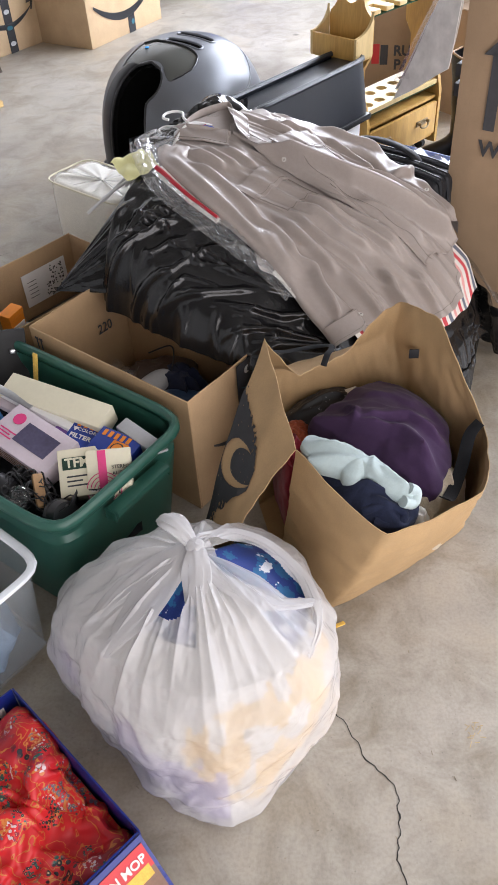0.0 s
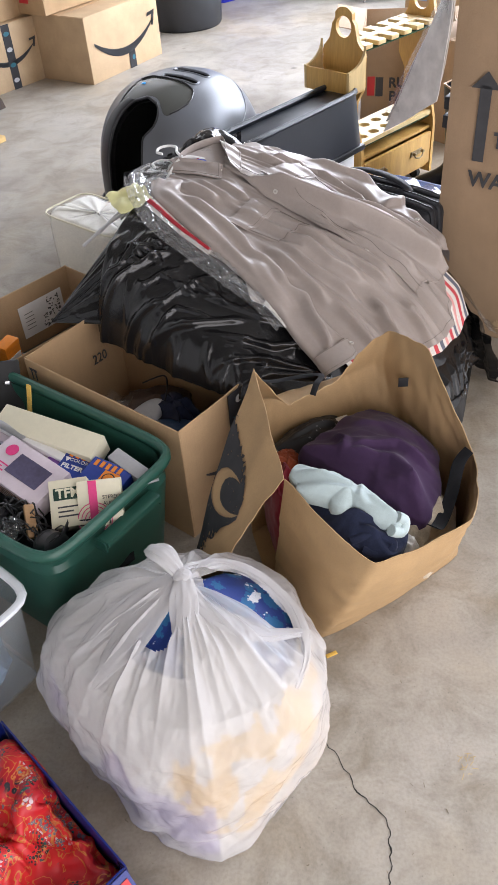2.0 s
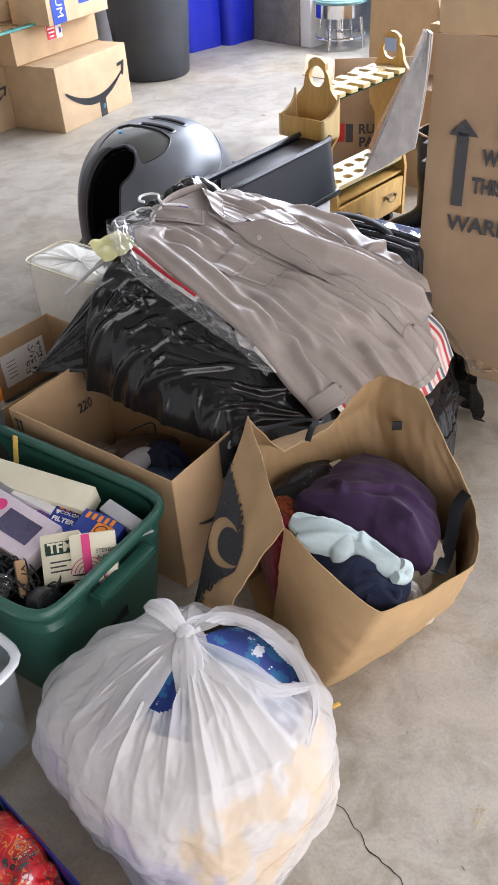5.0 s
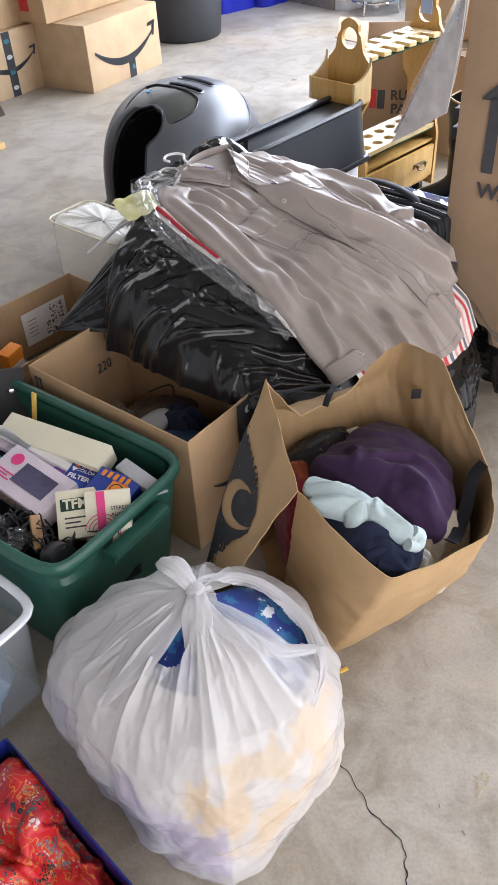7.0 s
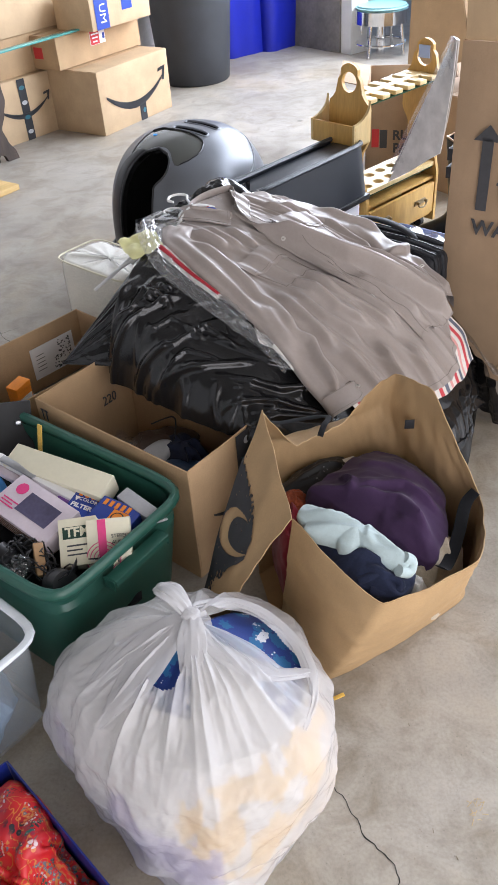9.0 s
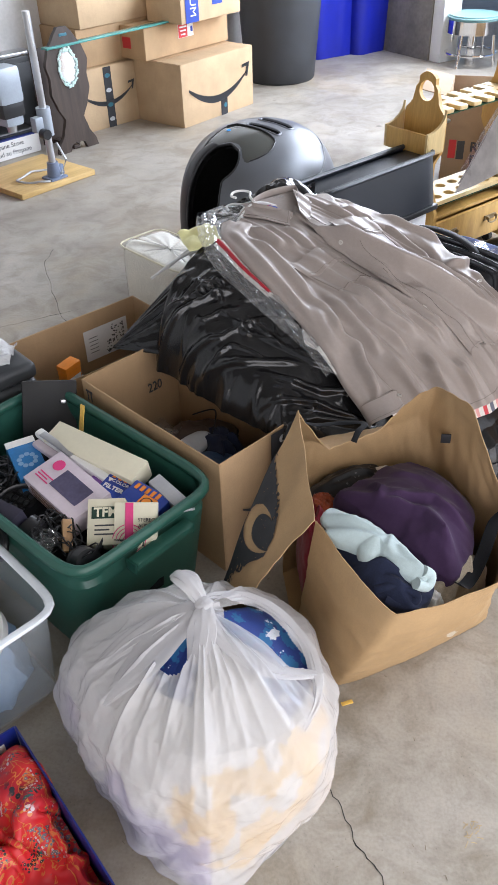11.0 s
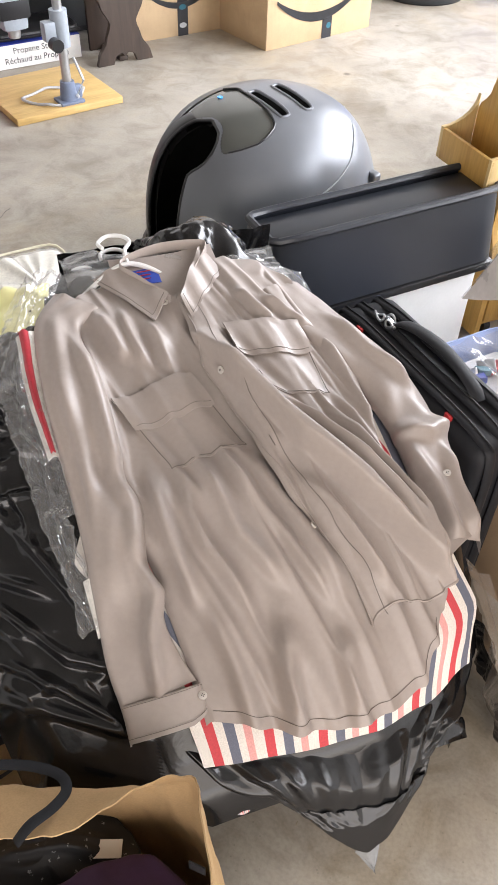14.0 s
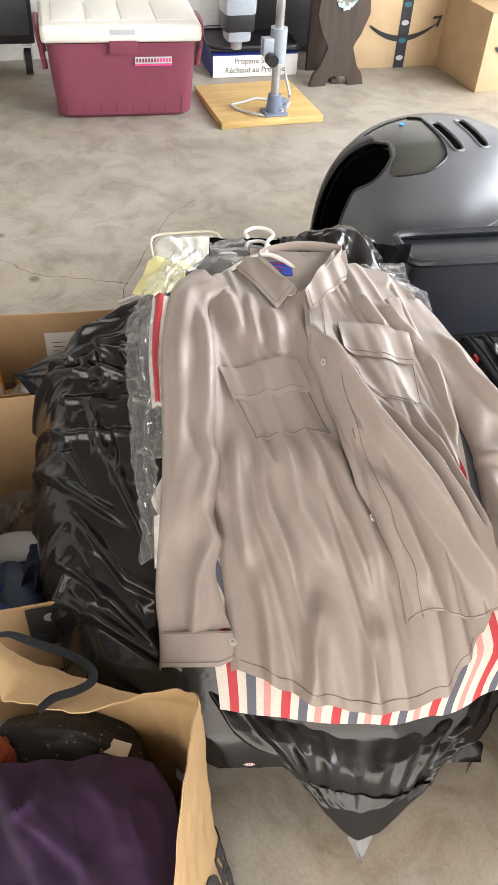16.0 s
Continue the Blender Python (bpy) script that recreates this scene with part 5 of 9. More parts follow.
    box(bm, L - 0.036, D - 0.05, 0.004, (L / 2, D / 2, 0.572), 0.001)
    part("slot_liner", bm, bpy.data.materials["green_felt"], o)
    # case and drawer
    part("case_back", bx(L - 0.033, 0.012, 0.17, (L / 2, D - 0.02, 0.15)), PINE, o)
    part("case_top", bx(L - 0.033, D - 0.03, 0.012, (L / 2, D / 2, 0.20), 0.001), PINE, o)
    part("case_bottom", bx(L - 0.033, D - 0.03, 0.012, (L / 2, D / 2, 0.05), 0.001), PINE, o)
    dr = part("drawer", bx(L - 0.045, 0.016, 0.125, (L / 2, 0.008, 0.123), 0.004), PINE, o, "pine drawer front")
    for x in (0.11, 0.35):
        part("pull_plate", bx(0.072, 0.003, 0.020, (x, -0.0015, 0.130), 0.001), ANTIQUE, dr, "worn brass back plate")
        for d in (-0.026, 0.026):
            bm = bmesh.new()
            cyl(bm, 0.007, 0.005, 0.012, (0, 0, 0), 14, m=pose(x + d, -0.008, 0.132, 90, 0, 0))
            part("post", bm, ANTIQUE, dr)
        bail = [(x - 0.026, -0.012, 0.132), (x - 0.022, -0.017, 0.119), (x, -0.020, 0.114), (x + 0.022, -0.017, 0.119), (x + 0.026, -0.012, 0.132)]
        part("drawer_pull", tube(smooth_path(bail, 6), 0.0035, 8), ANTIQUE, dr, "worn brass bail pull")
    for x in (0.06, L - 0.06):
        for y in (0.04, D - 0.04):
            bm = bmesh.new()
            cyl(bm, 0.02, 0.02, 0.02, (0, 0, -0.01), 16, m=pose(x, y, 0.021, 0, 90, 0))
            part("wheel", bm, RUBBER, o)
    # tray hung on the outside of the near end
    tr = part("tray", bx(0.085, D + 0.012, 0.01, (-0.045, D / 2, 0.462), 0.002), PINE, o, "small open tray on the end")
    part("tray_front", bx(0.01, D + 0.012, 0.07, (-0.085, D / 2, 0.497), 0.003), PINE, tr)
    for y in (-0.001, D + 0.001):
        prof = [(-0.09, 0.46), (0.0, 0.46), (0.0, 0.60)] + [(-0.09 + 0.09 * math.sin(a), 0.535 + 0.065 * (1 - math.cos(a))) for a in np.linspace(math.pi / 2, 0, 8)]
        bm = bmesh.new()
        fa = bm.faces.new([bm.verts.new((x - 0.0005, y - 0.005, z)) for x, z in prof])
        r = bmesh.ops.extrude_face_region(bm, geom=[fa])
        bmesh.ops.translate(bm, vec=(0, 0.01, 0), verts=[v for v in r["geom"] if isinstance(v, bmesh.types.BMVert)])
        part("tray_side", bm, PINE_EDGE, tr, angle=30)
    part("price_tag", bx(0.003, 0.05, 0.045, (L - 0.02, D / 2 + 0.0, 0.665), 0.0005), plain("pale_blue_tag", (0.35, 0.45, 0.72), 0.05, 0.6), o, "pale blue paper tag").rotation_euler = (0.0, 0.0, 0.0)
    return o


stick_rack()

# steel hand truck leg with a small wheel beyond the rack
o = thing("hand_truck", (0.50, 4.0, 0), 30, "bent steel tube frame with small caster wheel", "hand truck")
part("frame", tube(smooth_path([(0.2, 0, 0.30), (0.02, 0, 0.29), (-0.06, 0, 0.24), (-0.08, 0, 0.12), (-0.08, 0, 0.05)], 6), 0.012, 10), STEEL, o)
bm = bmesh.new()
cyl(bm, 0.035, 0.035, 0.025, (0, 0, -0.0125), 20, m=pose(-0.08, 0, 0.036, 90, 0, 0))
part("wheel", bm, RUBBER, o)


def wardrobe_box():
    rz = math.degrees(math.atan2(-0.55, 0.83))
    W, D, H = 0.60, 0.52, 0.93
    c, s = math.cos(radians(rz)), math.sin(radians(rz))
    x0, y0 = 0.603, 2.278
    cx, cy = x0 + c * W / 2 - s * D / 2, y0 + s * W / 2 + c * D / 2
    o = thing("wardrobe_box", (cx, cy, 0), rz, "tall brown cardboard wardrobe moving box with printing", "box")
    bm = bmesh.new()
    box(bm, W, D, H, (0, 0, 0), 0.004, seg=2)
    bmesh.ops.subdivide_edges(bm, edges=[e for e in bm.edges if e.calc_length() > 0.1], cuts=8, use_grid_fill=True)
    bmesh.ops.delete(bm, geom=[f for f in bm.faces if f.normal.z > 0.9 and f.calc_center_median().z > H / 2 - 0.003], context="FACES")
    for v in bm.verts:
        if abs(v.co.y + D / 2) < 0.02 and abs(v.co.x) < W / 2 - 0.01:
            v.co.y += 0.006 * nz(v.co.x * 4, v.co.z * 4, 2.0)
    bmesh.ops.translate(bm, vec=(0, 0, H / 2), verts=bm.verts)
    part("carton", bm, CARD_DULL, o, angle=35)
    part("flap", bx(W - 0.01, 0.005, 0.26, (0, 0, 0.13), 0.001), CARD_PALE, o, "raised pale top flap").matrix_basis = pose(0, -D / 2 + 0.01, H, 8, 0, 0)
    part("flap", bx(0.005, D - 0.02, 0.26, (0, 0, 0.13), 0.001), CARD_PALE, o, "raised pale top flap").matrix_basis = pose(-W / 2 + 0.012, 0, H - 0.002, 0, -16, 0)
    f = wall_frame((-W / 2, -D / 2 - 0.0065, 0), (1, 0, 0), (0, 0, 1))

    def put(x, z):
        return f @ Matrix.Translation((x, z, 0))
    bm = bmesh.new()
    box(bm, 0.030, 0.19, 0.0012, (0, 0, 0.0006), m=put(0.097, 0.613))
    pts = [(0.058, 0.70), (0.136, 0.70), (0.098, 0.742)]
    fa = bm.faces.new([bm.verts.new(f @ Vector((x, z, 0.0012))) for x, z in pts])
    part("printed_arrow", bm, GREY_INK, o, smooth=False)
    writing("WARDROBE", 0.058, o, put(0.077, 0.468), GREY_INK, bold=0.0014, squash=1.0, align="LEFT")
    writing("THIS", 0.055, o, put(0.133, 0.576), GREY_INK, bold=0.0018, squash=0.72, align="LEFT")
    writing("WITH", 0.055, o, put(0.153, 0.65), GREY_INK, bold=0.0018, squash=0.72, align="LEFT")
    writing("H", 0.055, o, put(0.184, 0.72), GREY_INK, bold=0.0018, squash=0.72, align="LEFT")
    for z in (0.648, 0.600):
        part("hand_hole_tab", bx(0.022, 0.06, 0.032, (-W / 2 - 0.006, -D / 2 + 0.04, z), 0.002), INK, o, "black plastic tab at the edge")
    bm = bmesh.new()
    rnd = random.Random(8)
    for k in range(7):
        box(bm, rnd.uniform(0.01, 0.03), rnd.uniform(0.003, 0.008), 0.0008, (0, 0, 0.001), m=put(0.235 + rnd.uniform(-0.03, 0.04), 0.025 + rnd.uniform(0, 0.035)) @ pose(0, 0, 0, 0, 0, rnd.uniform(-30, 30)))
    part("torn_patches", bm, CARD_PALE, o, "scuffed torn paper spots", smooth=False)
    return o


wardrobe_box()


def wrapped_boards():
    """Flat grey artwork boards in loose clear film, leaning on the wardrobe box."""
    o = thing("wrapped_boards", (0, 0, 0), 0, "grey printed boards in loose plastic film", "artwork")
    def sheet(off, lo, spread):
        def fn(u, v):
            w = v * lo
            a = Vector((0.596, 2.308, 0.93)).lerp(Vector((0.468, 2.42 + spread, 0.54)), w)
            b = Vector((0.597, 2.272, 0.93)).lerp(Vector((0.594 - 0.02 * w, 2.272 + 0.3 * spread, 0.66)), w)
            p = a.lerp(b, u)
            n = Vector((-0.83, 0.50, 0.2))
            return p + n * (off + 0.008 * nz(u * 3, v * 2.5, off * 90) * v)
        return fn
    grey = plain("grey_print_board", (0.50, 0.46, 0.42), 0.2, 0.35, big=7.0, fine=30.0)
    part("board", grid(sheet(0.002, 0.97, 0.04), 16, 24, thick=0.004), grey, o, "grey-brown printed board")
    part("board", grid(sheet(0.008, 1.0, -0.02), 16, 24, thick=0.003), plain("silver_print_board", (0.60, 0.57, 0.55), 0.22, 0.3, big=12.0, fine=40.0), o, "silvery printed board")
    part("film", grid(sheet(0.014, 1.02, -0.01), 20, 30), CLEAR_FILM, o, "loose clear plastic film")
    part("film_tail", grid(sheet(0.018, 0.94, 0.05), 20, 30), CLEAR_FILM, o, "loose clear plastic film")
    return o


wrapped_boards()


def briefcase():
    o = thing("laptop_bag", (0.43, 2.41, 0), -40, "black nylon laptop bag with padded handle", "laptop bag")
    L, W, H = 0.47, 0.15, 0.385
    part("body", bx(L, W, H, (0, 0, H / 2 + 0.001), 0.038, seg=5), NYLON, o, "black nylon body")
    for y in (-0.046, -0.008, 0.034):
        path = [(x, y, z) for x, z in ((-L / 2 - 0.002, 0.06), (-L / 2 - 0.002, H - 0.045), (-L / 2 + 0.045, H + 0.002), (0.0, H + 0.006), (L / 2 - 0.045, H + 0.002), (L / 2 + 0.002, H - 0.045), (L / 2 + 0.002, 0.06))]
        ridge_part = part("gusset", tube(smooth_path(path, 8), 0.008, 10, flat=(0.011, 0.005)), NYLON, o, "padded gusset beside the zip")
        part("zip", tube(smooth_path([(x, y + 0.004, z + 0.0055 if z > 0.3 else z) for x, y, z in path], 8), 0.0022, 6), BLACK_PLASTIC, ridge_part)
    part("pocket", bx(L - 0.05, 0.03, 0.27, (0, -W / 2 - 0.012, 0.155), 0.012, seg=3), NYLON, o, "outer pocket")
    hd = smooth_path([(-0.125, 0.012, H + 0.004), (-0.10, 0.012, H + 0.022), (-0.05, 0.014, H + 0.034), (0.0, 0.016, H + 0.037), (0.05, 0.014, H + 0.034), (0.10, 0.012, H + 0.022), (0.125, 0.012, H + 0.004)], 6)
    part("handle", tube(hd, 0.01, 10, flat=(0.015, 0.006)), NYLON, o, "padded black handle")
    for k in range(3):
        c = Vector((-0.155 + 0.018 * k, -0.012 + 0.014 * (k % 2), H + 0.016))
        ring = [c + Vector((0.013 * math.cos(a + k), 0.006 * math.sin(a + k), 0.005 * math.sin(2 * a))) for a in np.linspace(0, 2 * math.pi, 17)[:-1]]
        part("zip_pull", tube(ring, 0.0026, 6, True), STEEL, o, "silver zip pull")
    for x in (-0.15, 0.13):
        part("red_tab", bx(0.018, 0.006, 0.01, (x, -0.060, H + 0.001), 0.002), RED_INK, o, "small red tab")
    return o


briefcase()


def storage_tub_small():
    o = thing("plastic_tub", (0.575, 2.60, 0), -40, "small clear blue plastic tub of trinkets", "plastic tub")
    W = 0.2

    def sh(u, v):
        th = 2 * math.pi * u
        c, s = math.cos(th), math.sin(th)
        k = (abs(c) ** 8 + abs(s) ** 8) ** (-1 / 8)
        return Vector(((0.12 + 0.02 * v) * k * c, (0.09 + 0.015 * v) * k * s, 0.002 + 0.27 * v))
    part("shell", grid(sh, 48, 8, True, 0.003), film_material("pale_blue_plastic", (0.42, 0.52, 0.80), 0.3, 0.35, 4.0, 0.05), o)
    rnd = random.Random(3)
    mats = [RED_INK, TEAL_INK, WHITE_PAPER, BLUE_INK, ORANGE_INK, GREY_PLASTIC]
    for k in range(12):
        part("trinket", bx(rnd.uniform(0.02, 0.05), rnd.uniform(0.015, 0.04), 0.015, (0, 0, 0), 0.003), mats[k % 6], o).matrix_basis = pose(rnd.uniform(-0.09, 0.09), rnd.uniform(-0.06, 0.06), 0.245 + 0.01 * rnd.random(), rnd.uniform(-30, 30), rnd.uniform(-30, 30), rnd.uniform(0, 180))
    part("trinket_bed", bx(0.22, 0.16, 0.23, (0, 0, 0.12), 0.02), WHITE_PAPER, o)
    part("film", grid(lambda u, v: Vector(((u - 0.5) * 0.26, (v - 0.5) * 0.2, 0.268 + 0.02 * nz(u * 5, v * 5, 1))), 20, 16), CLEAR_FILM, o, "crumpled clear film")
    return o


storage_tub_small()


def tall_boot(loc, rz, leather, label, shaft_h, slump):
    o = thing("boot", (*loc, 0), rz, label, "boot", "boots on the floor")
    # sole
    def outline(a):
        c, s = math.cos(a), math.sin(a)
        return (0.045 + 0.125 * c + (0.01 * c), 0.042 * s * (1.0 - 0.12 * c))
    bm = bmesh.new()
    fa = bm.faces.new([bm.verts.new((*outline(a), 0.001)) for a in np.linspace(0, 2 * math.pi, 33)[:-1]])
    r = bmesh.ops.extrude_face_region(bm, geom=[fa])
    bmesh.ops.translate(bm, vec=(0, 0, 0.012), verts=[v for v in r["geom"] if isinstance(v, bmesh.types.BMVert)])
    part("sole", bm, RUBBER, o)
    part("heel", bx(0.06, 0.06, 0.02, (-0.05, 0, 0.011), 0.004), RUBBER, o)

    def upper(u, v):
        a = 2 * math.pi * u
        z = 0.012 + (shaft_h - 0.012) * v
        k = min(1, max(0, (z - 0.03) / 0.11))
        k = k * k * (3 - 2 * k)
        fx, fy = outline(a)
        sx, sy = -0.03 + 0.058 * math.cos(a), 0.055 * math.sin(a)
        sc = 1 - 0.75 * max(0, 1 - abs(z - 0.012) / 0.1) * 0
        x, y = fx * 0.97 * (1 - k) + sx * k, fy * 0.97 * (1 - k) + sy * k
        w = 1 + 0.05 * math.sin(z * 55 + 2 * a) * max(0, k - 0.2) + 0.12 * v
        return Vector((x * (w if k > 0.9 else 1) + slump * v * v, y * w, z + 0.006 * math.sin(3 * a) * k))
    part("shaft", grid(upper, 32, 30, True, 0.004), leather, o)
    part("lining", tube([tuple(upper(k / 32, 1.0)) for k in range(32)], 0.004, 6, True), TAN, o, "tan top edge")
    part("toe_cap", blob_cloth((0.10, 0, 0.03), (0.062, 0.036, 0.026), 0.02, 2.0, 24, 14, 0.6, 0.9), leather, o)
    return o


tall_boot((0.83, 3.17), 165, LEATHER, "tall black leather boot standing by the box", 0.42, 0.03)
tall_boot((0.90, 3.06), 158, LEATHER, "tall black leather boot with a slumped shaft", 0.40, -0.03)
tall_boot((0.87, 2.93), 172, OXBLOOD, "oxblood leather boot with tan lining", 0.27, 0.02)


def crest_lift(S, W, folds):
    """The lift that the crests give at places s, w: steep on one side, gentle on the other."""
    out = np.zeros_like(S)
    for amp, lo, hi, line in folds:
        pts = np.array(line).reshape(-1, 2)
        total = np.linalg.norm(np.diff(pts, axis=0), axis=1).sum()
        best, side, along_it, run = np.full(S.shape, 9.0), np.zeros_like(S), np.zeros_like(S), 0.0
        for a, b in zip(pts[:-1], pts[1:]):
            d = b - a
            n = np.linalg.norm(d)
            t = np.clip(((S - a[0]) * d[0] + (W - a[1]) * d[1]) / n ** 2, 0, 1)
            x, y = S - a[0] - t * d[0], W - a[1] - t * d[1]
            r = np.hypot(x, y)
            hit = r < best
            best = np.where(hit, r, best)
            side = np.where(hit, (d[0] * y - d[1] * x) / n, side)
            along_it = np.where(hit, (run + t * n) / total, along_it)
            run += n
        k = np.exp(-(best / np.where(side < 0, lo, hi)) ** 2)
        out += amp * k * np.minimum(1, np.minimum(along_it / 0.25 + 0.15, (1 - along_it) / 0.2 + 0.25))
    return out


# ---- the heap of bags and clothes ----
HEAP = Vector((0.06, 2.2, 0))
HS, HW = Vector((0.664, -0.747, 0)), Vector((0.747, 0.664, 0))


def heap(s, w, z):
    """A place on the heap: s down the shirt from its collar, w across."""
    return HEAP + HS * s + HW * w + Vector((0, 0, z))


def crown(s):
    return curve_list([-0.34, -0.27, -0.2, -0.05, 0.14, 0.40, 0.55, 0.64, 0.70], [0.34, 0.48, 0.525, 0.53, 0.49, 0.405, 0.315, 0.235, 0.19], s)


def mound(s, w):
    """The top of the heap below the clothes."""
    left = curve_list([-0.68, -0.6, -0.475, -0.36, -0.25], [-0.27, -0.2, -0.055, -0.015, 0.0], w)
    right = curve_list([0.06, 0.22, 0.32, 0.42], [0.0, -0.045, -0.085, -0.2], w)
    return crown(s) + left * (1.0 if s < 0.35 else max(0.35, 1 - (s - 0.35) * 2.5)) + right


def tri(x):
    """A sharp zigzag between -1 and 1."""
    return 4 * abs(x - math.floor(x + 0.5)) - 1


def creases(x, y, seed, sc=1.0):
    """Pulled film: straight sharp folds in several directions, bent and broken by slow noise."""
    x, y = x * sc, y * sc
    wx, wy = x + 0.05 * nz(x * 6, y * 6, seed), y + 0.05 * nz(x * 6 + 9, y * 6, seed + 3)
    out = 0.0
    for k, (ang, fr, am) in enumerate(((0.5, 7.0, 0.42), (1.35, 9.5, 0.3), (2.3, 13.0, 0.24), (0.95, 21.0, 0.16), (2.8, 27.0, 0.12), (1.9, 43.0, 0.06))):
        a = ang + 0.5 * nz(x * 2.5, y * 2.5, seed + 7 * k)
        m = max(0.0, 0.5 + 1.3 * nz(wx * fr * 0.33 + k, wy * fr * 0.33, seed + 11 * k))
        out += am * m * tri((math.cos(ang + seed) * wx + math.sin(ang + seed) * wy) * fr + 0.35 * nz(wx * fr * 0.5, wy * fr * 0.5, seed + k))
    return out


BAG_FOLDS = [
    (0.014, 0.005, 0.012, (-0.06, -0.600, 0.03, -0.500, 0.00, -0.370)),
    (0.013, 0.004, 0.010, (-0.02, -0.585, 0.074, -0.452, 0.036, -0.350)),
    (0.014, 0.004, 0.011, (0.06, -0.545, 0.108, -0.426, 0.129, -0.345)),
    (0.011, 0.004, 0.010, (0.124, -0.538, 0.227, -0.439, 0.244, -0.320)),
    (0.014, 0.005, 0.011, (0.19, -0.525, 0.317, -0.431, 0.392, -0.330)),
    (0.012, 0.004, 0.008, (0.28, -0.365, 0.405, -0.304, 0.490, -0.220)),
    (0.013, 0.004, 0.008, (0.36, -0.420, 0.468, -0.330, 0.515, -0.230)),
    (0.013, 0.004, 0.008, (0.42, -0.440, 0.500, -0.344, 0.560, -0.270)),
    (0.013, 0.004, 0.008, (0.48, -0.430, 0.537, -0.328, 0.573, -0.260)),
    (0.009, 0.003, 0.006, (0.15, -0.470, 0.17, -0.400, 0.26, -0.380)),
    (0.009, 0.003, 0.006, (0.24, -0.500, 0.26, -0.430, 0.33, -0.390)),
]

_r = random.Random(14)
for _ in range(56):
    _s, _w = _r.uniform(0.03, 0.52), _r.gauss(-0.37, 0.05)
    _a, _n = _r.choice((0.9, 1.3, 2.2, 0.3)) + _r.gauss(0, 0.25), _r.uniform(0.02, 0.055)
    _d, _k = (math.cos(_a) * _n, math.sin(_a) * _n), _r.uniform(-0.012, 0.012)
    BAG_FOLDS.append((_r.uniform(0.003, 0.008), 0.003, _r.uniform(0.008, 0.022), (_s - _d[0], _w - _d[1], _s + _k, _w + _k, _s + _d[0], _w + _d[1])))


def crinkle(s, w, seed):
    """Sharp little folds in film, gathered in patches, with calm film between."""
    m = max(0.0, min(1.0, 0.45 + 2.2 * nz(s * 6, w * 6, seed + 4)))
    c = max(0.0, min(1.0, 0.5 + 2.5 * nz(s * 11 + 5, w * 11, seed + 9)))
    return 0.006 * nz(s * 7, w * 7, seed + 1) + 0.007 * (0.15 + 0.85 * m) * creases(s, w, seed, 1.3) + 0.008 * c * m * creases(s + 0.3, w, seed + 6, 2.4) + 0.0035 * m * creases(s + 0.7, w, seed + 2, 4.5)


def bin_bag_heap():
    o = thing("bin_bag", (0, 0, 0), 0, "big stuffed shiny black bin bag under clothes", "bin bag", "black bin bags")
    SV = [-0.36, -0.2, -0.10, 0.0, 0.06, 0.13, 0.34, 0.47, 0.56, 0.68]
    WL = [-0.20, -0.24, -0.31, -0.47, -0.53, -0.515, -0.49, -0.45, -0.41, -0.16]

    def fn(u, v):
        s = -0.34 + 1.0 * v
        wl = smooth_list(SV, WL, s)
        wr = smooth_list([-0.34, -0.2, 0.1, 0.4, 0.66], [0.16, 0.22, 0.30, 0.36, 0.22], s)
        edge_u = min(1.0, (1 - abs(2 * u - 1)) / 0.16)
        edge_v = min(1.0, min(v / 0.07, (1 - v) / 0.03))
        w = wl + (wr - wl) * u
        z = mound(s, w) - 0.008 - (smooth_list([0.54, 0.60], [0.0, 0.034], s) if w > -0.24 else 0.0)
        low = 0.02 if u > 0.5 else (0.285 if s < 0.50 else 0.12)
        k = (1 - (1 - edge_u) ** 2.2) ** 0.6 * (1 - (1 - edge_v) ** 2) ** 0.6
        if edge_v < 1 and v > 0.5:
            low = 0.14
        return (s, w, low + (z - low) * k)

    def bare(s, w):
        """Where no clothes lie on the bag."""
        return max(smooth_list([-0.30, -0.24, -0.18], [1.0, 0.8, 0.0], w), smooth_list([0.60, 0.64], [0.0, 0.7], s))

    P = surface(fn, 300, 280)
    S, W = P[..., 0], P[..., 1]
    shown = lift_map(P, lambda u, v: bare(*fn(u, v)[:2]))
    fine = lift_map(P, lambda u, v: 0.6 * crinkle(*fn(u, v)[:2], 5.3))
    P = raised(P, np.clip(shown * (crest_lift(S, W, BAG_FOLDS) + fine), -0.02, 0.05))
    part("film", sheet(np.array([[tuple(heap(*q)) for q in row] for row in P])), BLACK_FILM, o, angle=60)

    # limp corner of the bag that lies over the carton edge
    def ear(p0, p1, tip, seed):
        a, b, c = Vector(p0), Vector(p1), Vector(tip)

        def g(u, v):
            return tuple(a.lerp(b, u).lerp(c + (a - b) * (0.04 * (u - 0.5)), v ** 0.85) + Vector((0, 0, 0.05 * (1 - v) * math.sin(u * math.pi))))
        Q = surface(g, 70, 60)
        lift = lift_map(Q, lambda u, v: math.sin(u * math.pi) ** 0.5 * (0.016 * (1 - v) * (ridge(nz(u * 6, v * 0.8, seed)) - 0.25) + 0.4 * crinkle(u * 0.3, v * 0.25, seed)))
        return sheet(raised(Q, lift))
    part("corner", ear((-0.232, 2.075, 0.490), (-0.195, 1.80, 0.325), (-0.444, 1.866, 0.300), 5.0), BLACK_FILM, o, angle=60)
    return o


bin_bag_heap()


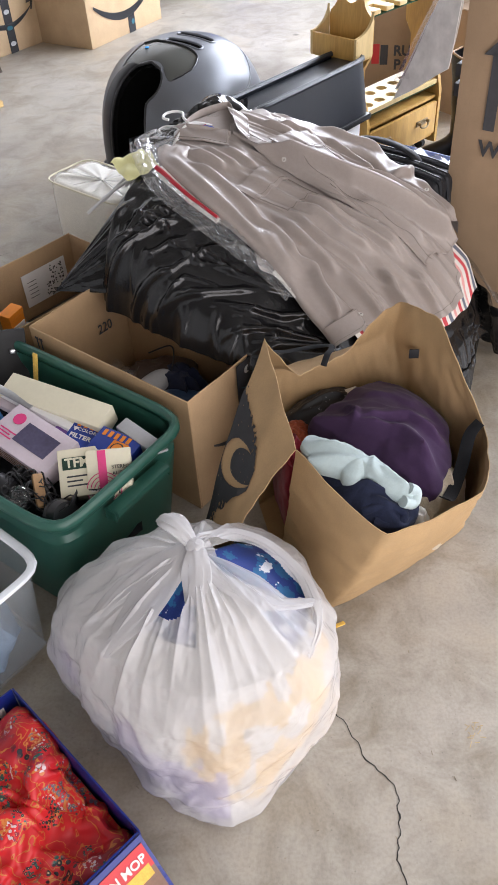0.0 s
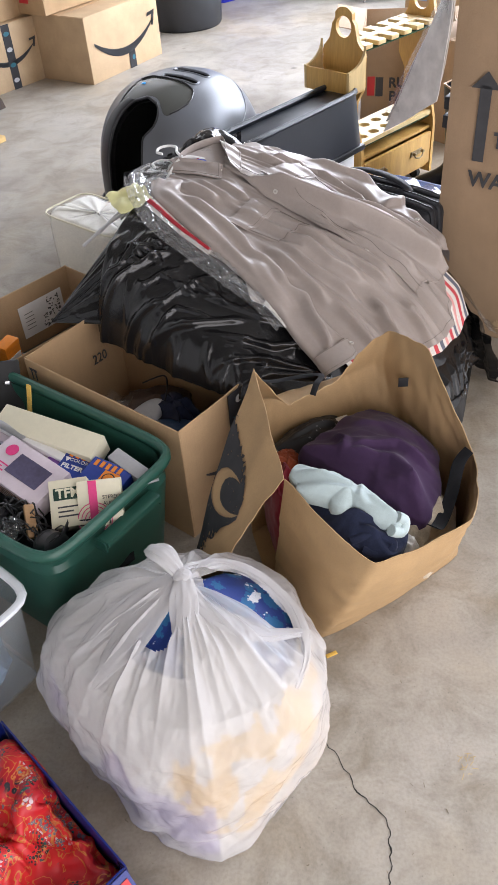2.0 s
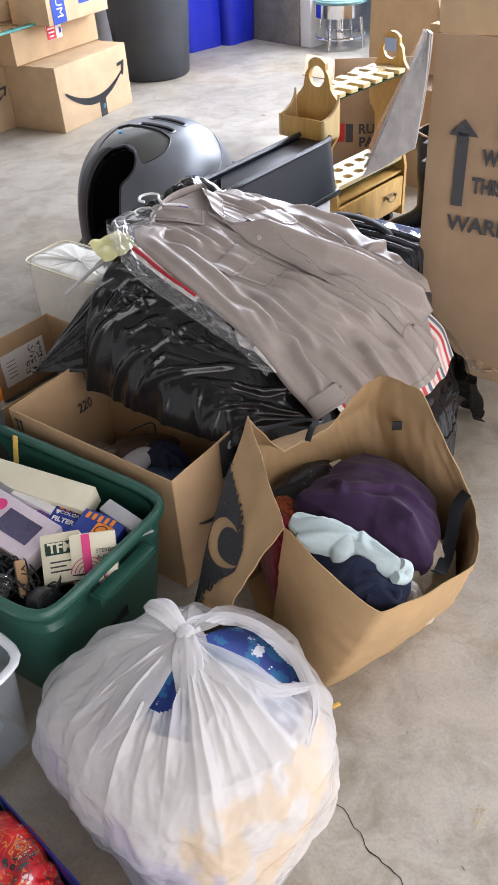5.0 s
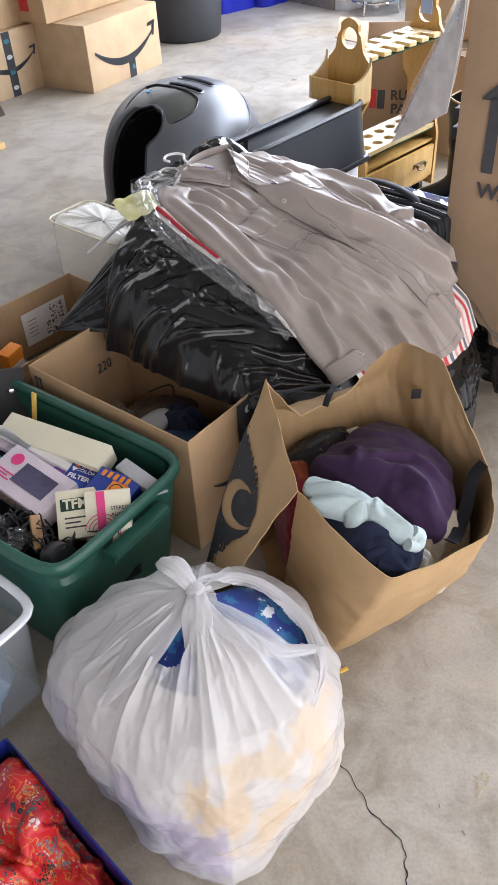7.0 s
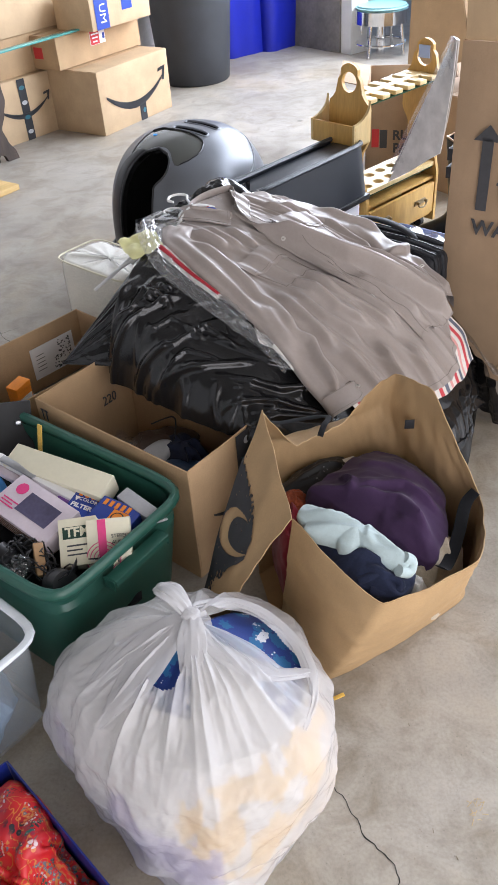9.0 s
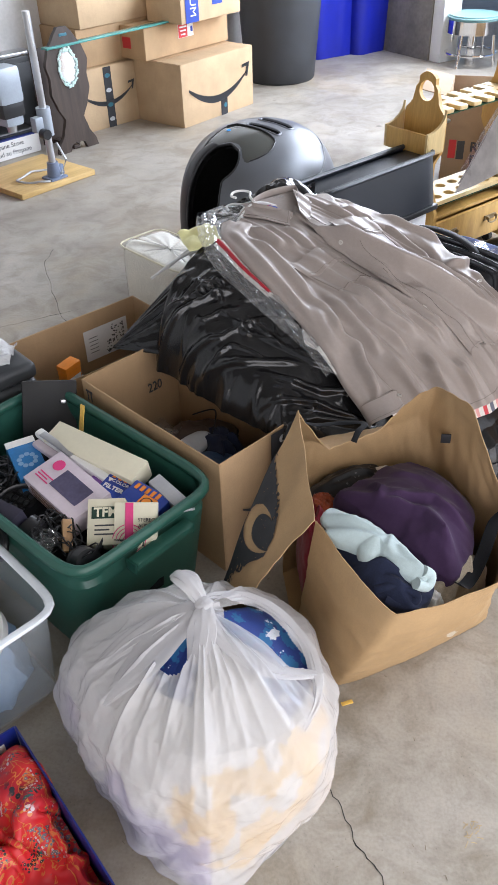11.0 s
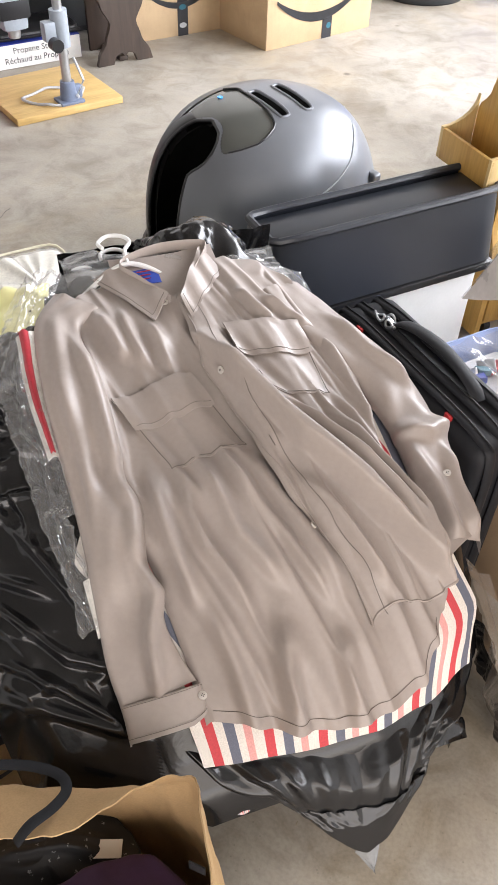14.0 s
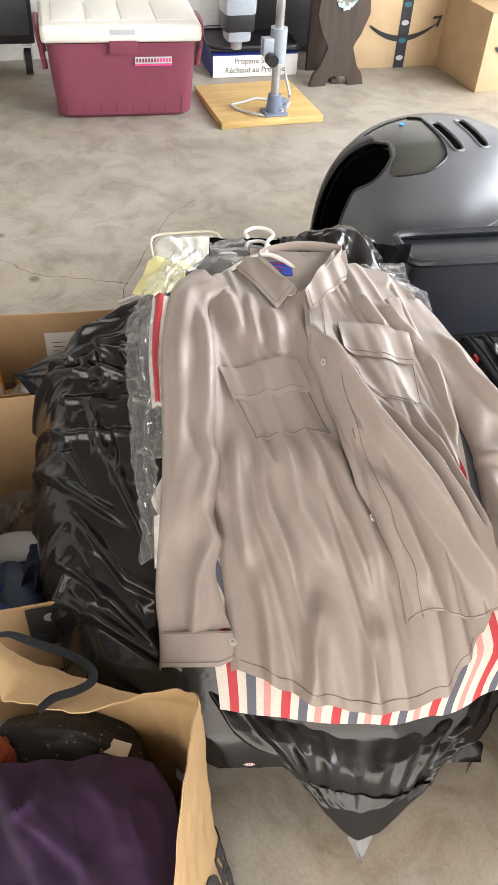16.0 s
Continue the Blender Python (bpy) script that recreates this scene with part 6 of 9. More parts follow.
def bin_bag_front():
    """The lower bag whose torn tail hangs to the floor in front."""
    o = thing("bin_bag", (0, 0, 0), 0, "black bin bag with crumpled tail on the floor", "bin bag", "black bin bags")
    WB = [-0.24, -0.165, -0.11, -0.045, 0.03, 0.10, 0.16, 0.24, 0.34]
    ZB = [0.18, 0.105, 0.125, 0.075, 0.028, 0.085, 0.105, 0.105, 0.12]

    def fn(u, v):
        w = -0.24 + 0.58 * u
        top = smooth_list([-0.24, -0.1, 0.05, 0.2, 0.34], [0.27, 0.222, 0.208, 0.205, 0.22], w)
        s0 = smooth_list([-0.24, -0.1, 0.05, 0.2, 0.27, 0.34], [0.555, 0.605, 0.625, 0.58, 0.52, 0.42], w)
        z = top + (smooth_list(WB, ZB, w) - top) * v ** 0.9
        drop = top - z
        return (s0 + 0.045 * math.sin(min(1, drop / 0.09) * math.pi / 2) + 0.36 * max(0.0, drop - 0.09), w + 0.10 * (0.03 - w) * v ** 2, max(0.004, z))
    P = surface(fn, 190, 90)
    S, W = np.meshgrid(np.arange(91) / 90, np.arange(191) / 190)
    tip = 0.465
    lift = crest_lift(S, W, [(0.022, 0.03, 0.06, (0.1, a, 0.6, (a + tip) / 2, 1.0, tip + (a - tip) * 0.2)) for a in (0.04, 0.17, 0.27, 0.36, 0.44, 0.52, 0.60, 0.70, 0.82, 0.95)])
    lift += lift_map(P, lambda u, v: 1.1 * crinkle(0.3 * v, 0.55 * u, 3.0))
    P = raised(P, np.clip(lift, -0.02, 0.045))
    P[..., 2] = np.maximum(P[..., 2], 0.003)
    part("film", sheet(np.array([[tuple(heap(*q)) for q in row] for row in P])), BLACK_FILM, o, angle=60)

    # underside of the bag, drawn back to the floor below the heap
    def under(u, v):
        s1, w1, z1 = fn(u, 1.0)
        return heap(s1 - 0.20 * v - 0.004, w1, z1 * (1 - v) + 0.004)
    part("underside", grid(under, 60, 12), BLACK_FILM, o)
    tp, low = heap(0.757, 0.034, 0.012), heap(0.728, 0.030, 0.040)

    def tail(u, v):
        a, b = low + HW * -0.018, low + HW * 0.022
        p = a.lerp(b, u).lerp(tp, v)
        return p + Vector((0, 0, 0.014 * math.sin(math.pi * u) * (1 - v) + 0.004 * creases(u, v, 3.0)))
    part("tail", grid(tail, 14, 10, thick=0.0015), plain("grey_film_tip", (0.22, 0.225, 0.23), 0.2, 0.22), o, "crumpled glossy tip")

    # folds lying against the floor to one side
    def side(u, v):
        s = 0.35 + 0.30 * u
        w = 0.30 + 0.075 * math.sin(math.pi * v * 0.5) - 0.16 * (u - 0.4) ** 2
        return (s, w, 0.25 * (1 - v) ** 1.1 * (1 - 0.25 * u) + 0.004)
    P = surface(side, 80, 60)
    lift = lift_map(P, lambda u, v: 1.3 * crinkle(0.3 * v, 0.4 * u, 9.0) + 0.022 * (ridge(nz(u * 5, v * 1.3, 9.0)) - 0.3))
    P = raised(P, np.clip(lift, -0.02, 0.045))
    P[..., 2] = np.maximum(P[..., 2], 0.003)
    part("side_film", sheet(np.array([[tuple(heap(*q)) for q in row] for row in P])), BLACK_FILM, o, angle=60)
    return o


bin_bag_front()


# crests in the shirt's cloth: height, breadth on either side, then the line from top to bottom as (s, w)
LOW_FOLDS = [
    (0.010, 0.010, 0.022, (0.28, -0.170, 0.38, -0.165, 0.47, -0.150)),
    (0.009, 0.012, 0.018, (0.29, -0.128, 0.40, -0.118, 0.48, -0.078)),
    (0.011, 0.010, 0.020, (0.28, -0.090, 0.39, -0.072, 0.46, -0.030)),
    (0.012, 0.010, 0.022, (0.27, -0.055, 0.38, -0.016, 0.50, 0.038)),
    (0.010, 0.012, 0.016, (0.26, -0.018, 0.37, 0.020, 0.49, 0.062)),
    (0.009, 0.016, 0.020, (0.46, -0.135, 0.54, -0.120, 0.63, -0.110)),
    (0.015, 0.018, 0.022, (0.50, -0.040, 0.56, -0.052, 0.64, -0.062)),
    (0.010, 0.016, 0.026, (0.53, 0.040, 0.58, 0.035, 0.65, 0.030)),
    (0.008, 0.010, 0.016, (-0.02, -0.175, 0.03, -0.160, 0.08, -0.150)),
    (0.007, 0.010, 0.014, (-0.03, -0.135, 0.03, -0.130, 0.10, -0.120)),
    (0.006, 0.012, 0.016, (0.01, -0.095, 0.06, -0.088, 0.12, -0.085)),
    (0.008, 0.008, 0.014, (0.03, -0.205, 0.14, -0.198, 0.27, -0.198)),
]
TOP_FOLDS = [
    (0.030, 0.007, 0.036, (0.06, -0.030, 0.17, 0.008, 0.29, 0.066, 0.38, 0.124, 0.455, 0.185, 0.505, 0.236)),
    (0.020, 0.009, 0.026, (0.21, 0.062, 0.31, 0.122, 0.39, 0.168, 0.47, 0.212)),
    (0.016, 0.009, 0.018, (0.23, 0.125, 0.31, 0.160, 0.39, 0.192, 0.46, 0.222)),
    (0.009, 0.010, 0.016, (0.20, 0.160, 0.28, 0.185, 0.38, 0.212)),
    (0.008, 0.010, 0.014, (0.00, 0.100, 0.03, 0.130, 0.07, 0.165)),
    (0.007, 0.010, 0.014, (-0.02, 0.060, 0.02, 0.080, 0.06, 0.110)),
    (0.010, 0.010, 0.016, (0.08, 0.170, 0.16, 0.188, 0.26, 0.202)),
    (0.010, 0.012, 0.016, (0.33, 0.045, 0.42, 0.090, 0.50, 0.125)),
    (0.008, 0.012, 0.020, (0.10, -0.005, 0.20, 0.015, 0.30, 0.036)),
]


def slow_noise(S, W, fs, fw, seed):
    return np.array([[nz(a * fs, b * fw, seed) for a, b in zip(p, q)] for p, q in zip(S, W)])


def shirt_hem(w):
    return smooth_list([-0.2, -0.153, -0.117, -0.069, -0.004, 0.046, 0.096, 0.15, 0.189, 0.221, 0.25], [0.588, 0.598, 0.611, 0.624, 0.634, 0.637, 0.632, 0.615, 0.574, 0.531, 0.47], w)


def shirt_neck(w):
    return smooth_list([-0.24, -0.16, -0.115, -0.06, -0.03, 0.06, 0.11, 0.19], [-0.02, -0.085, -0.105, -0.035, -0.02, -0.09, -0.10, -0.03], w)


def side_right(s):
    return smooth_list([-0.04, 0.07, 0.13, 0.22, 0.32, 0.43, 0.49, 0.53], [0.172, 0.205, 0.206, 0.200, 0.187, 0.198, 0.234, 0.222], s)


def low_panel(u, v):
    """The under front with the left pocket; it runs below the other to the far side."""
    w0 = -0.205 + 0.43 * u
    a, b = shirt_neck(w0), shirt_hem(w0)
    s = a + (b - a) * v
    wl = smooth_list([-0.05, 0.2, 0.37, 0.43, 0.53, 0.60], [-0.215, -0.208, -0.204, -0.199, -0.185, -0.176], s)
    wr = side_right(s) - 0.004
    w = wl + (wr - wl) * u
    e = min(u, 1 - u) / 0.04
    return (s, w, max(mound(s, w), 0.05) + 0.020 - (0.008 * (1 - e) ** 2 if e < 1 else 0.0))


FREE_S, FREE_W = [-0.02, 0.049, 0.12, 0.186, 0.268, 0.352, 0.411, 0.485, 0.543], [-0.036, -0.031, -0.037, -0.019, 0.003, 0.026, 0.046, 0.077, 0.086]


def free_edge(s):
    return smooth_list(FREE_S, FREE_W, s)


def top_panel(u, v):
    """The over front: its free edge wanders across the chest, its tail is turned short."""
    sl, sr = -0.02 + 0.563 * v, -0.05 + 0.55 * v
    s = sl + (sr - sl) * u - 0.075 * (1 - v) ** 3 * 4 * u * (1 - u) - 0.010 * math.sin(2 * math.pi * u) * v ** 6
    w = free_edge(sl) + (side_right(sr) + 0.005 - free_edge(sl)) * u
    e = u / 0.05
    return (s, w, max(mound(s, w), 0.05) + 0.025 - (0.004 * (1 - e) ** 2 if e < 1 else 0.0))


def settle(fn, nu, nv, folds, slack_u, seed):
    P = surface(fn, nu, nv)
    S, W = P[..., 0], P[..., 1]
    fall = np.interp(S, [-0.1, 0.05, 0.2, 0.35, 0.65], slack_u)
    drape = np.array([[ridge(nz((b - 0.30 * a) * 26, a * 3.0, seed)) - 0.35 + 0.7 * nz((b - 0.25 * a) * 15, a * 2.4, seed + 5) for a, b in zip(p, q)] for p, q in zip(S, W)])
    lift = 2.0 * crest_lift(S, W, [(a, 0.72 * lo, 0.78 * hi, line) for a, lo, hi, line in folds]) + 1.15 * fall * drape + 0.0035 * slow_noise(S, W, 8, 16, seed) + 0.0012 * slow_noise(S, W, 30, 45, seed + 8) + 0.004 * slow_noise(S, W, 3.5, 7, seed + 3)
    return raised(P, np.clip(lift, -0.011, 0.06), soft=3)


class Lie:
    """The height of a settled sheet over the plan of the heap."""
    S0, W0, STEP, NS, NW = -0.22, -0.36, 0.004, 240, 220

    def __init__(self, P):
        acc, cnt = np.zeros((self.NS, self.NW)), np.zeros((self.NS, self.NW))
        i = np.clip(((P[..., 0] - self.S0) / self.STEP).round().astype(int), 0, self.NS - 1)
        j = np.clip(((P[..., 1] - self.W0) / self.STEP).round().astype(int), 0, self.NW - 1)
        np.add.at(acc, (i, j), P[..., 2])
        np.add.at(cnt, (i, j), 1.0)
        near = cnt > 0
        for _ in range(24):
            fa, fc = acc.copy(), cnt.copy()
            for d, ax in ((1, 0), (-1, 0), (1, 1), (-1, 1)):
                fa += np.roll(acc, d, ax)
                fc += np.roll(cnt, d, ax)
            acc, cnt = np.where(near, acc, fa), np.where(near, cnt, fc)
            near = cnt > 0
        z = acc / np.maximum(cnt, 1e-9)
        z = (z * 2 + np.roll(z, 1, 0) + np.roll(z, -1, 0) + np.roll(z, 1, 1) + np.roll(z, -1, 1)) / 6
        self.z = z

    def at(self, s, w):
        x, y = (s - self.S0) / self.STEP, (w - self.W0) / self.STEP
        i, j = min(self.NS - 2, max(0, int(x))), min(self.NW - 2, max(0, int(y)))
        a, b = min(1, max(0, x - i)), min(1, max(0, y - j))
        z = self.z
        return float((z[i, j] * (1 - b) + z[i, j + 1] * b) * (1 - a) + (z[i + 1, j] * (1 - b) + z[i + 1, j + 1] * b) * a)


LOW_SHEET = settle(low_panel, 190, 230, LOW_FOLDS, [0.008, 0.005, 0.008, 0.017, 0.006], 1.3)
TOP_SHEET = settle(top_panel, 120, 210, TOP_FOLDS, [0.006, 0.005, 0.010, 0.013, 0.008], 6.1)
LOW_LIE, TOP_LIE = Lie(LOW_SHEET), Lie(TOP_SHEET)
# the over front never sinks through the one below it
for _row in TOP_SHEET:
    for _q in _row:
        _q[2] = max(_q[2], LOW_LIE.at(_q[0], _q[1]) + 0.003)
TOP_LIE = Lie(TOP_SHEET)


def on_low(s, w, lift=0.0):
    return heap(s, w, LOW_LIE.at(s, w) + lift)


def on_top_front(s, w, lift=0.0):
    return heap(s, w, TOP_LIE.at(s, w) + lift)


def button(p, n, parent):
    bm = bmesh.new()
    m = Matrix.Translation(p) @ Vector((0, 0, 1)).rotation_difference(n).to_matrix().to_4x4()
    cyl(bm, 0.0058, 0.0062, 0.0024, (0, 0, 0), 20, m=m)
    cyl(bm, 0.0045, 0.0042, 0.0006, (0, 0, 0.0020), 16, m=m)
    b = part("button", bm, PEARL, parent, "pearly button")
    bm = bmesh.new()
    for k in range(4):
        a = math.pi / 4 + k * math.pi / 2
        cyl(bm, 0.0008, 0.0008, 0.0006, (0.0017 * math.cos(a), 0.0017 * math.sin(a), 0.0024), 6, m=m)
    part("thread_holes", bm, PIT_SHADE, b)
    return b


def normal_at(on, s, w):
    a = on(s + 0.006, w) - on(s - 0.006, w)
    b = on(s, w + 0.006) - on(s, w - 0.006)
    n = a.cross(b).normalized()
    return n if n.z > 0 else -n


def laid(P):
    return sheet(np.array([[tuple(heap(*q)) for q in row] for row in P]))


def shirt():
    o = thing("shirt", (0, 0, 0), 0, "taupe long-sleeved button shirt on a hanger", "shirt")
    part("under_front", laid(LOW_SHEET), SHIRT, o, angle=75)
    part("over_front", laid(TOP_SHEET), SHIRT, o, angle=75)

    # inside of the back below the collar
    def yoke(u, v):
        w = -0.125 + 0.185 * u
        s = -0.150 + 0.125 * v + 0.012 * math.sin(math.pi * u) * (1 - v)
        return heap(s, w, crown(max(s, -0.2)) + 0.022 + 0.012 * (1 - v) ** 2 - 0.008 * v)
    part("yoke", grid(yoke, 24, 14, thick=0.002), SHIRT, o, "inside of the shirt's back")
    lab = part("neck_label", grid(lambda u, v: heap(-0.112 + 0.036 * v, -0.098 + 0.05 * u, yoke(0.35, 0.5).z + 0.006 - 0.006 * v + 0.001 * math.sin(math.pi * u)), 6, 4, thick=0.001), plain("blue_woven_label", (0.015, 0.06, 0.42), 0.1, 0.7), o, "blue woven neck label")
    bm = bmesh.new()
    for k in range(3):
        tube([heap(-0.103 + 0.009 * k, -0.085 + 0.004 * k, yoke(0.35, 0.5).z + 0.0085 - 0.0015 * k), heap(-0.103 + 0.009 * k, -0.061 - 0.002 * k, yoke(0.35, 0.5).z + 0.0085 - 0.0015 * k)], 0.0011, 5, bm=bm)
    part("label_print", bm, RED_CLOTH, lab)

    def leaf(a, b, c, d, on, roll):
        """A collar leaf from its fold line a-b to its free edge d-c."""
        A, B, C, D = (Vector(q) for q in (a, b, c, d))

        def fn(u, v):
            q = A.lerp(B, u).lerp(D.lerp(C, u), v)
            return heap(q.x, q.y, LOW_LIE.at(max(q.x, -0.08), q.y) + 0.006 + roll * (1 - v) ** 2 + 0.006 * math.sin(math.pi * v) * (1 - 0.6 * u) + q.z)
        lf = part("collar_leaf", grid(fn, 18, 14, thick=0.0024), SHIRT, o, "pointed collar leaf")
        edge = [fn(t, 0.93) + Vector((0, 0, 0.0028)) for t in np.linspace(0.02, 0.95, 24)] + [fn(0.95, t) + Vector((0, 0, 0.0028)) for t in np.linspace(0.9, 0.1, 16)]
        part("stitching", tube(edge, 0.0005, 5), SEAM, lf)
    leaf((-0.125, -0.112, 0.004), (-0.024, -0.050, 0.0), (0.020, -0.085, 0.0), (-0.112, -0.160, 0.0), on_low, 0.012)
    leaf((-0.132, 0.036, 0.006), (-0.004, -0.034, 0.004), (0.030, -0.024, 0.003), (-0.074, 0.060, 0.002), on_low, 0.014)
    part("collar_stand", tube(smooth_path([tuple(heap(s, w, z)) for s, w, z in ((-0.02, -0.048, 0.552), (-0.075, -0.085, 0.562), (-0.125, -0.108, 0.566), (-0.150, -0.04, 0.572), (-0.142, 0.03, 0.574), (-0.125, 0.045, 0.572), (-0.06, 0.0, 0.562))], 6), 0.006, 8, flat=(0.002, 0.011)), SHIRT, o, "folded collar stand")

    # edge of the over front, its seams, and the buttons
    part("front_edge", tube([tuple(on_top_front(s, free_edge(s) + 0.003, 0.0008)) for s in np.linspace(-0.01, 0.54, 120)], 0.0012, 6), SHIRT, o, "rolled free edge")
    part("placket_seam", tube([tuple(on_top_front(s, free_edge(s) + 0.027, 0.0010)) for s in np.linspace(-0.01, 0.535, 120)], 0.0005, 5), SEAM, o)
    part("front_hem", tube([tuple(heap(*TOP_SHEET[i, -2])) for i in range(0, TOP_SHEET.shape[0], 2)], 0.0016, 6), SHIRT, o, "turned hem of the over front")
    for on, s, w in ((on_top_front, 0.145, -0.012), (on_low, 0.411, 0.040), (on_low, -0.020, -0.058), (on_top_front, 0.280, 0.024)):
        if s == 0.280:
            part("buttonhole", tube([tuple(on(s - 0.008, w - 0.002, 0.001)), tuple(on(s + 0.008, w + 0.002, 0.001))], 0.0008, 5), SEAM, o)
            continue
        button(on(s, w, 0.0015), normal_at(on, s, w), o)

    # pockets with flaps
    def pocket(on, c0, ax, dn, wd, ht, fl):
        A, D = Vector(ax), Vector(dn)

        def q(u, v):
            return Vector(c0) + A * wd * u + D * ht * v

        def patch(u, v):
            p = q(u, v * (1 - 0.09 * max(0, v - 0.8) / 0.2 * abs(2 * u - 1) ** 5))
            return on(p.x, p.y, 0.0014 + 0.0012 * math.sin(math.pi * u))
        bag = part("pocket", grid(patch, 22, 24, thick=0.0014), SHIRT, o, "chest pocket")

        def flap(u, v):
            p = q(-0.02 + 1.04 * u, -0.03 + v * fl * (1 + 0.10 * (1 - abs(2 * u - 1)) - 0.06 * max(0, abs(2 * u - 1) - 0.85) / 0.15))
            return on(p.x, p.y, 0.0055 + 0.0035 * math.sin(math.pi * v) - 0.001 * v)
        part("pocket_flap", grid(flap, 22, 12, thick=0.0018), SHIRT, bag)
        line = [q(0.03, 0.1), q(0.03, 0.86), q(0.1, 0.965), q(0.9, 0.965), q(0.97, 0.86), q(0.97, 0.1)]
        part("stitching", tube([tuple(on(p.x, p.y, 0.0036)) for p in smooth_path(line, 8)], 0.0006, 5), SEAM, bag)
        rim = [q(0.02 + 0.96 * t, -0.03 + 0.9 * fl * (1 + 0.10 * (1 - abs(2 * t - 1)))) for t in np.linspace(0, 1, 24)]
        part("stitching", tube([tuple(on(p.x, p.y, 0.0084)) for p in rim], 0.0004, 5), SEAM, bag)
    pocket(on_low, (0.153, -0.184, 0), (-0.157, 0.988, 0), (0.934, 0.357, 0), 0.127, 0.146, 0.45)
    pocket(on_top_front, (0.058, 0.022, 0), (0.064, 0.998, 0), (0.996, 0.060, 0), 0.124, 0.142, 0.46)

    # sleeves
    def sleeve(path, width, height, label, seed, folds, base):
        P = smooth_path([(s, w, 0) for s, w in path], 18)

        def fn(u, v):
            i = min(len(P) - 1, int(round(v * (len(P) - 1))))
            p = P[i]
            d = (P[min(i + 1, len(P) - 1)] - P[max(i - 1, 0)]).normalized()
            side = Vector((-d.y, d.x, 0))
            a = math.pi * (1 - u)
            q = p + side * width(v) * math.cos(a)
            return (q.x, q.y, max(mound(q.x, q.y), 0.05) + base + height(v) * math.sin(a) ** 0.55)
        Q = surface(fn, 60, len(P) - 1)
        lift = crest_lift(Q[..., 0], Q[..., 1], folds) + lift_map(Q, lambda u, v: math.sin(math.pi * u) * (0.007 * nz(u * 2.6 + v * 1.5, v * 5.0, seed) + 0.004 * nz(u * 5, v * 11, seed + 4)))
        Q = raised(Q, np.clip(1.7 * lift, -0.012, 0.04), soft=3)
        part("sleeve", laid(Q), SHIRT, o, label, angle=75)
    sleeve([(-0.062, -0.198), (-0.01, -0.238), (0.10, -0.246), (0.22, -0.244), (0.32, -0.240), (0.42, -0.241), (0.49, -0.240), (0.555, -0.226)],
           lambda v: smooth_list([0, 0.12, 0.6, 0.78, 0.92, 1.0], [0.042, 0.036, 0.039, 0.041, 0.048, 0.053], v), lambda v: smooth_list([0, 0.3, 0.9, 1.0], [0.016, 0.022, 0.020, 0.016], v),
           "sleeve laid down the side", 1.0,
           [(0.012, 0.007, 0.012, (0.02, -0.222, 0.14, -0.214, 0.28, -0.214)), (0.010, 0.008, 0.012, (0.28, -0.212, 0.33, -0.206, 0.40, -0.220)), (0.012, 0.006, 0.012, (0.40, -0.218, 0.44, -0.208, 0.49, -0.226, 0.56, -0.232)), (0.006, 0.008, 0.012, (0.10, -0.256, 0.24, -0.252, 0.36, -0.258))], 0.016)

    def cuff(u, v):
        a = math.pi * (1 - u)
        w = -0.224 + 0.054 * math.cos(a)
        s = 0.548 + 0.038 * v + 0.006 * math.sin(math.pi * u) - 0.010 * max(0, (u - 0.7) / 0.3) * v
        return heap(s, w, mound(s, w) + 0.018 + 0.021 * math.sin(a) ** 0.5)
    cf = part("cuff", grid(cuff, 30, 10, thick=0.0024), SHIRT, o, "buttoned cuff")
    for v in (0.08, 0.9):
        part("stitching", tube([tuple(cuff(t, v) + Vector((0, 0, 0.0026))) for t in np.linspace(0.04, 0.98, 30)], 0.0004, 5), SEAM, cf)
    button(cuff(0.89, 0.45) + Vector((0, 0, 0.003)), Vector((0.25, 0.1, 0.95)).normalized(), o)
    sleeve([(-0.035, 0.155), (0.04, 0.188), (0.11, 0.228), (0.18, 0.275), (0.25, 0.302), (0.33, 0.295), (0.40, 0.282), (0.455, 0.278)],
           lambda v: smooth_list([0, 0.3, 0.55, 0.8, 1.0], [0.045, 0.052, 0.066, 0.050, 0.040], v), lambda v: smooth_list([0, 0.4, 1.0], [0.016, 0.036, 0.028], v),
           "bent sleeve on the far side", 6.0,
           [(0.012, 0.010, 0.016, (0.04, 0.205, 0.13, 0.250, 0.20, 0.300)), (0.014, 0.008, 0.016, (0.28, 0.240, 0.29, 0.290, 0.26, 0.340)), (0.012, 0.008, 0.014, (0.30, 0.250, 0.38, 0.262, 0.46, 0.262)), (0.010, 0.008, 0.014, (0.30, 0.310, 0.38, 0.305, 0.45, 0.300))], 0.016)

    def cuff2(u, v):
        a = math.pi * (1 - u)
        s = 0.385 + 0.075 * v - 0.02 * math.cos(a) * v
        w = 0.280 + 0.043 * math.cos(a)
        return heap(s, w, mound(s, w) + 0.020 + 0.030 * math.sin(a) ** 0.6)
    part("cuff", grid(cuff2, 24, 8, thick=0.002), SHIRT, o, "buttoned cuff")
    button(heap(0.362, 0.292, mound(0.362, 0.292) + 0.056), Vector((-0.1, -0.1, 1)).normalized(), o)
    part("hem_seam", tube([tuple(heap(*LOW_SHEET[i, -5]) + Vector((0, 0, 0.0008))) for i in range(8, LOW_SHEET.shape[0] - 8, 2)], 0.0005, 5), SEAM, o)
    return o


shirt()


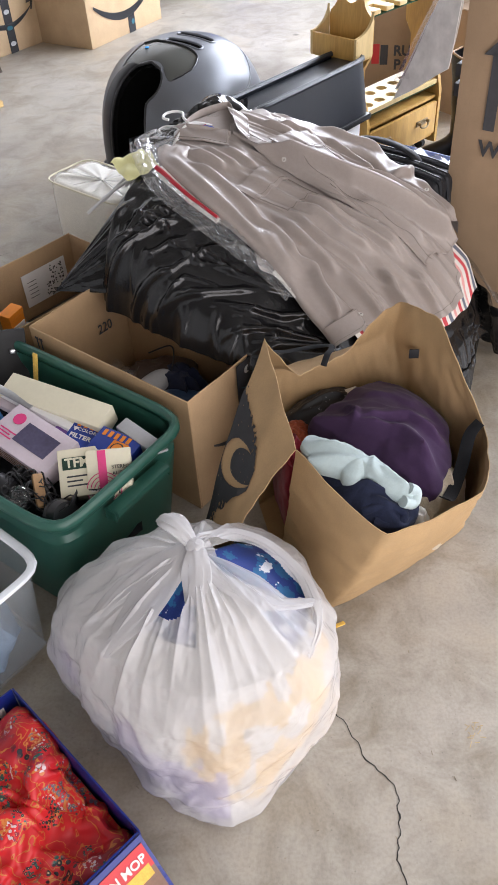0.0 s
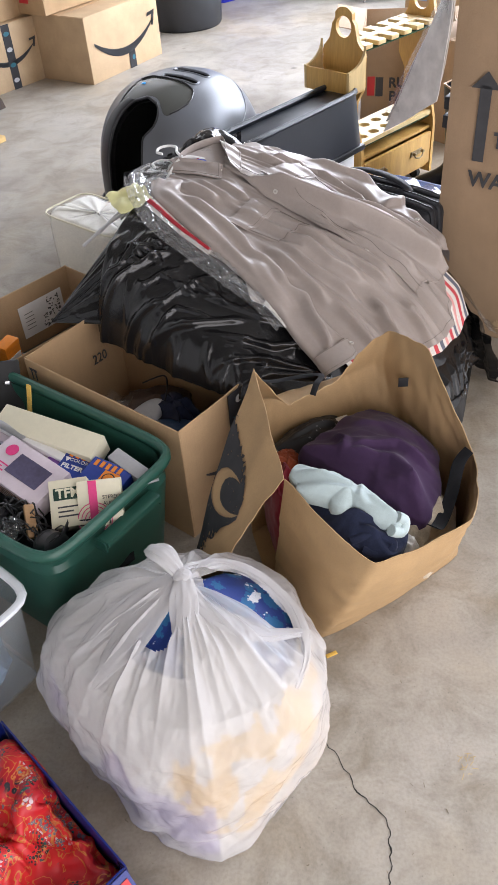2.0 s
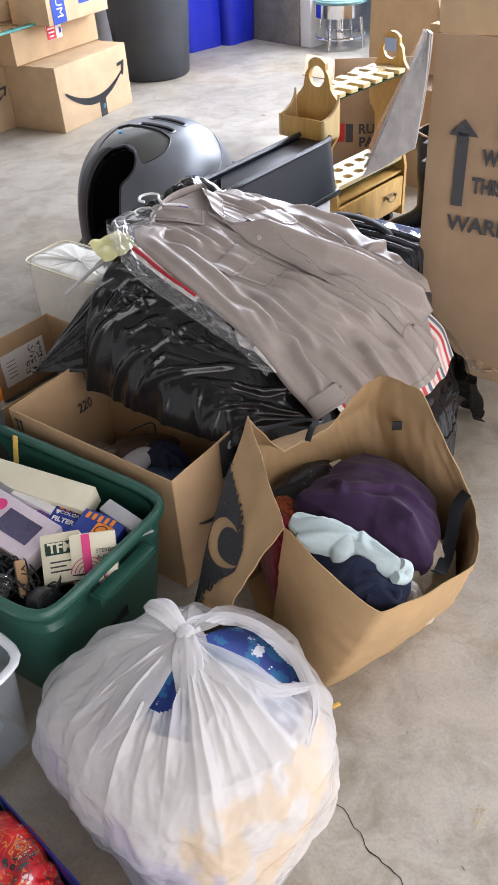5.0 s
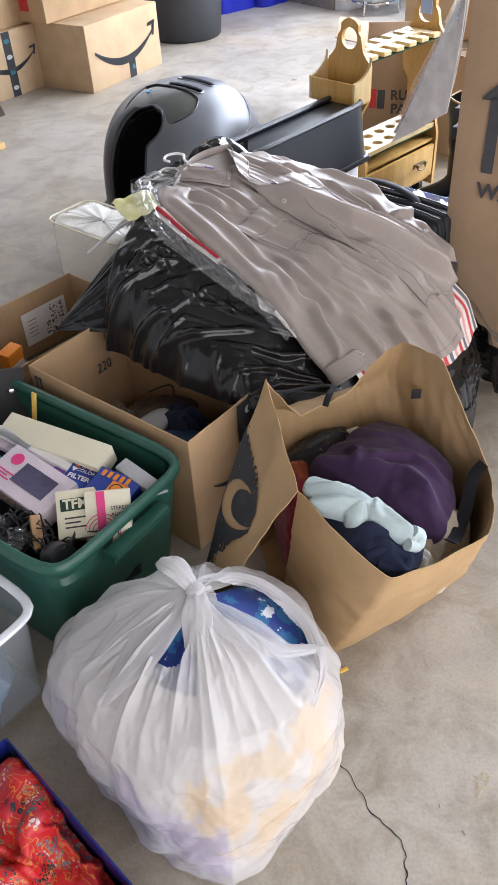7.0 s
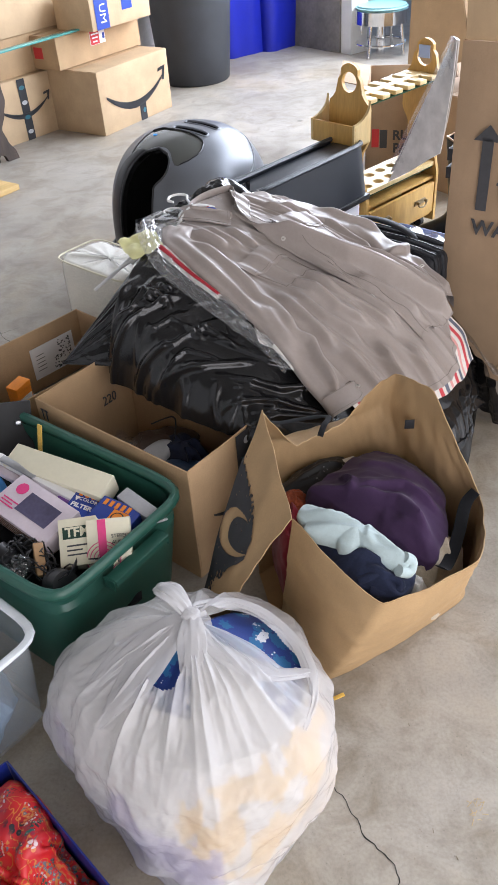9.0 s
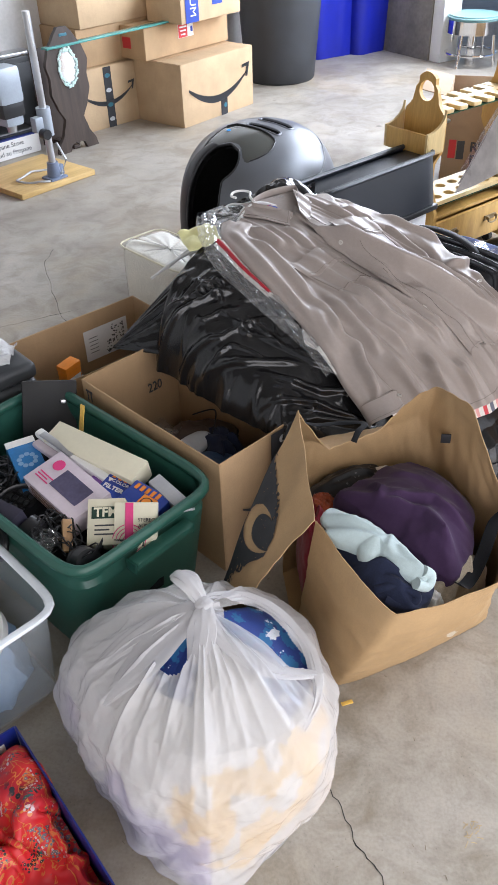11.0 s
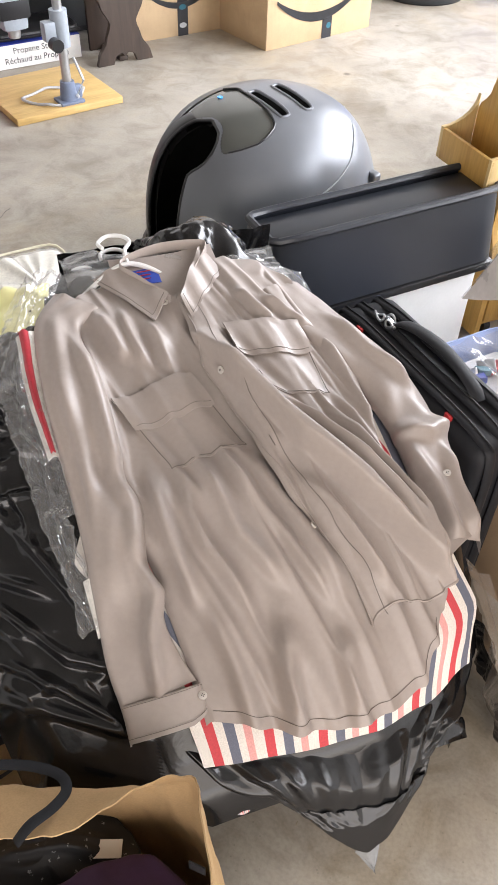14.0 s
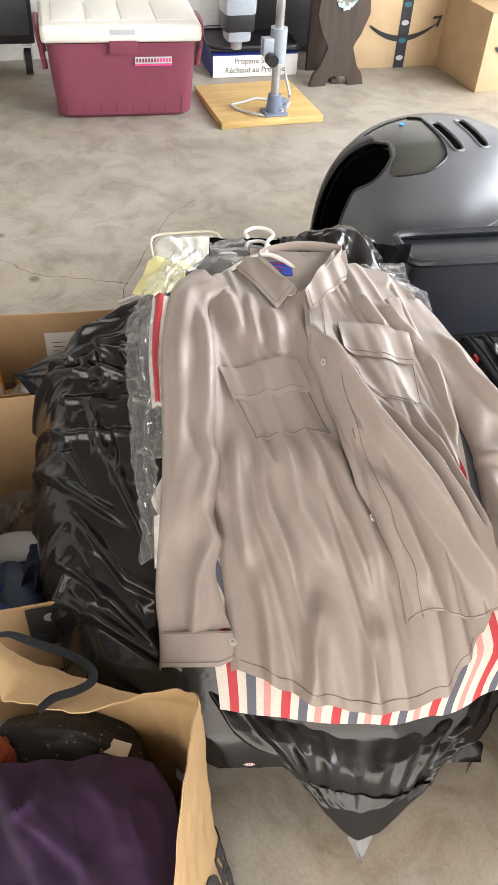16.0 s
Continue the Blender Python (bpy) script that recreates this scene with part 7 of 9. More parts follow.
def hanger(path_z, s0, w0, rot, name_label, group="clothes hangers"):
    o = thing("clothes_hanger", (0, 0, 0), 0, name_label, "hanger", group)
    c, s = math.cos(radians(rot)), math.sin(radians(rot))

    def loc(a, b, z):
        return tuple(heap(s0 + c * a - s * b, w0 + s * a + c * b, z))
    arm = [loc(0.07, -0.15, path_z - 0.075), loc(0.03, -0.07, path_z - 0.022), loc(0, 0, path_z), loc(0.03, 0.07, path_z - 0.022), loc(0.07, 0.15, path_z - 0.075)]
    part("arm", tube(smooth_path(arm, 8), 0.0045, 8), WHITE_PLASTIC, o)
    hook = [loc(0, 0, path_z), loc(-0.03, 0.0, path_z + 0.008), loc(-0.052, 0.012, path_z + 0.012), loc(-0.072, 0.0, path_z + 0.013), loc(-0.078, -0.024, path_z + 0.012), loc(-0.062, -0.042, path_z + 0.01), loc(-0.045, -0.036, path_z + 0.008)]
    part("hook", tube(smooth_path(hook, 6), 0.0036, 8), WHITE_PLASTIC, o)
    return o


hanger(0.568, -0.125, -0.095, -4, "white plastic clothes hanger in the shirt collar")
hanger(0.520, -0.16, -0.12, -32, "white plastic clothes hanger under the shirt")
hanger(0.49, -0.165, -0.185, -40, "white plastic clothes hanger in the pile")
hanger(0.465, -0.16, -0.235, -48, "white plastic clothes hanger at the bottom of the pile")


def striped_shirt():
    o = thing("striped_shirt", (0, 0, 0), 0, "red white and navy striped shirt under the taupe one", "shirt")

    def fn(u, v):
        wl = smooth_list([0, 0.12, 0.3, 0.5, 0.6, 0.68, 0.9, 1], [-0.27, -0.295, -0.29, -0.265, -0.295, -0.27, -0.2, -0.19], v)
        wr = smooth_list([0, 0.25, 0.6, 0.8, 0.92, 1], [0.16, 0.25, 0.25, 0.27, 0.285, 0.24], v)
        w = wl + (wr - wl) * u
        s1 = smooth_list([-0.19, -0.126, -0.02, 0.064, 0.143, 0.238, 0.267, 0.315], [0.622, 0.630, 0.640, 0.643, 0.628, 0.592, 0.575, 0.55], w)
        s = -0.02 + (s1 + 0.02) * v
        return heap(s, w, max(mound(s, w), 0.04) + 0.001 + 0.003 * nz(w * 20, s * 4, 5) + (0.007 if abs(w) > 0.2 else 0))
    part("body", grid(fn, 60, 70), STRIPES, o)

    def side(s0, s1, w0, w1, up):
        def f(u, v):
            s = s0 + (s1 - s0) * v
            mid = smooth_list([-0.03, 0.1, 0.25, 0.47], [0.0, -0.004, 0.008, 0.012], s)
            w = w0 + (w1 - w0) * u * (1 - 0.5 * v) + mid + 0.003 * nz(s * 14, 2, 2)
            return heap(s, w, mound(s, w) + up + 0.006 * math.sin(math.pi * u))
        return grid(f, 6, 40, thick=0.0015)
    part("white_edge", side(-0.01, 0.22, -0.304, -0.268, 0.020), WHITE_CLOTH, o, "white edge of the striped shirt")
    part("red_stripe", side(-0.01, 0.215, -0.298, -0.283, 0.0265), RED_CLOTH, o, "red stripe")
    part("white_edge", side(0.40, 0.47, -0.300, -0.26, 0.022), WHITE_CLOTH, o, "white edge of the striped shirt")
    part("red_stripe", side(0.41, 0.465, -0.284, -0.268, 0.028), RED_CLOTH, o, "red stripe")

    # side of the striped shirt in the gap between front and bent sleeve
    part("red_stripe", grid(lambda u, v: heap(0.255 + 0.14 * v, 0.180 + 0.034 * u * math.sin(math.pi * (0.1 + 0.85 * v)), mound(0.255 + 0.14 * v, 0.2) + 0.030 - 0.004 * u), 6, 24, thick=0.0015), RED_CLOTH, o, "red stripe")
    part("white_edge", grid(lambda u, v: heap(0.30 + 0.095 * v, 0.198 + 0.006 * u * math.sin(math.pi * v), mound(0.30 + 0.095 * v, 0.2) + 0.0325 - 0.003 * u), 4, 18, thick=0.0015), WHITE_CLOTH, o, "white edge of the striped shirt")

    def fn2(u, v):
        s, w = 0.615 + 0.055 * v, -0.155 + 0.045 * u
        return heap(s - 0.015 + 0.004 * math.sin(6 * u), w, 0.20 - 0.055 * v)
    part("cuff_end", grid(fn2, 8, 8, thick=0.002), STRIPES, o)
    return o


striped_shirt()


def crumpled(fn, nu, nv, seed, slack=1.14):
    """A sheet of film with too much stuff over the form fn."""
    Q = surface(fn, nu, nv)
    lift = lift_map(Q, lambda u, v: 0.005 + 0.016 * slack * creases(u * 0.3, v * 0.3 * nv / nu, seed, 1.2) + 0.007 * creases(u * 0.3, v * 0.3 * nv / nu, seed + 5, 2.6))
    return sheet(raised(Q, np.clip(lift, -0.01, 0.03)))


def garment_cover():
    """Clear dry-cleaner's film that pokes out on both sides of the clothes."""
    o = thing("garment_film", (0, 0, 0), 0, "crumpled clear plastic garment cover", "plastic film")

    def left(u, v):
        s = -0.16 + 0.62 * v
        w = smooth_list([-0.16, 0.0, 0.08, 0.2, 0.46], [-0.27, -0.335, -0.345, -0.335, -0.30], s) + 0.062 * u * (1 if s < 0.3 else 0.4)
        return heap(s, w, mound(s, w) + 0.012 + 0.012 * math.sin(math.pi * u))
    part("left_edge", crumpled(left, 40, 160, 21.0, 1.07), CLEAR_FILM, o, angle=70)

    def top(u, v):
        w = -0.20 + 0.39 * u
        s = -0.26 + 0.04 * u + (0.15 - 0.05 * u) * v + 0.05 * math.sin(u * 2.5) + 0.012 * nz(u * 7, v * 2, 3)
        return heap(s, w, 0.532 - 0.07 * max(0.0, u - 0.75) + 0.012 * math.sin(math.pi * v) - 0.02 * abs(u - 0.5))
    part("shoulder_film", crumpled(top, 90, 44, 30.0), CLEAR_FILM, o, angle=70)

    def right(u, v):
        s = -0.10 + 0.30 * v
        w = 0.15 + 0.07 * u
        return heap(s, w, mound(s, w) + 0.014 + 0.012 * math.sin(math.pi * u) + 0.02 * creases(s, w, 25.0, 1.4))
    part("right_edge", grid(right, 14, 40), CLEAR_FILM, o)

    def low(u, v):
        s, w = 0.46 + 0.16 * u, 0.29 + 0.065 * v
        return heap(s, w, mound(min(s, 0.6), min(w, 0.33)) + 0.008 - 0.05 * v + 0.008 * creases(s, w, 28.0, 1.5))
    part("lower_edge", grid(low, 24, 14), CLEAR_FILM, o)
    return o


garment_cover()
# black film bunched round the hangers
o = thing("bin_bag", (0, 0, 0), 0, "bunched black film round the hangers", "bin bag", "black bin bags")
def bunch(fn, nu, nv, seed):
    P = surface(fn, nu, nv)
    lift = lift_map(P, lambda u, v: 0.014 * (ridge(nz(u * 4, v * 2, seed)) - 0.3) + 1.2 * crinkle(u * 0.3, v * 0.2, seed))
    return sheet(raised(P, np.clip(lift, -0.02, 0.04)))


part("film", bunch(lambda u, v: heap(-0.275 + 0.15 * v, -0.06 + 0.20 * u, 0.515 + 0.062 * math.sin(math.pi * u) ** 0.7 * math.sin(math.pi * v) ** 0.7), 80, 60, 40.0), BLACK_FILM, o, angle=70)
part("film", bunch(lambda u, v: heap(-0.345 + 0.09 * v, -0.2 + 0.42 * u, 0.02 + 0.5 * v ** 0.8), 90, 70, 44.0), BLACK_FILM, o, angle=70)


def bedding_bag():
    """Quilted bedding in a see-through zip bag."""
    o = thing("bedding_bag", (-0.375, 2.345, 0), -39, "cream quilt packed in a clear zip bag", "bedding bag")

    def q(u, v):
        th, ph = 2 * math.pi * u, math.pi * (v - 0.5)
        c, s = math.cos(th), math.sin(th)
        k = (abs(c) ** 7 + abs(s) ** 7) ** (-1 / 7)
        r = max(0.0, math.cos(ph)) ** 0.08
        z = math.sin(ph)
        puff = 1 + 0.03 * math.cos(c * 7) * math.cos(s * 5)
        return Vector((0.16 * k * c * r * puff, 0.085 * k * s * r * puff, 0.19 + 0.183 * math.copysign(abs(z) ** 0.32, z) + 0.01 * nz(c * 3, s * 3, z * 2)))
    part("quilt", grid(q, 60, 40, True), CREAM_QUILT, o, "folded cream quilt")
    part("clear_cover", grid(lambda u, v: q(u, v) * 1.0 + (q(u, v) - Vector((0, 0, 0.19))) * 0.012 + Vector((0, 0, 0.0025)), 60, 40, True), clear_material("vinyl_cover", 0.12, 0.02, 5.0, 0.03), o, "clear vinyl cover")
    for z in (0.005, 0.372):
        ring = []
        for k in range(48):
            a = 2 * math.pi * k / 48
            c, s = math.cos(a), math.sin(a)
            kk = (abs(c) ** 7 + abs(s) ** 7) ** (-1 / 7)
            ring.append((0.163 * kk * c, 0.088 * kk * s, z))
        part("piping", tube(ring, 0.0028, 6, True), CREAM_PAPER, o, "cream piped edge")
    return o


bedding_bag()
# pale yellow strip of plastic
o = solo("plastic_strip", grid(lambda u, v: heap(-0.185 + 0.12 * u + 0.03 * v, -0.315 + 0.085 * v - 0.03 * u, 0.515 + 0.02 * nz(u * 3, v * 3, 3) + 0.02 * v), 14, 8, thick=0.0015), YELLOW_PAPER, "pale yellow sheet of soft plastic on the heap", "plastic sheet")


# ---- containers in the foreground ----
def squircle(a, n):
    c, s = math.cos(a), math.sin(a)
    k = (abs(c) ** n + abs(s) ** n) ** (-1 / n)
    return c * k, s * k


TUB = pose(-0.4175, 1.382, 0, 0, 0, -35.1)


def green_tub():
    o = thing("storage_tub", (-0.4175, 1.382, 0), -35.1, "open dark green plastic storage tub full of electronics", "storage tub")
    X, Y, H = 0.292, 0.182, 0.295

    def shell(inner):
        def fn(u, v):
            a = 2 * math.pi * u
            cx, cy = squircle(a, 9)
            w = 0.86 + 0.14 * v - (0.03 if v > 0.86 else 0.0)
            t = 0.006 if inner else 0.0
            x, y = (X * w - t) * cx, (Y * w * (1.0 + 0.02 * (1 - v)) - t) * cy
            return Vector((x, y, 0.004 + (H - 0.012) * v))
        return fn
    bm = grid(shell(False), 96, 24, True)
    part("outer_wall", bm, GREEN_PLASTIC, o)
    part("inner_wall", grid(shell(True), 96, 12, True), GREEN_PLASTIC, o)
    part("bottom", bx(0.48, 0.28, 0.006, (0, 0, 0.006), 0.002), GREEN_PLASTIC, o)
    ring = [(X * 1.0 * squircle(2 * math.pi * k / 96, 9)[0], Y * squircle(2 * math.pi * k / 96, 9)[1], H) for k in range(96)]
    part("rim", tube(ring, 0.012, 10, True, flat=(0.011, 0.013)), GREEN_PLASTIC, o, "thick rolled rim")
    for s in (-1, 1):
        bm = bmesh.new()
        box(bm, 0.028, 0.15, 0.010, (s * (X + 0.016), 0.01, 0.262), 0.003)
        box(bm, 0.005, 0.15, 0.016, (s * (X + 0.029), 0.01, 0.258), 0.002)
        for q in (-0.066, 0.086):
            box(bm, 0.03, 0.005, 0.026, (s * (X + 0.013), q, 0.252), 0.002)
        part("handle", bm, GREEN_PLASTIC, o, "moulded hand grip")
    return o


green_tub()


def in_tub(x, y, z, rx=0.0, ry=0.0, rz=0.0):
    return TUB @ pose(x, y, z, rx, ry, rz)


def placed(o, m):
    o.matrix_basis = m
    return o


def printed_pack(name, m, L, W, H, card, label, category="box"):
    o = placed(thing(name, label=label, category=category, group="small boxes in the green tub"), m)
    part("carton", bx(L, W, H, (0, 0, 0), 0.0018), card, o)
    return o, wall_frame((0, 0, H / 2 + 0.0004), (1, 0, 0), (0, 1, 0)), wall_frame((0, -W / 2 - 0.0004, 0), (1, 0, 0), (0, 0, 1))


# white long carton
o, tp, fr = printed_pack("white_carton", in_tub(0.02, 0.082, 0.285, 14, 4, 11), 0.25, 0.06, 0.052, CREAM_PAPER, "long plain off-white cardboard carton")
# lilac hearing gadget pack
o, tp, fr = printed_pack("gadget_pack", in_tub(0.055, -0.025, 0.272, 8, 6, -2), 0.175, 0.10, 0.05, LILAC_CARD, "lilac retail pack with a dark gadget pictured")
part("picture", bx(0.09, 0.05, 0.001, (0.015, 0.002, 0.0258), 0.0), plain("dark_violet_print", (0.10, 0.09, 0.16), 0.3, 0.35), o)
disc_on(tp @ Matrix.Translation((-0.055, 0.022, 0)), 0.014, PINK_INK, o, "round_badge")
bars(o, tp @ Matrix.Translation((-0.05, -0.012, 0)), 3, 0.05, 0.007, 0.003, PINK_INK)
bars(o, fr @ Matrix.Translation((0.0, 0.012, 0)), 4, 0.13, 0.009, 0.004, BROWN_PRINT)
# curling iron in its sleeve
o = placed(thing("hair_iron", label="white and lilac hair iron in a sleeve", category="hair iron"), in_tub(-0.01, 0.035, 0.285, 0, 8, 4))
part("upper_arm", bx(0.24, 0.022, 0.016, (0, 0.008, 0.008), 0.006), WHITE_PLASTIC, o)
part("lower_arm", bx(0.24, 0.022, 0.014, (0.01, -0.010, -0.006), 0.006), LILAC_CARD, o)
part("plate", bx(0.10, 0.018, 0.004, (-0.05, 0.004, 0.018), 0.001), STEEL, o)
part("grip", bx(0.06, 0.024, 0.02, (0.10, -0.01, 0.0), 0.007), plain("violet_plastic", (0.18, 0.07, 0.30), 0.1, 0.4), o)
# blue filter packs
for nm, m in (("one", in_tub(0.137, 0.055, 0.265, 0, 12, 18)), ("two", in_tub(0.203, 0.055, 0.272, 4, 5, 8))):
    o, tp, fr = printed_pack("filter_pack", m, 0.095, 0.075, 0.025, BLUE_INK, "blue and orange photographic filter pack")
    bm = bmesh.new()
    for k in range(5):
        box(bm, 0.008, 0.016, 0.0008, (-0.034 + 0.014 * k, 0.024, 0.0004), m=tp @ pose(0, 0, 0, 0, 0, 0))
    part("orange_bars", bm, ORANGE_INK, o, smooth=False)
    if nm == "two":
        decal(o, tp @ Matrix.Translation((0.012, -0.004, 0)), 0.036, 0.036, ORANGE_INK, "orange_square")
        disc_on(tp @ Matrix.Translation((0.012, -0.004, 0.0012)), 0.014, INK, o, "round_mark", 0.0006)
        disc_on(tp @ Matrix.Translation((0.012, -0.004, 0.0018)), 0.011, ORANGE_INK, o, "round_mark", 0.0006)
        writing("COATED", 0.010, o, tp @ Matrix.Translation((0.012, -0.027, 0.0008)), WHITE_PAPER)
    else:
        writing("COLOR", 0.012, o, tp @ Matrix.Translation((-0.012, 0.008, 0.0008)), WHITE_PAPER)
    writing("FILTER", 0.016, o, tp @ Matrix.Translation((-0.018 if nm == "one" else -0.02, -0.012 if nm == "one" else -0.033, 0.0008)), WHITE_PAPER, bold=0.0004)
# TFM pack
o, tp, fr = printed_pack("radio_pack", in_tub(0.192, -0.03, 0.268, 34, 0, 44), 0.075, 0.095, 0.05, CREAM_PAPER, "cream retail pack printed TFM")
decal(o, tp @ Matrix.Translation((0.0, 0.018, 0)), 0.058, 0.024, plain("dark_green_print", (0.015, 0.05, 0.035), 0.2, 0.5), "green_panel")
writing("TFM", 0.026, o, tp @ Matrix.Translation((0.0, 0.018, 0.0014)), CREAM_PAPER, bold=0.0008)
bars(o, tp @ Matrix.Translation((0.0, -0.008, 0)), 3, 0.045, 0.009, 0.003, GREY_INK)
# stereo audio cable pack, standing on edge
o, tp, fr = printed_pack("cable_pack", in_tub(0.252, -0.006, 0.276, 50, 0, 40), 0.085, 0.105, 0.022, CREAM_PAPER, "cream and pink stereo audio cable pack")
decal(o, tp @ Matrix.Translation((-0.012, 0.012, 0)), 0.016, 0.08, PINK_INK, "pink_band")
for k in range(4):
    ring = [(-0.012 + (0.012 + 0.007 * k) * math.cos(a), -0.024 + (0.012 + 0.007 * k) * math.sin(a), 0.0116) for a in np.linspace(0, 2 * math.pi, 25)[:-1]]
    part("pink_ring", tube(ring, 0.0009, 5, True), PINK_INK, o)
decal(o, tp @ Matrix.Translation((-0.012, -0.027, 0.0006)), 0.06, 0.012, INK, "black_label")
writing("AUDIO", 0.010, o, tp @ Matrix.Translation((-0.022, -0.027, 0.0022)), WHITE_PAPER)
disc_on(tp @ Matrix.Translation((0.005, -0.027, 0.002)), 0.011, CREAM_PAPER, o, "number_disc")
writing("68", 0.016, o, tp @ Matrix.Translation((0.005, -0.027, 0.0034)), INK)
writing("STEREO", 0.010, o, tp @ Matrix.Translation((0.023, 0.018, 0.0006)), INK)
writing("AUDIO", 0.010, o, tp @ Matrix.Translation((0.022, 0.006, 0.0006)), INK)
# pale grey adapter with a bent lead
o = placed(thing("power_adapter", label="pale grey power adapter with wire", category="adapter"), in_tub(0.225, 0.108, 0.275, 10, 5, -6))
part("case", bx(0.10, 0.032, 0.03, (0, 0, 0), 0.004), GREY_PLASTIC, o)
part("lead", tube(smooth_path([(0.045, -0.02, 0.0), (0.06, -0.03, 0.02), (0.075, -0.02, 0.03), (0.075, 0.01, 0.01)], 6), 0.0028, 6), GREY_PLASTIC, o)
# light blue pack and black keyboard
o, tp, fr = printed_pack("blue_pack", in_tub(-0.105, -0.02, 0.262, 8, 0, 71), 0.065, 0.125, 0.045, plain("sky_blue_card", (0.03, 0.2, 0.5), 0.12, 0.35), "sky blue retail pack with white end")
decal(o, tp @ Matrix.Translation((0, 0.05, 0)), 0.066, 0.02, WHITE_PAPER, "white_label")
for k in range(9):
    a = 2 * math.pi * k / 9
    disc_on(tp @ Matrix.Translation((0.018 * math.cos(a), -0.01 + 0.018 * math.sin(a), 0)), 0.006, plain("pale_blue_print", (0.25, 0.42, 0.65), 0.1, 0.4) if k == 0 else bpy.data.materials["pale_blue_print"], o, "print_scallop", 0.0006, 10)
o = placed(thing("keyboard", label="black computer keyboard standing among cables", category="keyboard"), in_tub(-0.13, -0.075, 0.225, 20, 0, 10))
part("case", bx(0.22, 0.11, 0.014, (0, 0, 0), 0.004), BLACK_PLASTIC, o)
bm_key = bx(0.0135, 0.0135, 0.007, (0, 0, 0), 0.002, seg=1)
_key = mesh_of("key", bm_key, DARK_PLASTIC)
for i in range(12):
    for j in range(5):
        k = new("key", _key)
        k.parent = o
        k.matrix_basis = pose(-0.095 + 0.0172 * i, -0.04 + 0.019 * j, 0.0098)
# dark lid standing at the back
o = solo("equipment_tray", bx(0.13, 0.012, 0.16, (0, 0, 0.08), 0.005), RUBBER, "black plastic tray standing on edge in the tub", "tray")
o.matrix_basis = in_tub(-0.205, 0.10, 0.195, -22, 12, 62)
part("bolt", bx(0.012, 0.02, 0.01, (0.03, -0.008, 0.11), 0.003), STEEL, o)
o = solo("ruler", bx(0.012, 0.003, 0.18, (0, 0, 0.09), 0.001), YELLOW_CLOTH, "thin yellow wooden ruler", "ruler")
o.matrix_basis = in_tub(-0.135, 0.125, 0.15, -8, 8, 10)
o = solo("binder", bx(0.035, 0.20, 0.14, (0, 0, 0), 0.008), plain("violet_black_plastic", (0.03, 0.028, 0.045), 0.2, 0.35), "dark curved plastic case leaning in the tub", "case")
o.matrix_basis = in_tub(-0.035, -0.155, 0.235, 0, 14, -80)


def headphones(m, label):
    o = placed(thing("headphones", label=label, category="headphones", group="headphones in the tub"), m)
    arc = [(0.075 * math.cos(a), 0.085 * math.sin(a), 0.02 * math.sin(a)) for a in np.linspace(-0.3, math.pi + 0.3, 26)]
    part("headband", tube(arc, 0.006, 8, flat=(0.004, 0.008)), BLACK_PLASTIC, o)
    for s in (-1, 1):
        bm = bmesh.new()
        cyl(bm, 0.034, 0.03, 0.026, (0, 0, 0), 24, m=pose(s * 0.072, -0.03, 0.0, 0, s * 60, 0))
        c = part("ear_cup", bm, BLACK_PLASTIC, o)
        ring = [tuple(pose(s * 0.072, -0.03, 0.0, 0, s * 60, 0) @ Vector((0.026 * math.cos(a), 0.026 * math.sin(a), -0.003))) for a in np.linspace(0, 2 * math.pi, 21)[:-1]]
        part("ear_pad", tube(ring, 0.010, 8, True), LEATHER, c)
    return o


headphones(in_tub(0.030, -0.120, 0.236, 12, 0, 70), "black padded headphones on top of cables")
headphones(in_tub(0.150, -0.100, 0.252, 6, 0, 6), "black headphones tangled in thin cords")
rnd = random.Random(12)


def cable_heap(name, m, n, span, mat, label, r=0.0025, zr=0.03, group=""):
    o = placed(thing(name, label=label, category="cables", group=group), m)
    for k in range(n):
        cx, cy = rnd.uniform(-span[0], span[0]) * 0.55, rnd.uniform(-span[1], span[1]) * 0.55
        ra, rb = rnd.uniform(0.35, 0.8) * span[0] * 0.6, rnd.uniform(0.35, 0.8) * span[1] * 0.8
        ph, tw = rnd.uniform(0, 6.28), rnd.uniform(1.2, 2.4)
        pts = []
        for i in range(34):
            a = ph + i / 33 * 2 * math.pi * tw
            w = 1 + 0.25 * math.sin(2.3 * a + k)
            pts.append((cx + ra * w * math.cos(a), cy + rb * w * math.sin(a), zr * (0.5 + 0.5 * math.sin(1.7 * a + k * 1.3))))
        part("cable", tube(pts, r, 6), mat, o)
    return o


cable_heap("cable_tangle", in_tub(0.160, -0.118, 0.245), 9, (0.10, 0.05), BLACK_PLASTIC, "tangle of thin black cords", 0.0016, 0.04)
cable_heap("cable_tangle", in_tub(-0.08, -0.095, 0.245), 6, (0.12, 0.06), BLACK_PLASTIC, "tangle of black cables over the keyboard", 0.002, 0.035)
o = solo("packing_fill", blob_cloth((0, 0, 0.10), (0.24, 0.145, 0.115), 0.14, 9.0), BLACK_CLOTH, "dark jumble of bags and leads filling the tub", "clutter")
o.matrix_basis = in_tub(0, 0, 0.008)
o = solo("wooden_clip", bx(0.02, 0.07, 0.012, (0, 0, 0), 0.003), TAN, "small tan wooden block among the cords", "block")
o.matrix_basis = in_tub(0.160, -0.108, 0.272, 25, 20, 60)
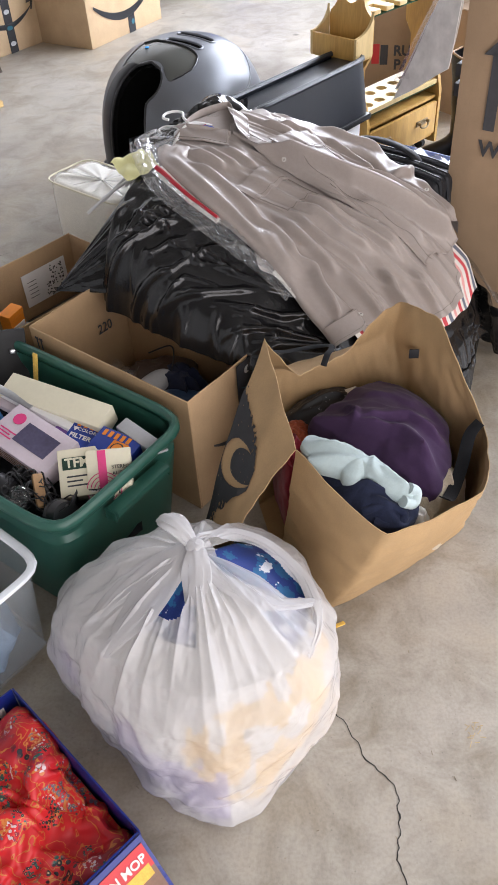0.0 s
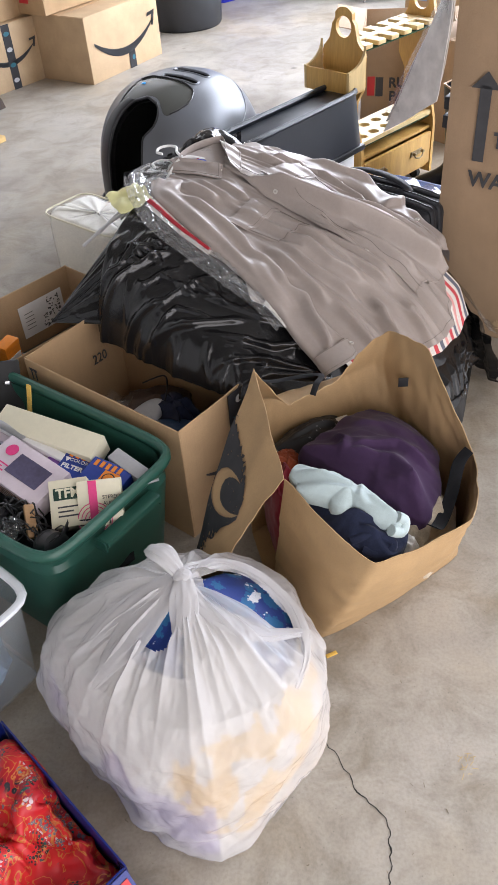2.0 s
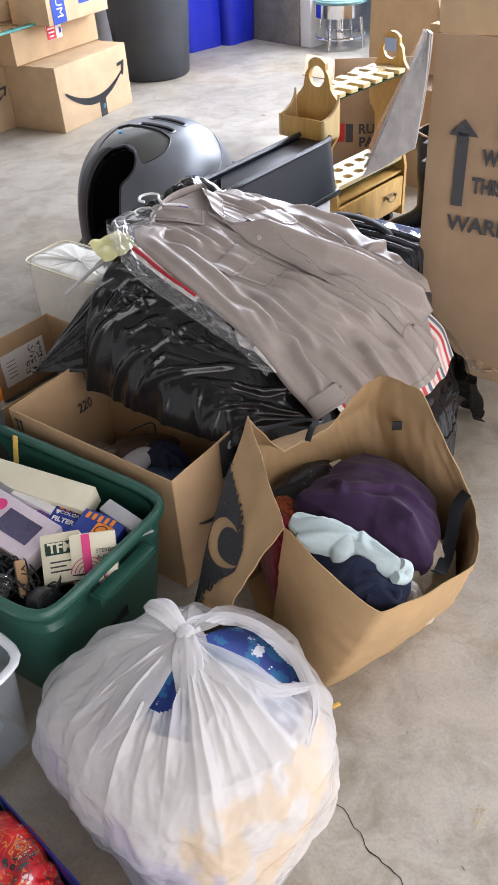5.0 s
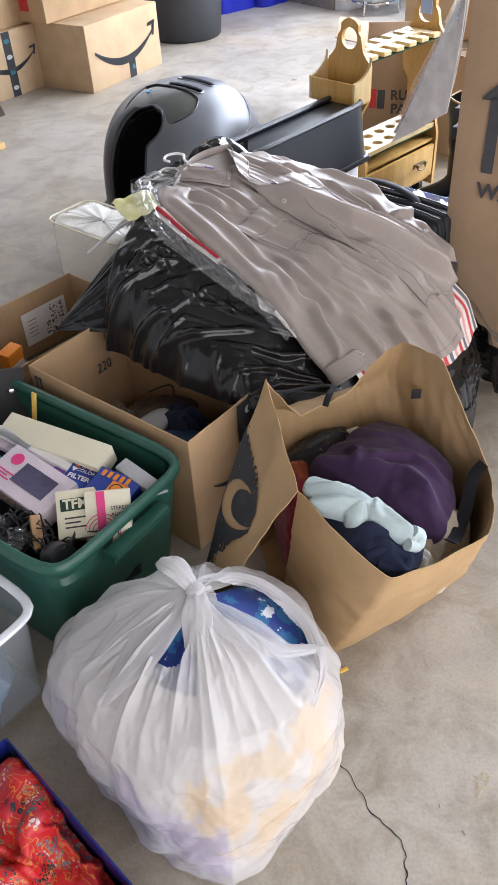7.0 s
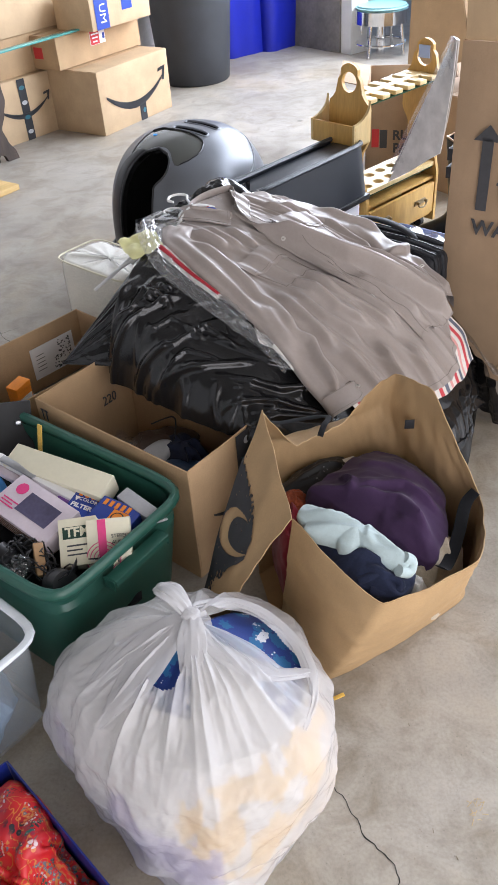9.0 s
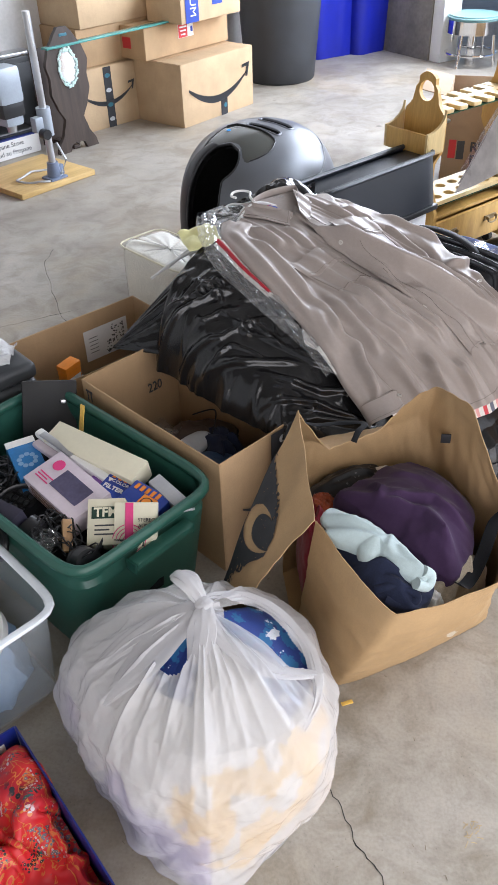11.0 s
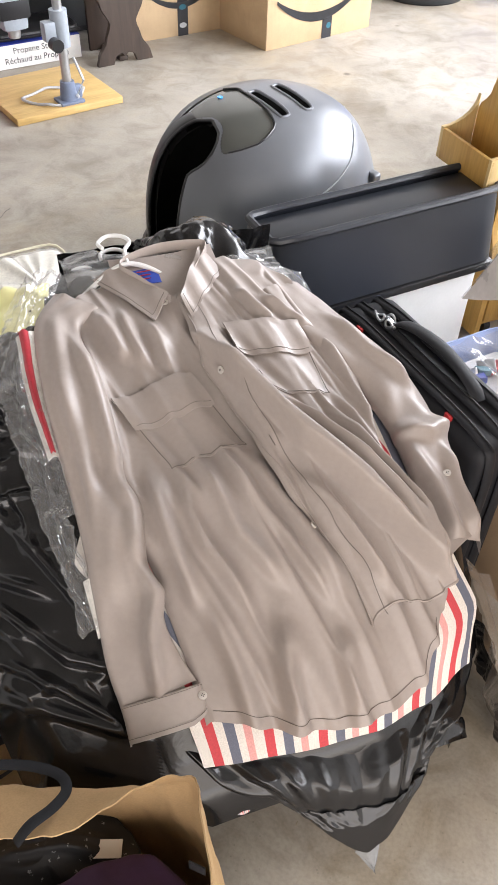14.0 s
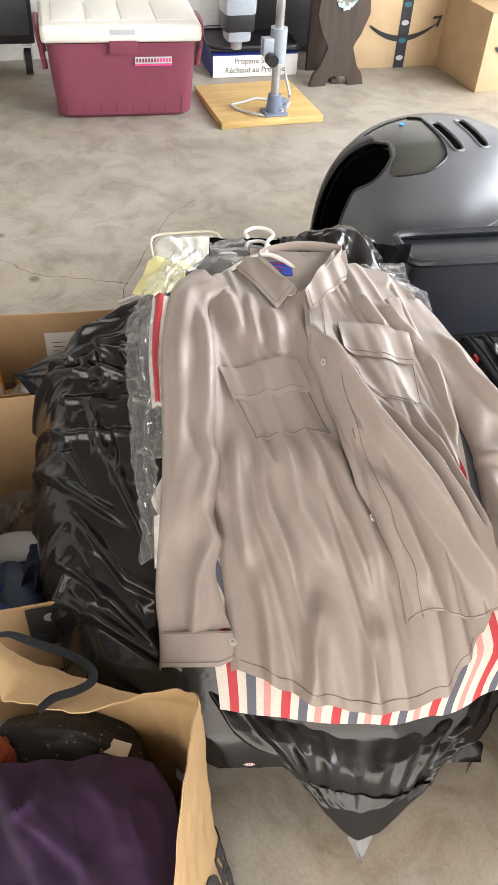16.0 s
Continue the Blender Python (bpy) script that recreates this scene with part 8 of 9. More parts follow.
o = solo("zip_bag", grid(lambda u, v: Vector(((u - 0.5) * 0.05, (v - 0.5) * 0.05, 0.02 * nz(u * 4, v * 4, 2) + 0.012 * math.sin(3 * u))), 18, 16), CLEAR_FILM, "small crumpled clear plastic bag", "plastic bag")
o.matrix_basis = in_tub(0.135, -0.145, 0.266, 10, 0, 10)

# grey instrument case on a stand beside the tub, with a bag on top
o = thing("tool_case", (-0.70, 1.715, 0), -40, "dark grey moulded tool case standing on end", "tool case")
part("lower_shell", bx(0.17, 0.15, 0.30, (0, 0, 0.151), 0.02, seg=3), DARK_PLASTIC, o)
part("upper_shell", bx(0.175, 0.155, 0.045, (0, 0, 0.325), 0.018, seg=3), DARK_PLASTIC, o)
o = solo("plastic_bag", grid(lambda u, v: Vector(((u - 0.5) * 0.14, (v - 0.5) * 0.11, 0.02 * math.sin(math.pi * u) * math.sin(math.pi * v) + 0.02 * nz(u * 5, v * 5, 7))), 22, 18), film_material("milky_film", (0.8, 0.8, 0.8), 0.2, 0.4, 20.0, 0.6), "crumpled milky plastic bag on the case", "plastic bag", (-0.715, 1.72, 0.362), 10)


# cardboard box 220
def box_220():
    rz = -37.5
    c, s = math.cos(radians(rz)), math.sin(radians(rz))
    L, W, H = 0.495, 0.30, 0.318
    x0, y0 = -0.072, 1.392
    cx, cy = x0 - c * L / 2 - s * W / 2, y0 - s * L / 2 + c * W / 2
    o = thing("open_carton", (cx, cy, 0), rz, "open brown cardboard carton holding cables and shoes", "box")
    open_box(o, L, W, H, CARD)
    m = Matrix.Translation((cx, cy, 0)) @ pose(0, 0, 0, 0, 0, rz)
    inn = wall_frame((-L / 2 + 0.010, 0.062, 0.20), (0, 1, 0), (0, 0, 1))
    writing("220", 0.040, o, inn, GREY_INK, squash=0.8)
    f = wall_frame((0, -W / 2 - 0.0035, 0), (1, 0, 0), (0, 0, 1))
    for k in range(2):
        bm = bmesh.new()
        box(bm, 0.004, 0.03, 0.0008, (0, 0, 0), m=f @ Matrix.Translation((-0.222 + 0.014 * k, 0.285, 0)))
        box(bm, 0.011, 0.006, 0.0008, (0, 0.013, 0), m=f @ Matrix.Translation((-0.222 + 0.014 * k, 0.285, 0)))
        part("print_arrow", bm, GREY_INK, o, smooth=False)
    decal(o, f @ Matrix.Translation((-0.21, 0.26, 0)), 0.04, 0.003, GREY_INK, "print_line", 0.0008)
    e = wall_frame((L / 2 + 0.0035, 0, 0), (0, 1, 0), (0, 0, 1))
    decal(o, e @ Matrix.Translation((0.04, H - 0.052, 0)), 0.07, 0.10, INK, "black_tape", 0.0008)
    smile(o, e @ Matrix.Translation((0.04, H - 0.065, 0.0012)), 0.05, TEAL_INK, "tape_print")
    disc_on(e @ Matrix.Translation((0.04, H - 0.028, 0.0009)), 0.010, GREY_PLASTIC, o, "tape_mark", 0.0006)
    smile(o, e @ Matrix.Translation((0.0, 0.16, 0.0006)), 0.18, GREY_INK)
    part("corner_tear", bx(0.02, 0.006, 0.02, (L / 2 - 0.004, W / 2 - 0.03, H - 0.004), 0.002), WHITE_PAPER, o, "torn pale corner")
    return m, L, W


BOX220, _, _ = box_220()
o = placed(solo("packed_clothes", blob_cloth((0, 0, 0.03), (0.22, 0.092, 0.045), 0.2, 3.0), plain("dark_brown_clutter", (0.045, 0.032, 0.026), 0.4, 0.8, big=30.0), "dark brown cloth at the bottom of the carton", "clothes"), BOX220 @ pose(0, 0, 0.012))
cable_heap("cable_tangle", BOX220 @ pose(0.02, 0.0, 0.09), 9, (0.17, 0.07), BLACK_PLASTIC, "black cables in the carton", 0.003, 0.05)


def clog(m, mat, label, L=0.20):
    o = placed(thing("shoe", label=label, category="shoe", group="shoes in the carton"), m)
    part("upper", blob_cloth((0, 0, 0.035), (L / 2, 0.042, 0.035), 0.03, 1.0, 32, 18, 0.6, 0.9), mat, o)
    part("sole", blob_cloth((0, 0, 0.010), (L / 2 + 0.004, 0.044, 0.014), 0.01, 5.0, 32, 10, 0.7, 0.9), RUBBER, o)
    return o


clog(BOX220 @ pose(0.12, -0.02, 0.12, 0, -8, 12), plain("dark_blue_rubber", (0.025, 0.055, 0.12), 0.15, 0.45), "dark blue rubber shoe")
o = placed(solo("blue_cloth", grid(lambda u, v: Vector(((u - 0.5) * 0.13, (v - 0.5) * 0.10, 0.03 * math.sin(math.pi * v) + 0.025 * nz(u * 3, v * 3, 4))), 20, 16, thick=0.003), BLUE_CLOTH, "crumpled royal blue cloth", "cloth"), BOX220 @ pose(0.165, -0.045, 0.16, 20, 0, 20))
o = placed(thing("computer_mouse", label="silver grey wired mouse among cables", category="mouse"), BOX220 @ pose(0.0, -0.02, 0.155, 10, -20, 70))
part("shell", blob_cloth((0, 0, 0.012), (0.06, 0.032, 0.02), 0.01, 2.0, 28, 16, 0.5, 0.9), GREY_PLASTIC, o)
part("side_band", blob_cloth((0, 0, 0.006), (0.061, 0.034, 0.010), 0.01, 2.0, 28, 10, 0.5, 0.9), BLACK_PLASTIC, o)
part("cable", tube(smooth_path([(0.06, 0, 0.01), (0.09, 0.02, 0.03), (0.10, 0.06, 0.02), (0.05, 0.09, 0.01)], 6), 0.002, 6), BLACK_PLASTIC, o)
o = placed(solo("zip_bag", grid(lambda u, v: Vector(((u - 0.5) * 0.15, (v - 0.5) * 0.11, 0.035 * math.sin(math.pi * u) * math.sin(math.pi * v) + 0.03 * nz(u * 4, v * 4, 12))), 24, 20), CLEAR_FILM, "crumpled clear plastic bag in the carton", "plastic bag"), BOX220 @ pose(-0.10, -0.02, 0.13, 5, 5, 10))
o = placed(solo("glove", blob_cloth((0, 0, 0.03), (0.035, 0.07, 0.045), 0.3, 8.0, 36, 20), NAVY, "dark navy cloth in the carton", "cloth"), BOX220 @ pose(0.06, 0.03, 0.12, -10, 0, 75))
o = placed(solo("shoe_strap", blob_cloth((0, 0, 0.02), (0.07, 0.05, 0.03), 0.25, 18.0, 30, 18), plain("brown_leather", (0.07, 0.042, 0.03), 0.25, 0.5), "brown leather pouch in the carton", "pouch"), BOX220 @ pose(-0.02, 0.04, 0.13, 0, 0, 40))


# carton with the shipping label, farther back
def label_carton():
    # its far long side runs from behind the bin bag to the tub
    a, b = Vector((-0.47, 2.21, 0)), Vector((-0.83, 1.79, 0))
    d = (b - a)
    rz = math.degrees(math.atan2(-d.y, -d.x))
    L, W, H = 0.62, 0.285, 0.285
    u = (-d).normalized()
    n = Vector((u.y, -u.x, 0))
    mid = a - u * (L / 2) + n * (W / 2)
    o = thing("open_carton", (mid.x, mid.y, 0), rz, "open brown carton with a white shipping label inside", "box")
    open_box(o, L, W, H, CARD)
    f = wall_frame((0, W / 2 - 0.0085, 0), (1, 0, 0), (0, 0, 1))
    decal(o, f @ Matrix.Translation((0.195, 0.185, 0)), 0.15, 0.10, WHITE_PAPER, "shipping_label")
    bm = bmesh.new()
    r2 = random.Random(4)
    for i in range(3):
        for j in range(4):
            for q in range(10):
                if i == 0 and j > 1:
                    continue
                box(bm, 0.0035, 0.0035, 0.0004, (r2.uniform(-0.009, 0.009), r2.uniform(-0.008, 0.008), 0), m=f @ Matrix.Translation((0.20 + 0.024 * i, 0.152 + 0.022 * j, 0.0014)))
    for i in range(5):
        box(bm, 0.03, 0.0016, 0.0004, m=f @ Matrix.Translation((0.15, 0.16 + 0.012 * i, 0.0014)))
    tagged(part("label_print", bm, INK, o, smooth=False), kind="stuff")
    m = Matrix.Translation(mid) @ pose(0, 0, 0, 0, 0, rz)
    return m


CARTON = label_carton()
o = placed(solo("toy_box_base", bx(0.56, 0.25, 0.10, (0, 0, 0.06), 0.01), plain("mixed_dark_boxes", (0.10, 0.075, 0.055), 0.5, 0.6, big=14.0), "flat dark carton filling the open box", "box"), CARTON)
for k in range(9):
    o = placed(thing("spice_jar", label="small glass jar with metal lid", category="jar", group="jars in the carton"), CARTON @ pose(-0.02 + 0.035 * k, 0.055 - 0.03 * (k % 3), 0.112, 8 * math.sin(k), 70 + 12 * math.cos(2 * k), 40 * k))
    bm = bmesh.new()
    cyl(bm, 0.016, 0.016, 0.05, (0, 0, 0), 16)
    part("glass", bm, GREY_PLASTIC, o)
    bm = bmesh.new()
    cyl(bm, 0.0175, 0.0175, 0.014, (0, 0, 0.05), 16)
    part("lid", bm, STEEL if k % 3 else BRASS, o)
o = placed(thing("pill_bottle", label="orange and white retail pack standing in the carton", category="pack"), CARTON @ pose(0.0, 0.02, 0.125, 4, -3, 15))
part("carton", bx(0.055, 0.035, 0.10, (0, 0, 0.05), 0.003), ORANGE_INK, o)
part("white_panel", bx(0.045, 0.002, 0.075, (0, -0.0185, 0.042), 0.0004), WHITE_PAPER, o)
part("cap", bx(0.057, 0.037, 0.018, (0, 0, 0.108), 0.003), ORANGE_INK, o)
o = placed(solo("paper_slip", bx(0.12, 0.09, 0.002, (0, 0, 0), 0.0005), WHITE_PAPER, "white paper slip on top of the clutter", "paper"), CARTON @ pose(-0.10, -0.08, 0.13, 8, 5, 25))


# ---- clear bin ----
def clear_bin():
    rz = -38.0
    c, s = math.cos(radians(rz)), math.sin(radians(rz))
    X, Y, H = 0.20, 0.145, 0.252
    x0, y0 = -0.322, 1.040
    # the near right corner of the rim stands at x0, y0
    dx, dy = X, 0.145
    cx, cy = x0 - (c * dx - s * dy) * 0.98, y0 - (s * dx + c * dy) * 0.98
    o = thing("clear_bin", (cx, cy, 0), rz, "see-through plastic storage bin without lid", "storage bin")

    def sh(u, v):
        a = 2 * math.pi * u
        qx, qy = squircle(a, 9)
        w = 0.86 + 0.12 * v + (0.02 if v > 0.85 else 0)
        return Vector((X * w * qx, Y * w * qy, 0.004 + (H - 0.004) * v))
    part("wall", grid(sh, 80, 20, True), BIN_PLASTIC, o, "frosty clear plastic wall")
    part("bottom", bx(0.33, 0.235, 0.003, (0, 0, 0.004), 0.001), BIN_PLASTIC, o)
    part("rim", tube([(X * 1.01 * squircle(2 * math.pi * k / 80, 9)[0], Y * 1.01 * squircle(2 * math.pi * k / 80, 9)[1], H) for k in range(80)], 0.007, 8, True, flat=(0.009, 0.006)), plain("frosted_rim", (0.80, 0.85, 0.90), 0.05, 0.3), o, "thick frosted rim")
    return Matrix.Translation((cx, cy, 0)) @ pose(0, 0, 0, 0, 0, rz)


BIN = clear_bin()
o = placed(thing("white_bowl", label="white round plastic lid lying in the bin", category="lid"), BIN @ pose(0.075, 0.01, 0.175, 8, 12, 0))
bm = bmesh.new()
cyl(bm, 0.075, 0.07, 0.02, (0, 0, 0), 40)
part("disc", bm, WHITE_PLASTIC, o)
for k in range(6):
    bm = bmesh.new()
    a = k * math.pi / 3
    cyl(bm, 0.004, 0.004, 0.002, (0.055 * math.cos(a), 0.055 * math.sin(a), 0.0195), 10)
    part("hole_mark", bm, PIT_SHADE, o)
o = placed(solo("blue_cloth", blob_cloth((0, 0, 0.05), (0.15, 0.10, 0.09), 0.16, 6.0), cloth_material("faded_blue_cloth", (0.26, 0.38, 0.55), 400.0, 0.2), "faded blue cloth at the bottom of the bin", "cloth"), BIN @ pose(0, 0, 0.01))
o = placed(solo("brush", bx(0.10, 0.03, 0.02, (0, 0, 0), 0.006), WHITE_PLASTIC, "white brush leaning in the bin", "brush"), BIN @ pose(0.12, 0.02, 0.10, 0, 50, 30))
bm = bmesh.new()
for i in range(14):
    box(bm, 0.003, 0.02, 0.025, (-0.042 + 0.0065 * i, 0, -0.022))
part("bristles", bm, BLACK_PLASTIC, o, "dark bristles")


# ---- blue box with the red cloth ----
def blue_box():
    a, b = Vector((-0.36, 0.866, 0)), Vector((-0.113, 0.627, 0))
    d = b - a
    rz = math.degrees(math.atan2(d.y, d.x))
    L, W, H = d.length, 0.24, 0.13
    u = d.normalized()
    n = Vector((u.y, -u.x, 0))
    mid = (a + b) / 2 + n * W / 2
    o = thing("blue_box", (mid.x, mid.y, 0), rz, "open glossy blue printed carton with red floral cloth", "box")
    part("bottom", bx(L, W, 0.003, (0, 0, 0.0025)), BLUE_CARD, o)
    for nm, sx, sy, cx, cy in (("side", L, 0.003, 0, W / 2), ("side", L, 0.003, 0, -W / 2), ("end", 0.003, W - 0.004, L / 2, 0), ("end", 0.003, W - 0.004, -L / 2, 0)):
        part(nm, bx(sx, sy, H, (cx, cy, H / 2 + 0.001), 0.0008), BLUE_CARD, o, "glossy blue card side")
    inn = wall_frame((-L / 2 + 0.0022, -0.0, H - 0.05), (0, 1, 0), (0, 0, 1))
    decal(o, inn @ Matrix.Translation((0.05, 0.0, 0)), 0.085, 0.05, WHITE_PAPER, "barcode_label", 0.0008)
    bm = bmesh.new()
    r2 = random.Random(6)
    x = 0.02
    while x < 0.082:
        wd = r2.choice((0.001, 0.0016, 0.0026))
        box(bm, wd, 0.026, 0.0004, (0, 0, 0), m=inn @ Matrix.Translation((x, 0.006, 0.0009)))
        x += wd + r2.choice((0.0012, 0.002))
    part("barcode", bm, INK, o, smooth=False)
    fl = part("end_flap", bx(0.003, W - 0.004, 0.13, (0, 0, -0.065), 0.0008), BLUE_CARD, o, "outer flap with a picture")
    fl.matrix_basis = pose(L / 2 + 0.004, 0, H, 0, -38, 0)
    e = wall_frame((0.002, 0, -0.06), (0, 1, 0), (0, 0, 1))
    decal(fl, e @ Matrix.Translation((0.062, 0.0, 0)), 0.10, 0.10, BROWN_PRINT, "printed_panel", 0.0008)
    decal(fl, e @ Matrix.Translation((0.062, 0.03, 0.0008)), 0.10, 0.04, RED_INK, "red_patch", 0.0006)
    decal(fl, e @ Matrix.Translation((0.075, 0.008, 0.0012)), 0.06, 0.02, YELLOW_CLOTH, "yellow_patch", 0.0009)
    writing("SPIN MOP", 0.02, fl, e @ Matrix.Translation((0.062, 0.03, 0.0022)), WHITE_PAPER, bold=0.0005)
    return Matrix.Translation(mid) @ pose(0, 0, 0, 0, 0, rz), L, W


BLUEBOX, _bl, _bw = blue_box()


def red_cloth(u, v):
    x, y = (u - 0.5) * (_bl - 0.012), (v - 0.5) * (_bw - 0.012)
    e = min(min(u, 1 - u), min(v, 1 - v)) / 0.08
    z = 0.096 + 0.04 * nz(u * 2.2, v * 2.6, 3)
    return Vector((x, y, max(0.03, z * min(1, 0.55 + 0.45 * e))))


_P = surface(red_cloth, 110, 90)
_L = lift_map(_P, lambda u, v: 0.05 * (ridge(nz((u + 0.6 * v) * 2.6, (v - 0.4 * u) * 1.2, 3.3)) - 0.3) + 0.016 * ridge(nz(u * 3 + 3, v * 4, 8.1)))
_P = relax(_P, 1.22, 1.14, _L, 45, 0.35, 0.0003, span=5, hold=0.3, cap=0.05, low=-0.03)
o = placed(solo("floral_cloth", sheet(_P), RED_FLORAL, "crumpled red floral printed cloth in the blue box", "cloth"), BLUEBOX)


# ---- kraft paper bag ----
RIM = [(0.143, 1.188, 0.372), (0.288, 1.025, 0.325), (0.470, 1.118, 0.324), (0.512, 1.305, 0.31), (0.430, 1.425, 0.475), (0.368, 1.518, 0.462), (0.300, 1.490, 0.425), (0.238, 1.420, 0.402), (0.155, 1.383, 0.39), (0.092, 1.43, 0.44)]
SHOULDER = {5: (0.362, 1.548, 0.37), 6: (0.303, 1.538, 0.36), 7: (0.243, 1.494, 0.36), 8: (0.135, 1.448, 0.36), 9: (0.07, 1.44, 0.34)}
FOOT = [(0.105, 1.225, 0.0), (0.204, 1.106, 0.0), (0.40, 1.225, 0.0), (0.515, 1.315, 0.0), (0.488, 1.44, 0.0), (0.465, 1.50, 0.0), (0.37, 1.53, 0.0), (0.28, 1.50, 0.0), (0.14, 1.46, 0.0), (0.062, 1.40, 0.0)]


def paper_bag():
    o = thing("paper_bag", (0, 0, 0), 0, "large torn brown kraft paper bag full of clothes", "paper bag")
    n = len(RIM)
    SHO = [SHOULDER[i] if i in SHOULDER else tuple(Vector(FOOT[i]).lerp(Vector(RIM[i]), 0.84)) for i in range(n)]

    def loopat(pts, u):
        x = u * (n - 1)
        i = min(n - 2, int(x))
        t = x - i
        P = [Vector(p) for p in pts]
        a, b, c, d = P[max(0, i - 1)], P[i], P[i + 1], P[min(n - 1, i + 2)]
        cr = 0.5 * ((2 * b) + (c - a) * t + (2 * a - 5 * b + 4 * c - d) * t * t + (3 * b - a - 3 * c + d) * t ** 3)
        return b.lerp(c, t).lerp(cr, 0.45)

    def wall(u, v):
        top, bot, mid = loopat(RIM, u), loopat(FOOT, u), loopat(SHO, u)
        p = bot.lerp(mid, v / 0.84) if v < 0.84 else mid.lerp(top, (v - 0.84) / 0.16)
        mid = Vector((0.30, 1.27, p.z))
        out = (p - mid).normalized()
        p += out * (0.018 * math.sin(math.pi * v) * math.sin(u * 9) + 0.010 * nz(u * 9, v * 3, 4) * v + 0.004 * nz(u * 40, v * 12, 9))
        p.z = max(0.002, p.z + 0.004 * nz(u * 30, 2, 3) * (v > 0.98))
        return p
    part("wall", grid(wall, 160, 40, thick=0.0016), KRAFT, o, "creased kraft paper wall", angle=60)
    bm = bmesh.new()
    bm.faces.new([bm.verts.new((x, y, 0.003)) for x, y, z in FOOT])
    part("bottom", bm, KRAFT, o)
    # torn side panel with the printed logo, leaning outwards
    P0, P1 = Vector((0.092, 1.425, 0.449)), Vector((0.143, 1.168, 0.391))
    Q0, Q1 = Vector((-0.058, 1.10, 0.13)), Vector((0.012, 1.085, 0.21))

    def flap(u, v, lift=0.0):
        p = P0.lerp(P1, u).lerp(Q0.lerp(Q1, u), v)
        tear = 0.02 * nz(v * 7, 3.0, 1) * u ** 3
        return p + Vector((-0.80, -0.25, 0.5)) * (0.012 * math.sin(math.pi * v) + 0.004 * nz(u * 4, v * 5, 6) + lift) + (P1 - P0) * tear
    fp = part("torn_panel", grid(flap, 30, 50, thick=0.0016), KRAFT, o, "torn side panel with black print", angle=60)

    # black print along the inner edge of the panel; a pale crescent curl is left bare in it
    def ink_field(u, v):
        return flap(0.008 + 0.98 * u, 0.12 + 0.88 * v, 0.0045)

    def inked(a, b):
        u, v = 0.008 + 0.98 * a, 0.12 + 0.88 * b
        lim = lerp_list([0.13, 0.20, 0.22, 0.24, 0.28, 0.37, 0.50, 0.56, 0.62, 0.75, 0.9, 1.0], [0.0, 0.07, 0.24, 0.46, 0.60, 0.74, 0.76, 0.68, 0.52, 0.30, 0.28, 0.3], v)
        if u > lim:
            return False
        rough = max(smooth_list([0.22, 0.36], [1.0, 0.0], v), smooth_list([0.62, 0.72], [0.0, 1.0], v))
        if rough * smooth_list([0.0, 0.28], [1.0, 0.0], lim - u) > 0.55 - 0.9 * nz(u * 26, v * 60, 2):
            return False
        x, y = 55 * (u - 0.40) - 130 * (v - 0.455), 100 * (u - 0.40) + 420 * (v - 0.455)
        outer = (x / 29) ** 2 + (y / 53) ** 2 < 1
        inner = ((x - 11) / 24) ** 2 + ((y - 3) / 39) ** 2 < 1
        return not outer or inner
    part("black_print", grid(ink_field, 110, 230, thick=0.0004, keep=inked), INK, fp, "black print with a pale curl left bare")

    # black print low on the back outer side
    def back_ink(u, v):
        p = wall(0.40 + 0.19 * u, 0.005 + 0.36 * v)
        mid = Vector((0.30, 1.27, p.z))
        return p + (p - mid).normalized() * 0.0024

    def back_inked(u, v):
        curl = ((u - 0.30) / 0.26) ** 2 + ((v - 0.35) / 0.62) ** 2
        if curl < 1:
            return True
        return u > 0.58 and v < 0.86 + 0.05 * nz(u * 20, 1, 3) and nz(u * 16, v * 9, 5) < 0.22
    part("black_print", grid(back_ink, 90, 60, thick=0.0004, keep=back_inked), INK, o, "black print on the back of the bag")
    # ribbon handles
    rb = [(0.500, 1.30, 0.325), (0.480, 1.285, 0.305), (0.462, 1.24, 0.275), (0.440, 1.19, 0.265), (0.418, 1.145, 0.28), (0.402, 1.118, 0.31)]
    part("ribbon_handle", tube(smooth_path(rb, 6), 0.01, 8, flat=(0.012, 0.0015)), BLACK_CLOTH, o, "black ribbon handle")
    rb = [(0.10, 1.425, 0.43), (0.102, 1.447, 0.405), (0.127, 1.466, 0.386), (0.165, 1.484, 0.379), (0.203, 1.488, 0.381), (0.224, 1.473, 0.392), (0.224, 1.448, 0.402), (0.214, 1.42, 0.41), (0.205, 1.402, 0.395)]
    part("ribbon_handle", tube(smooth_path(rb, 6), 0.01, 8, flat=(0.0065, 0.0014)), BLACK_CLOTH, o, "black ribbon handle")
    bm = bmesh.new()
    box(bm, 0.02, 0.002, 0.022, (0.393, 1.462, 0.372), 0.0005)
    part("black_tab", bm, INK, o)
    return o


paper_bag()


def draped(name, centre, ax, rz, folds, seed, mat, label, tilt=(0.0, 0.0), flat=0.5, sq=0.75, category="clothing"):
    o = solo(name, blob_cloth((0, 0, 0), ax, folds, seed, 64, 40, flat, sq), mat, label, category)
    o.matrix_basis = pose(*centre, tilt[0], tilt[1], rz)
    return o


def garment(name, centre, rz, label, tilt=(0.0, 0.0), category="clothing"):
    o = thing(name, centre, rz, label, category, rx=tilt[0], ry=tilt[1])
    return o


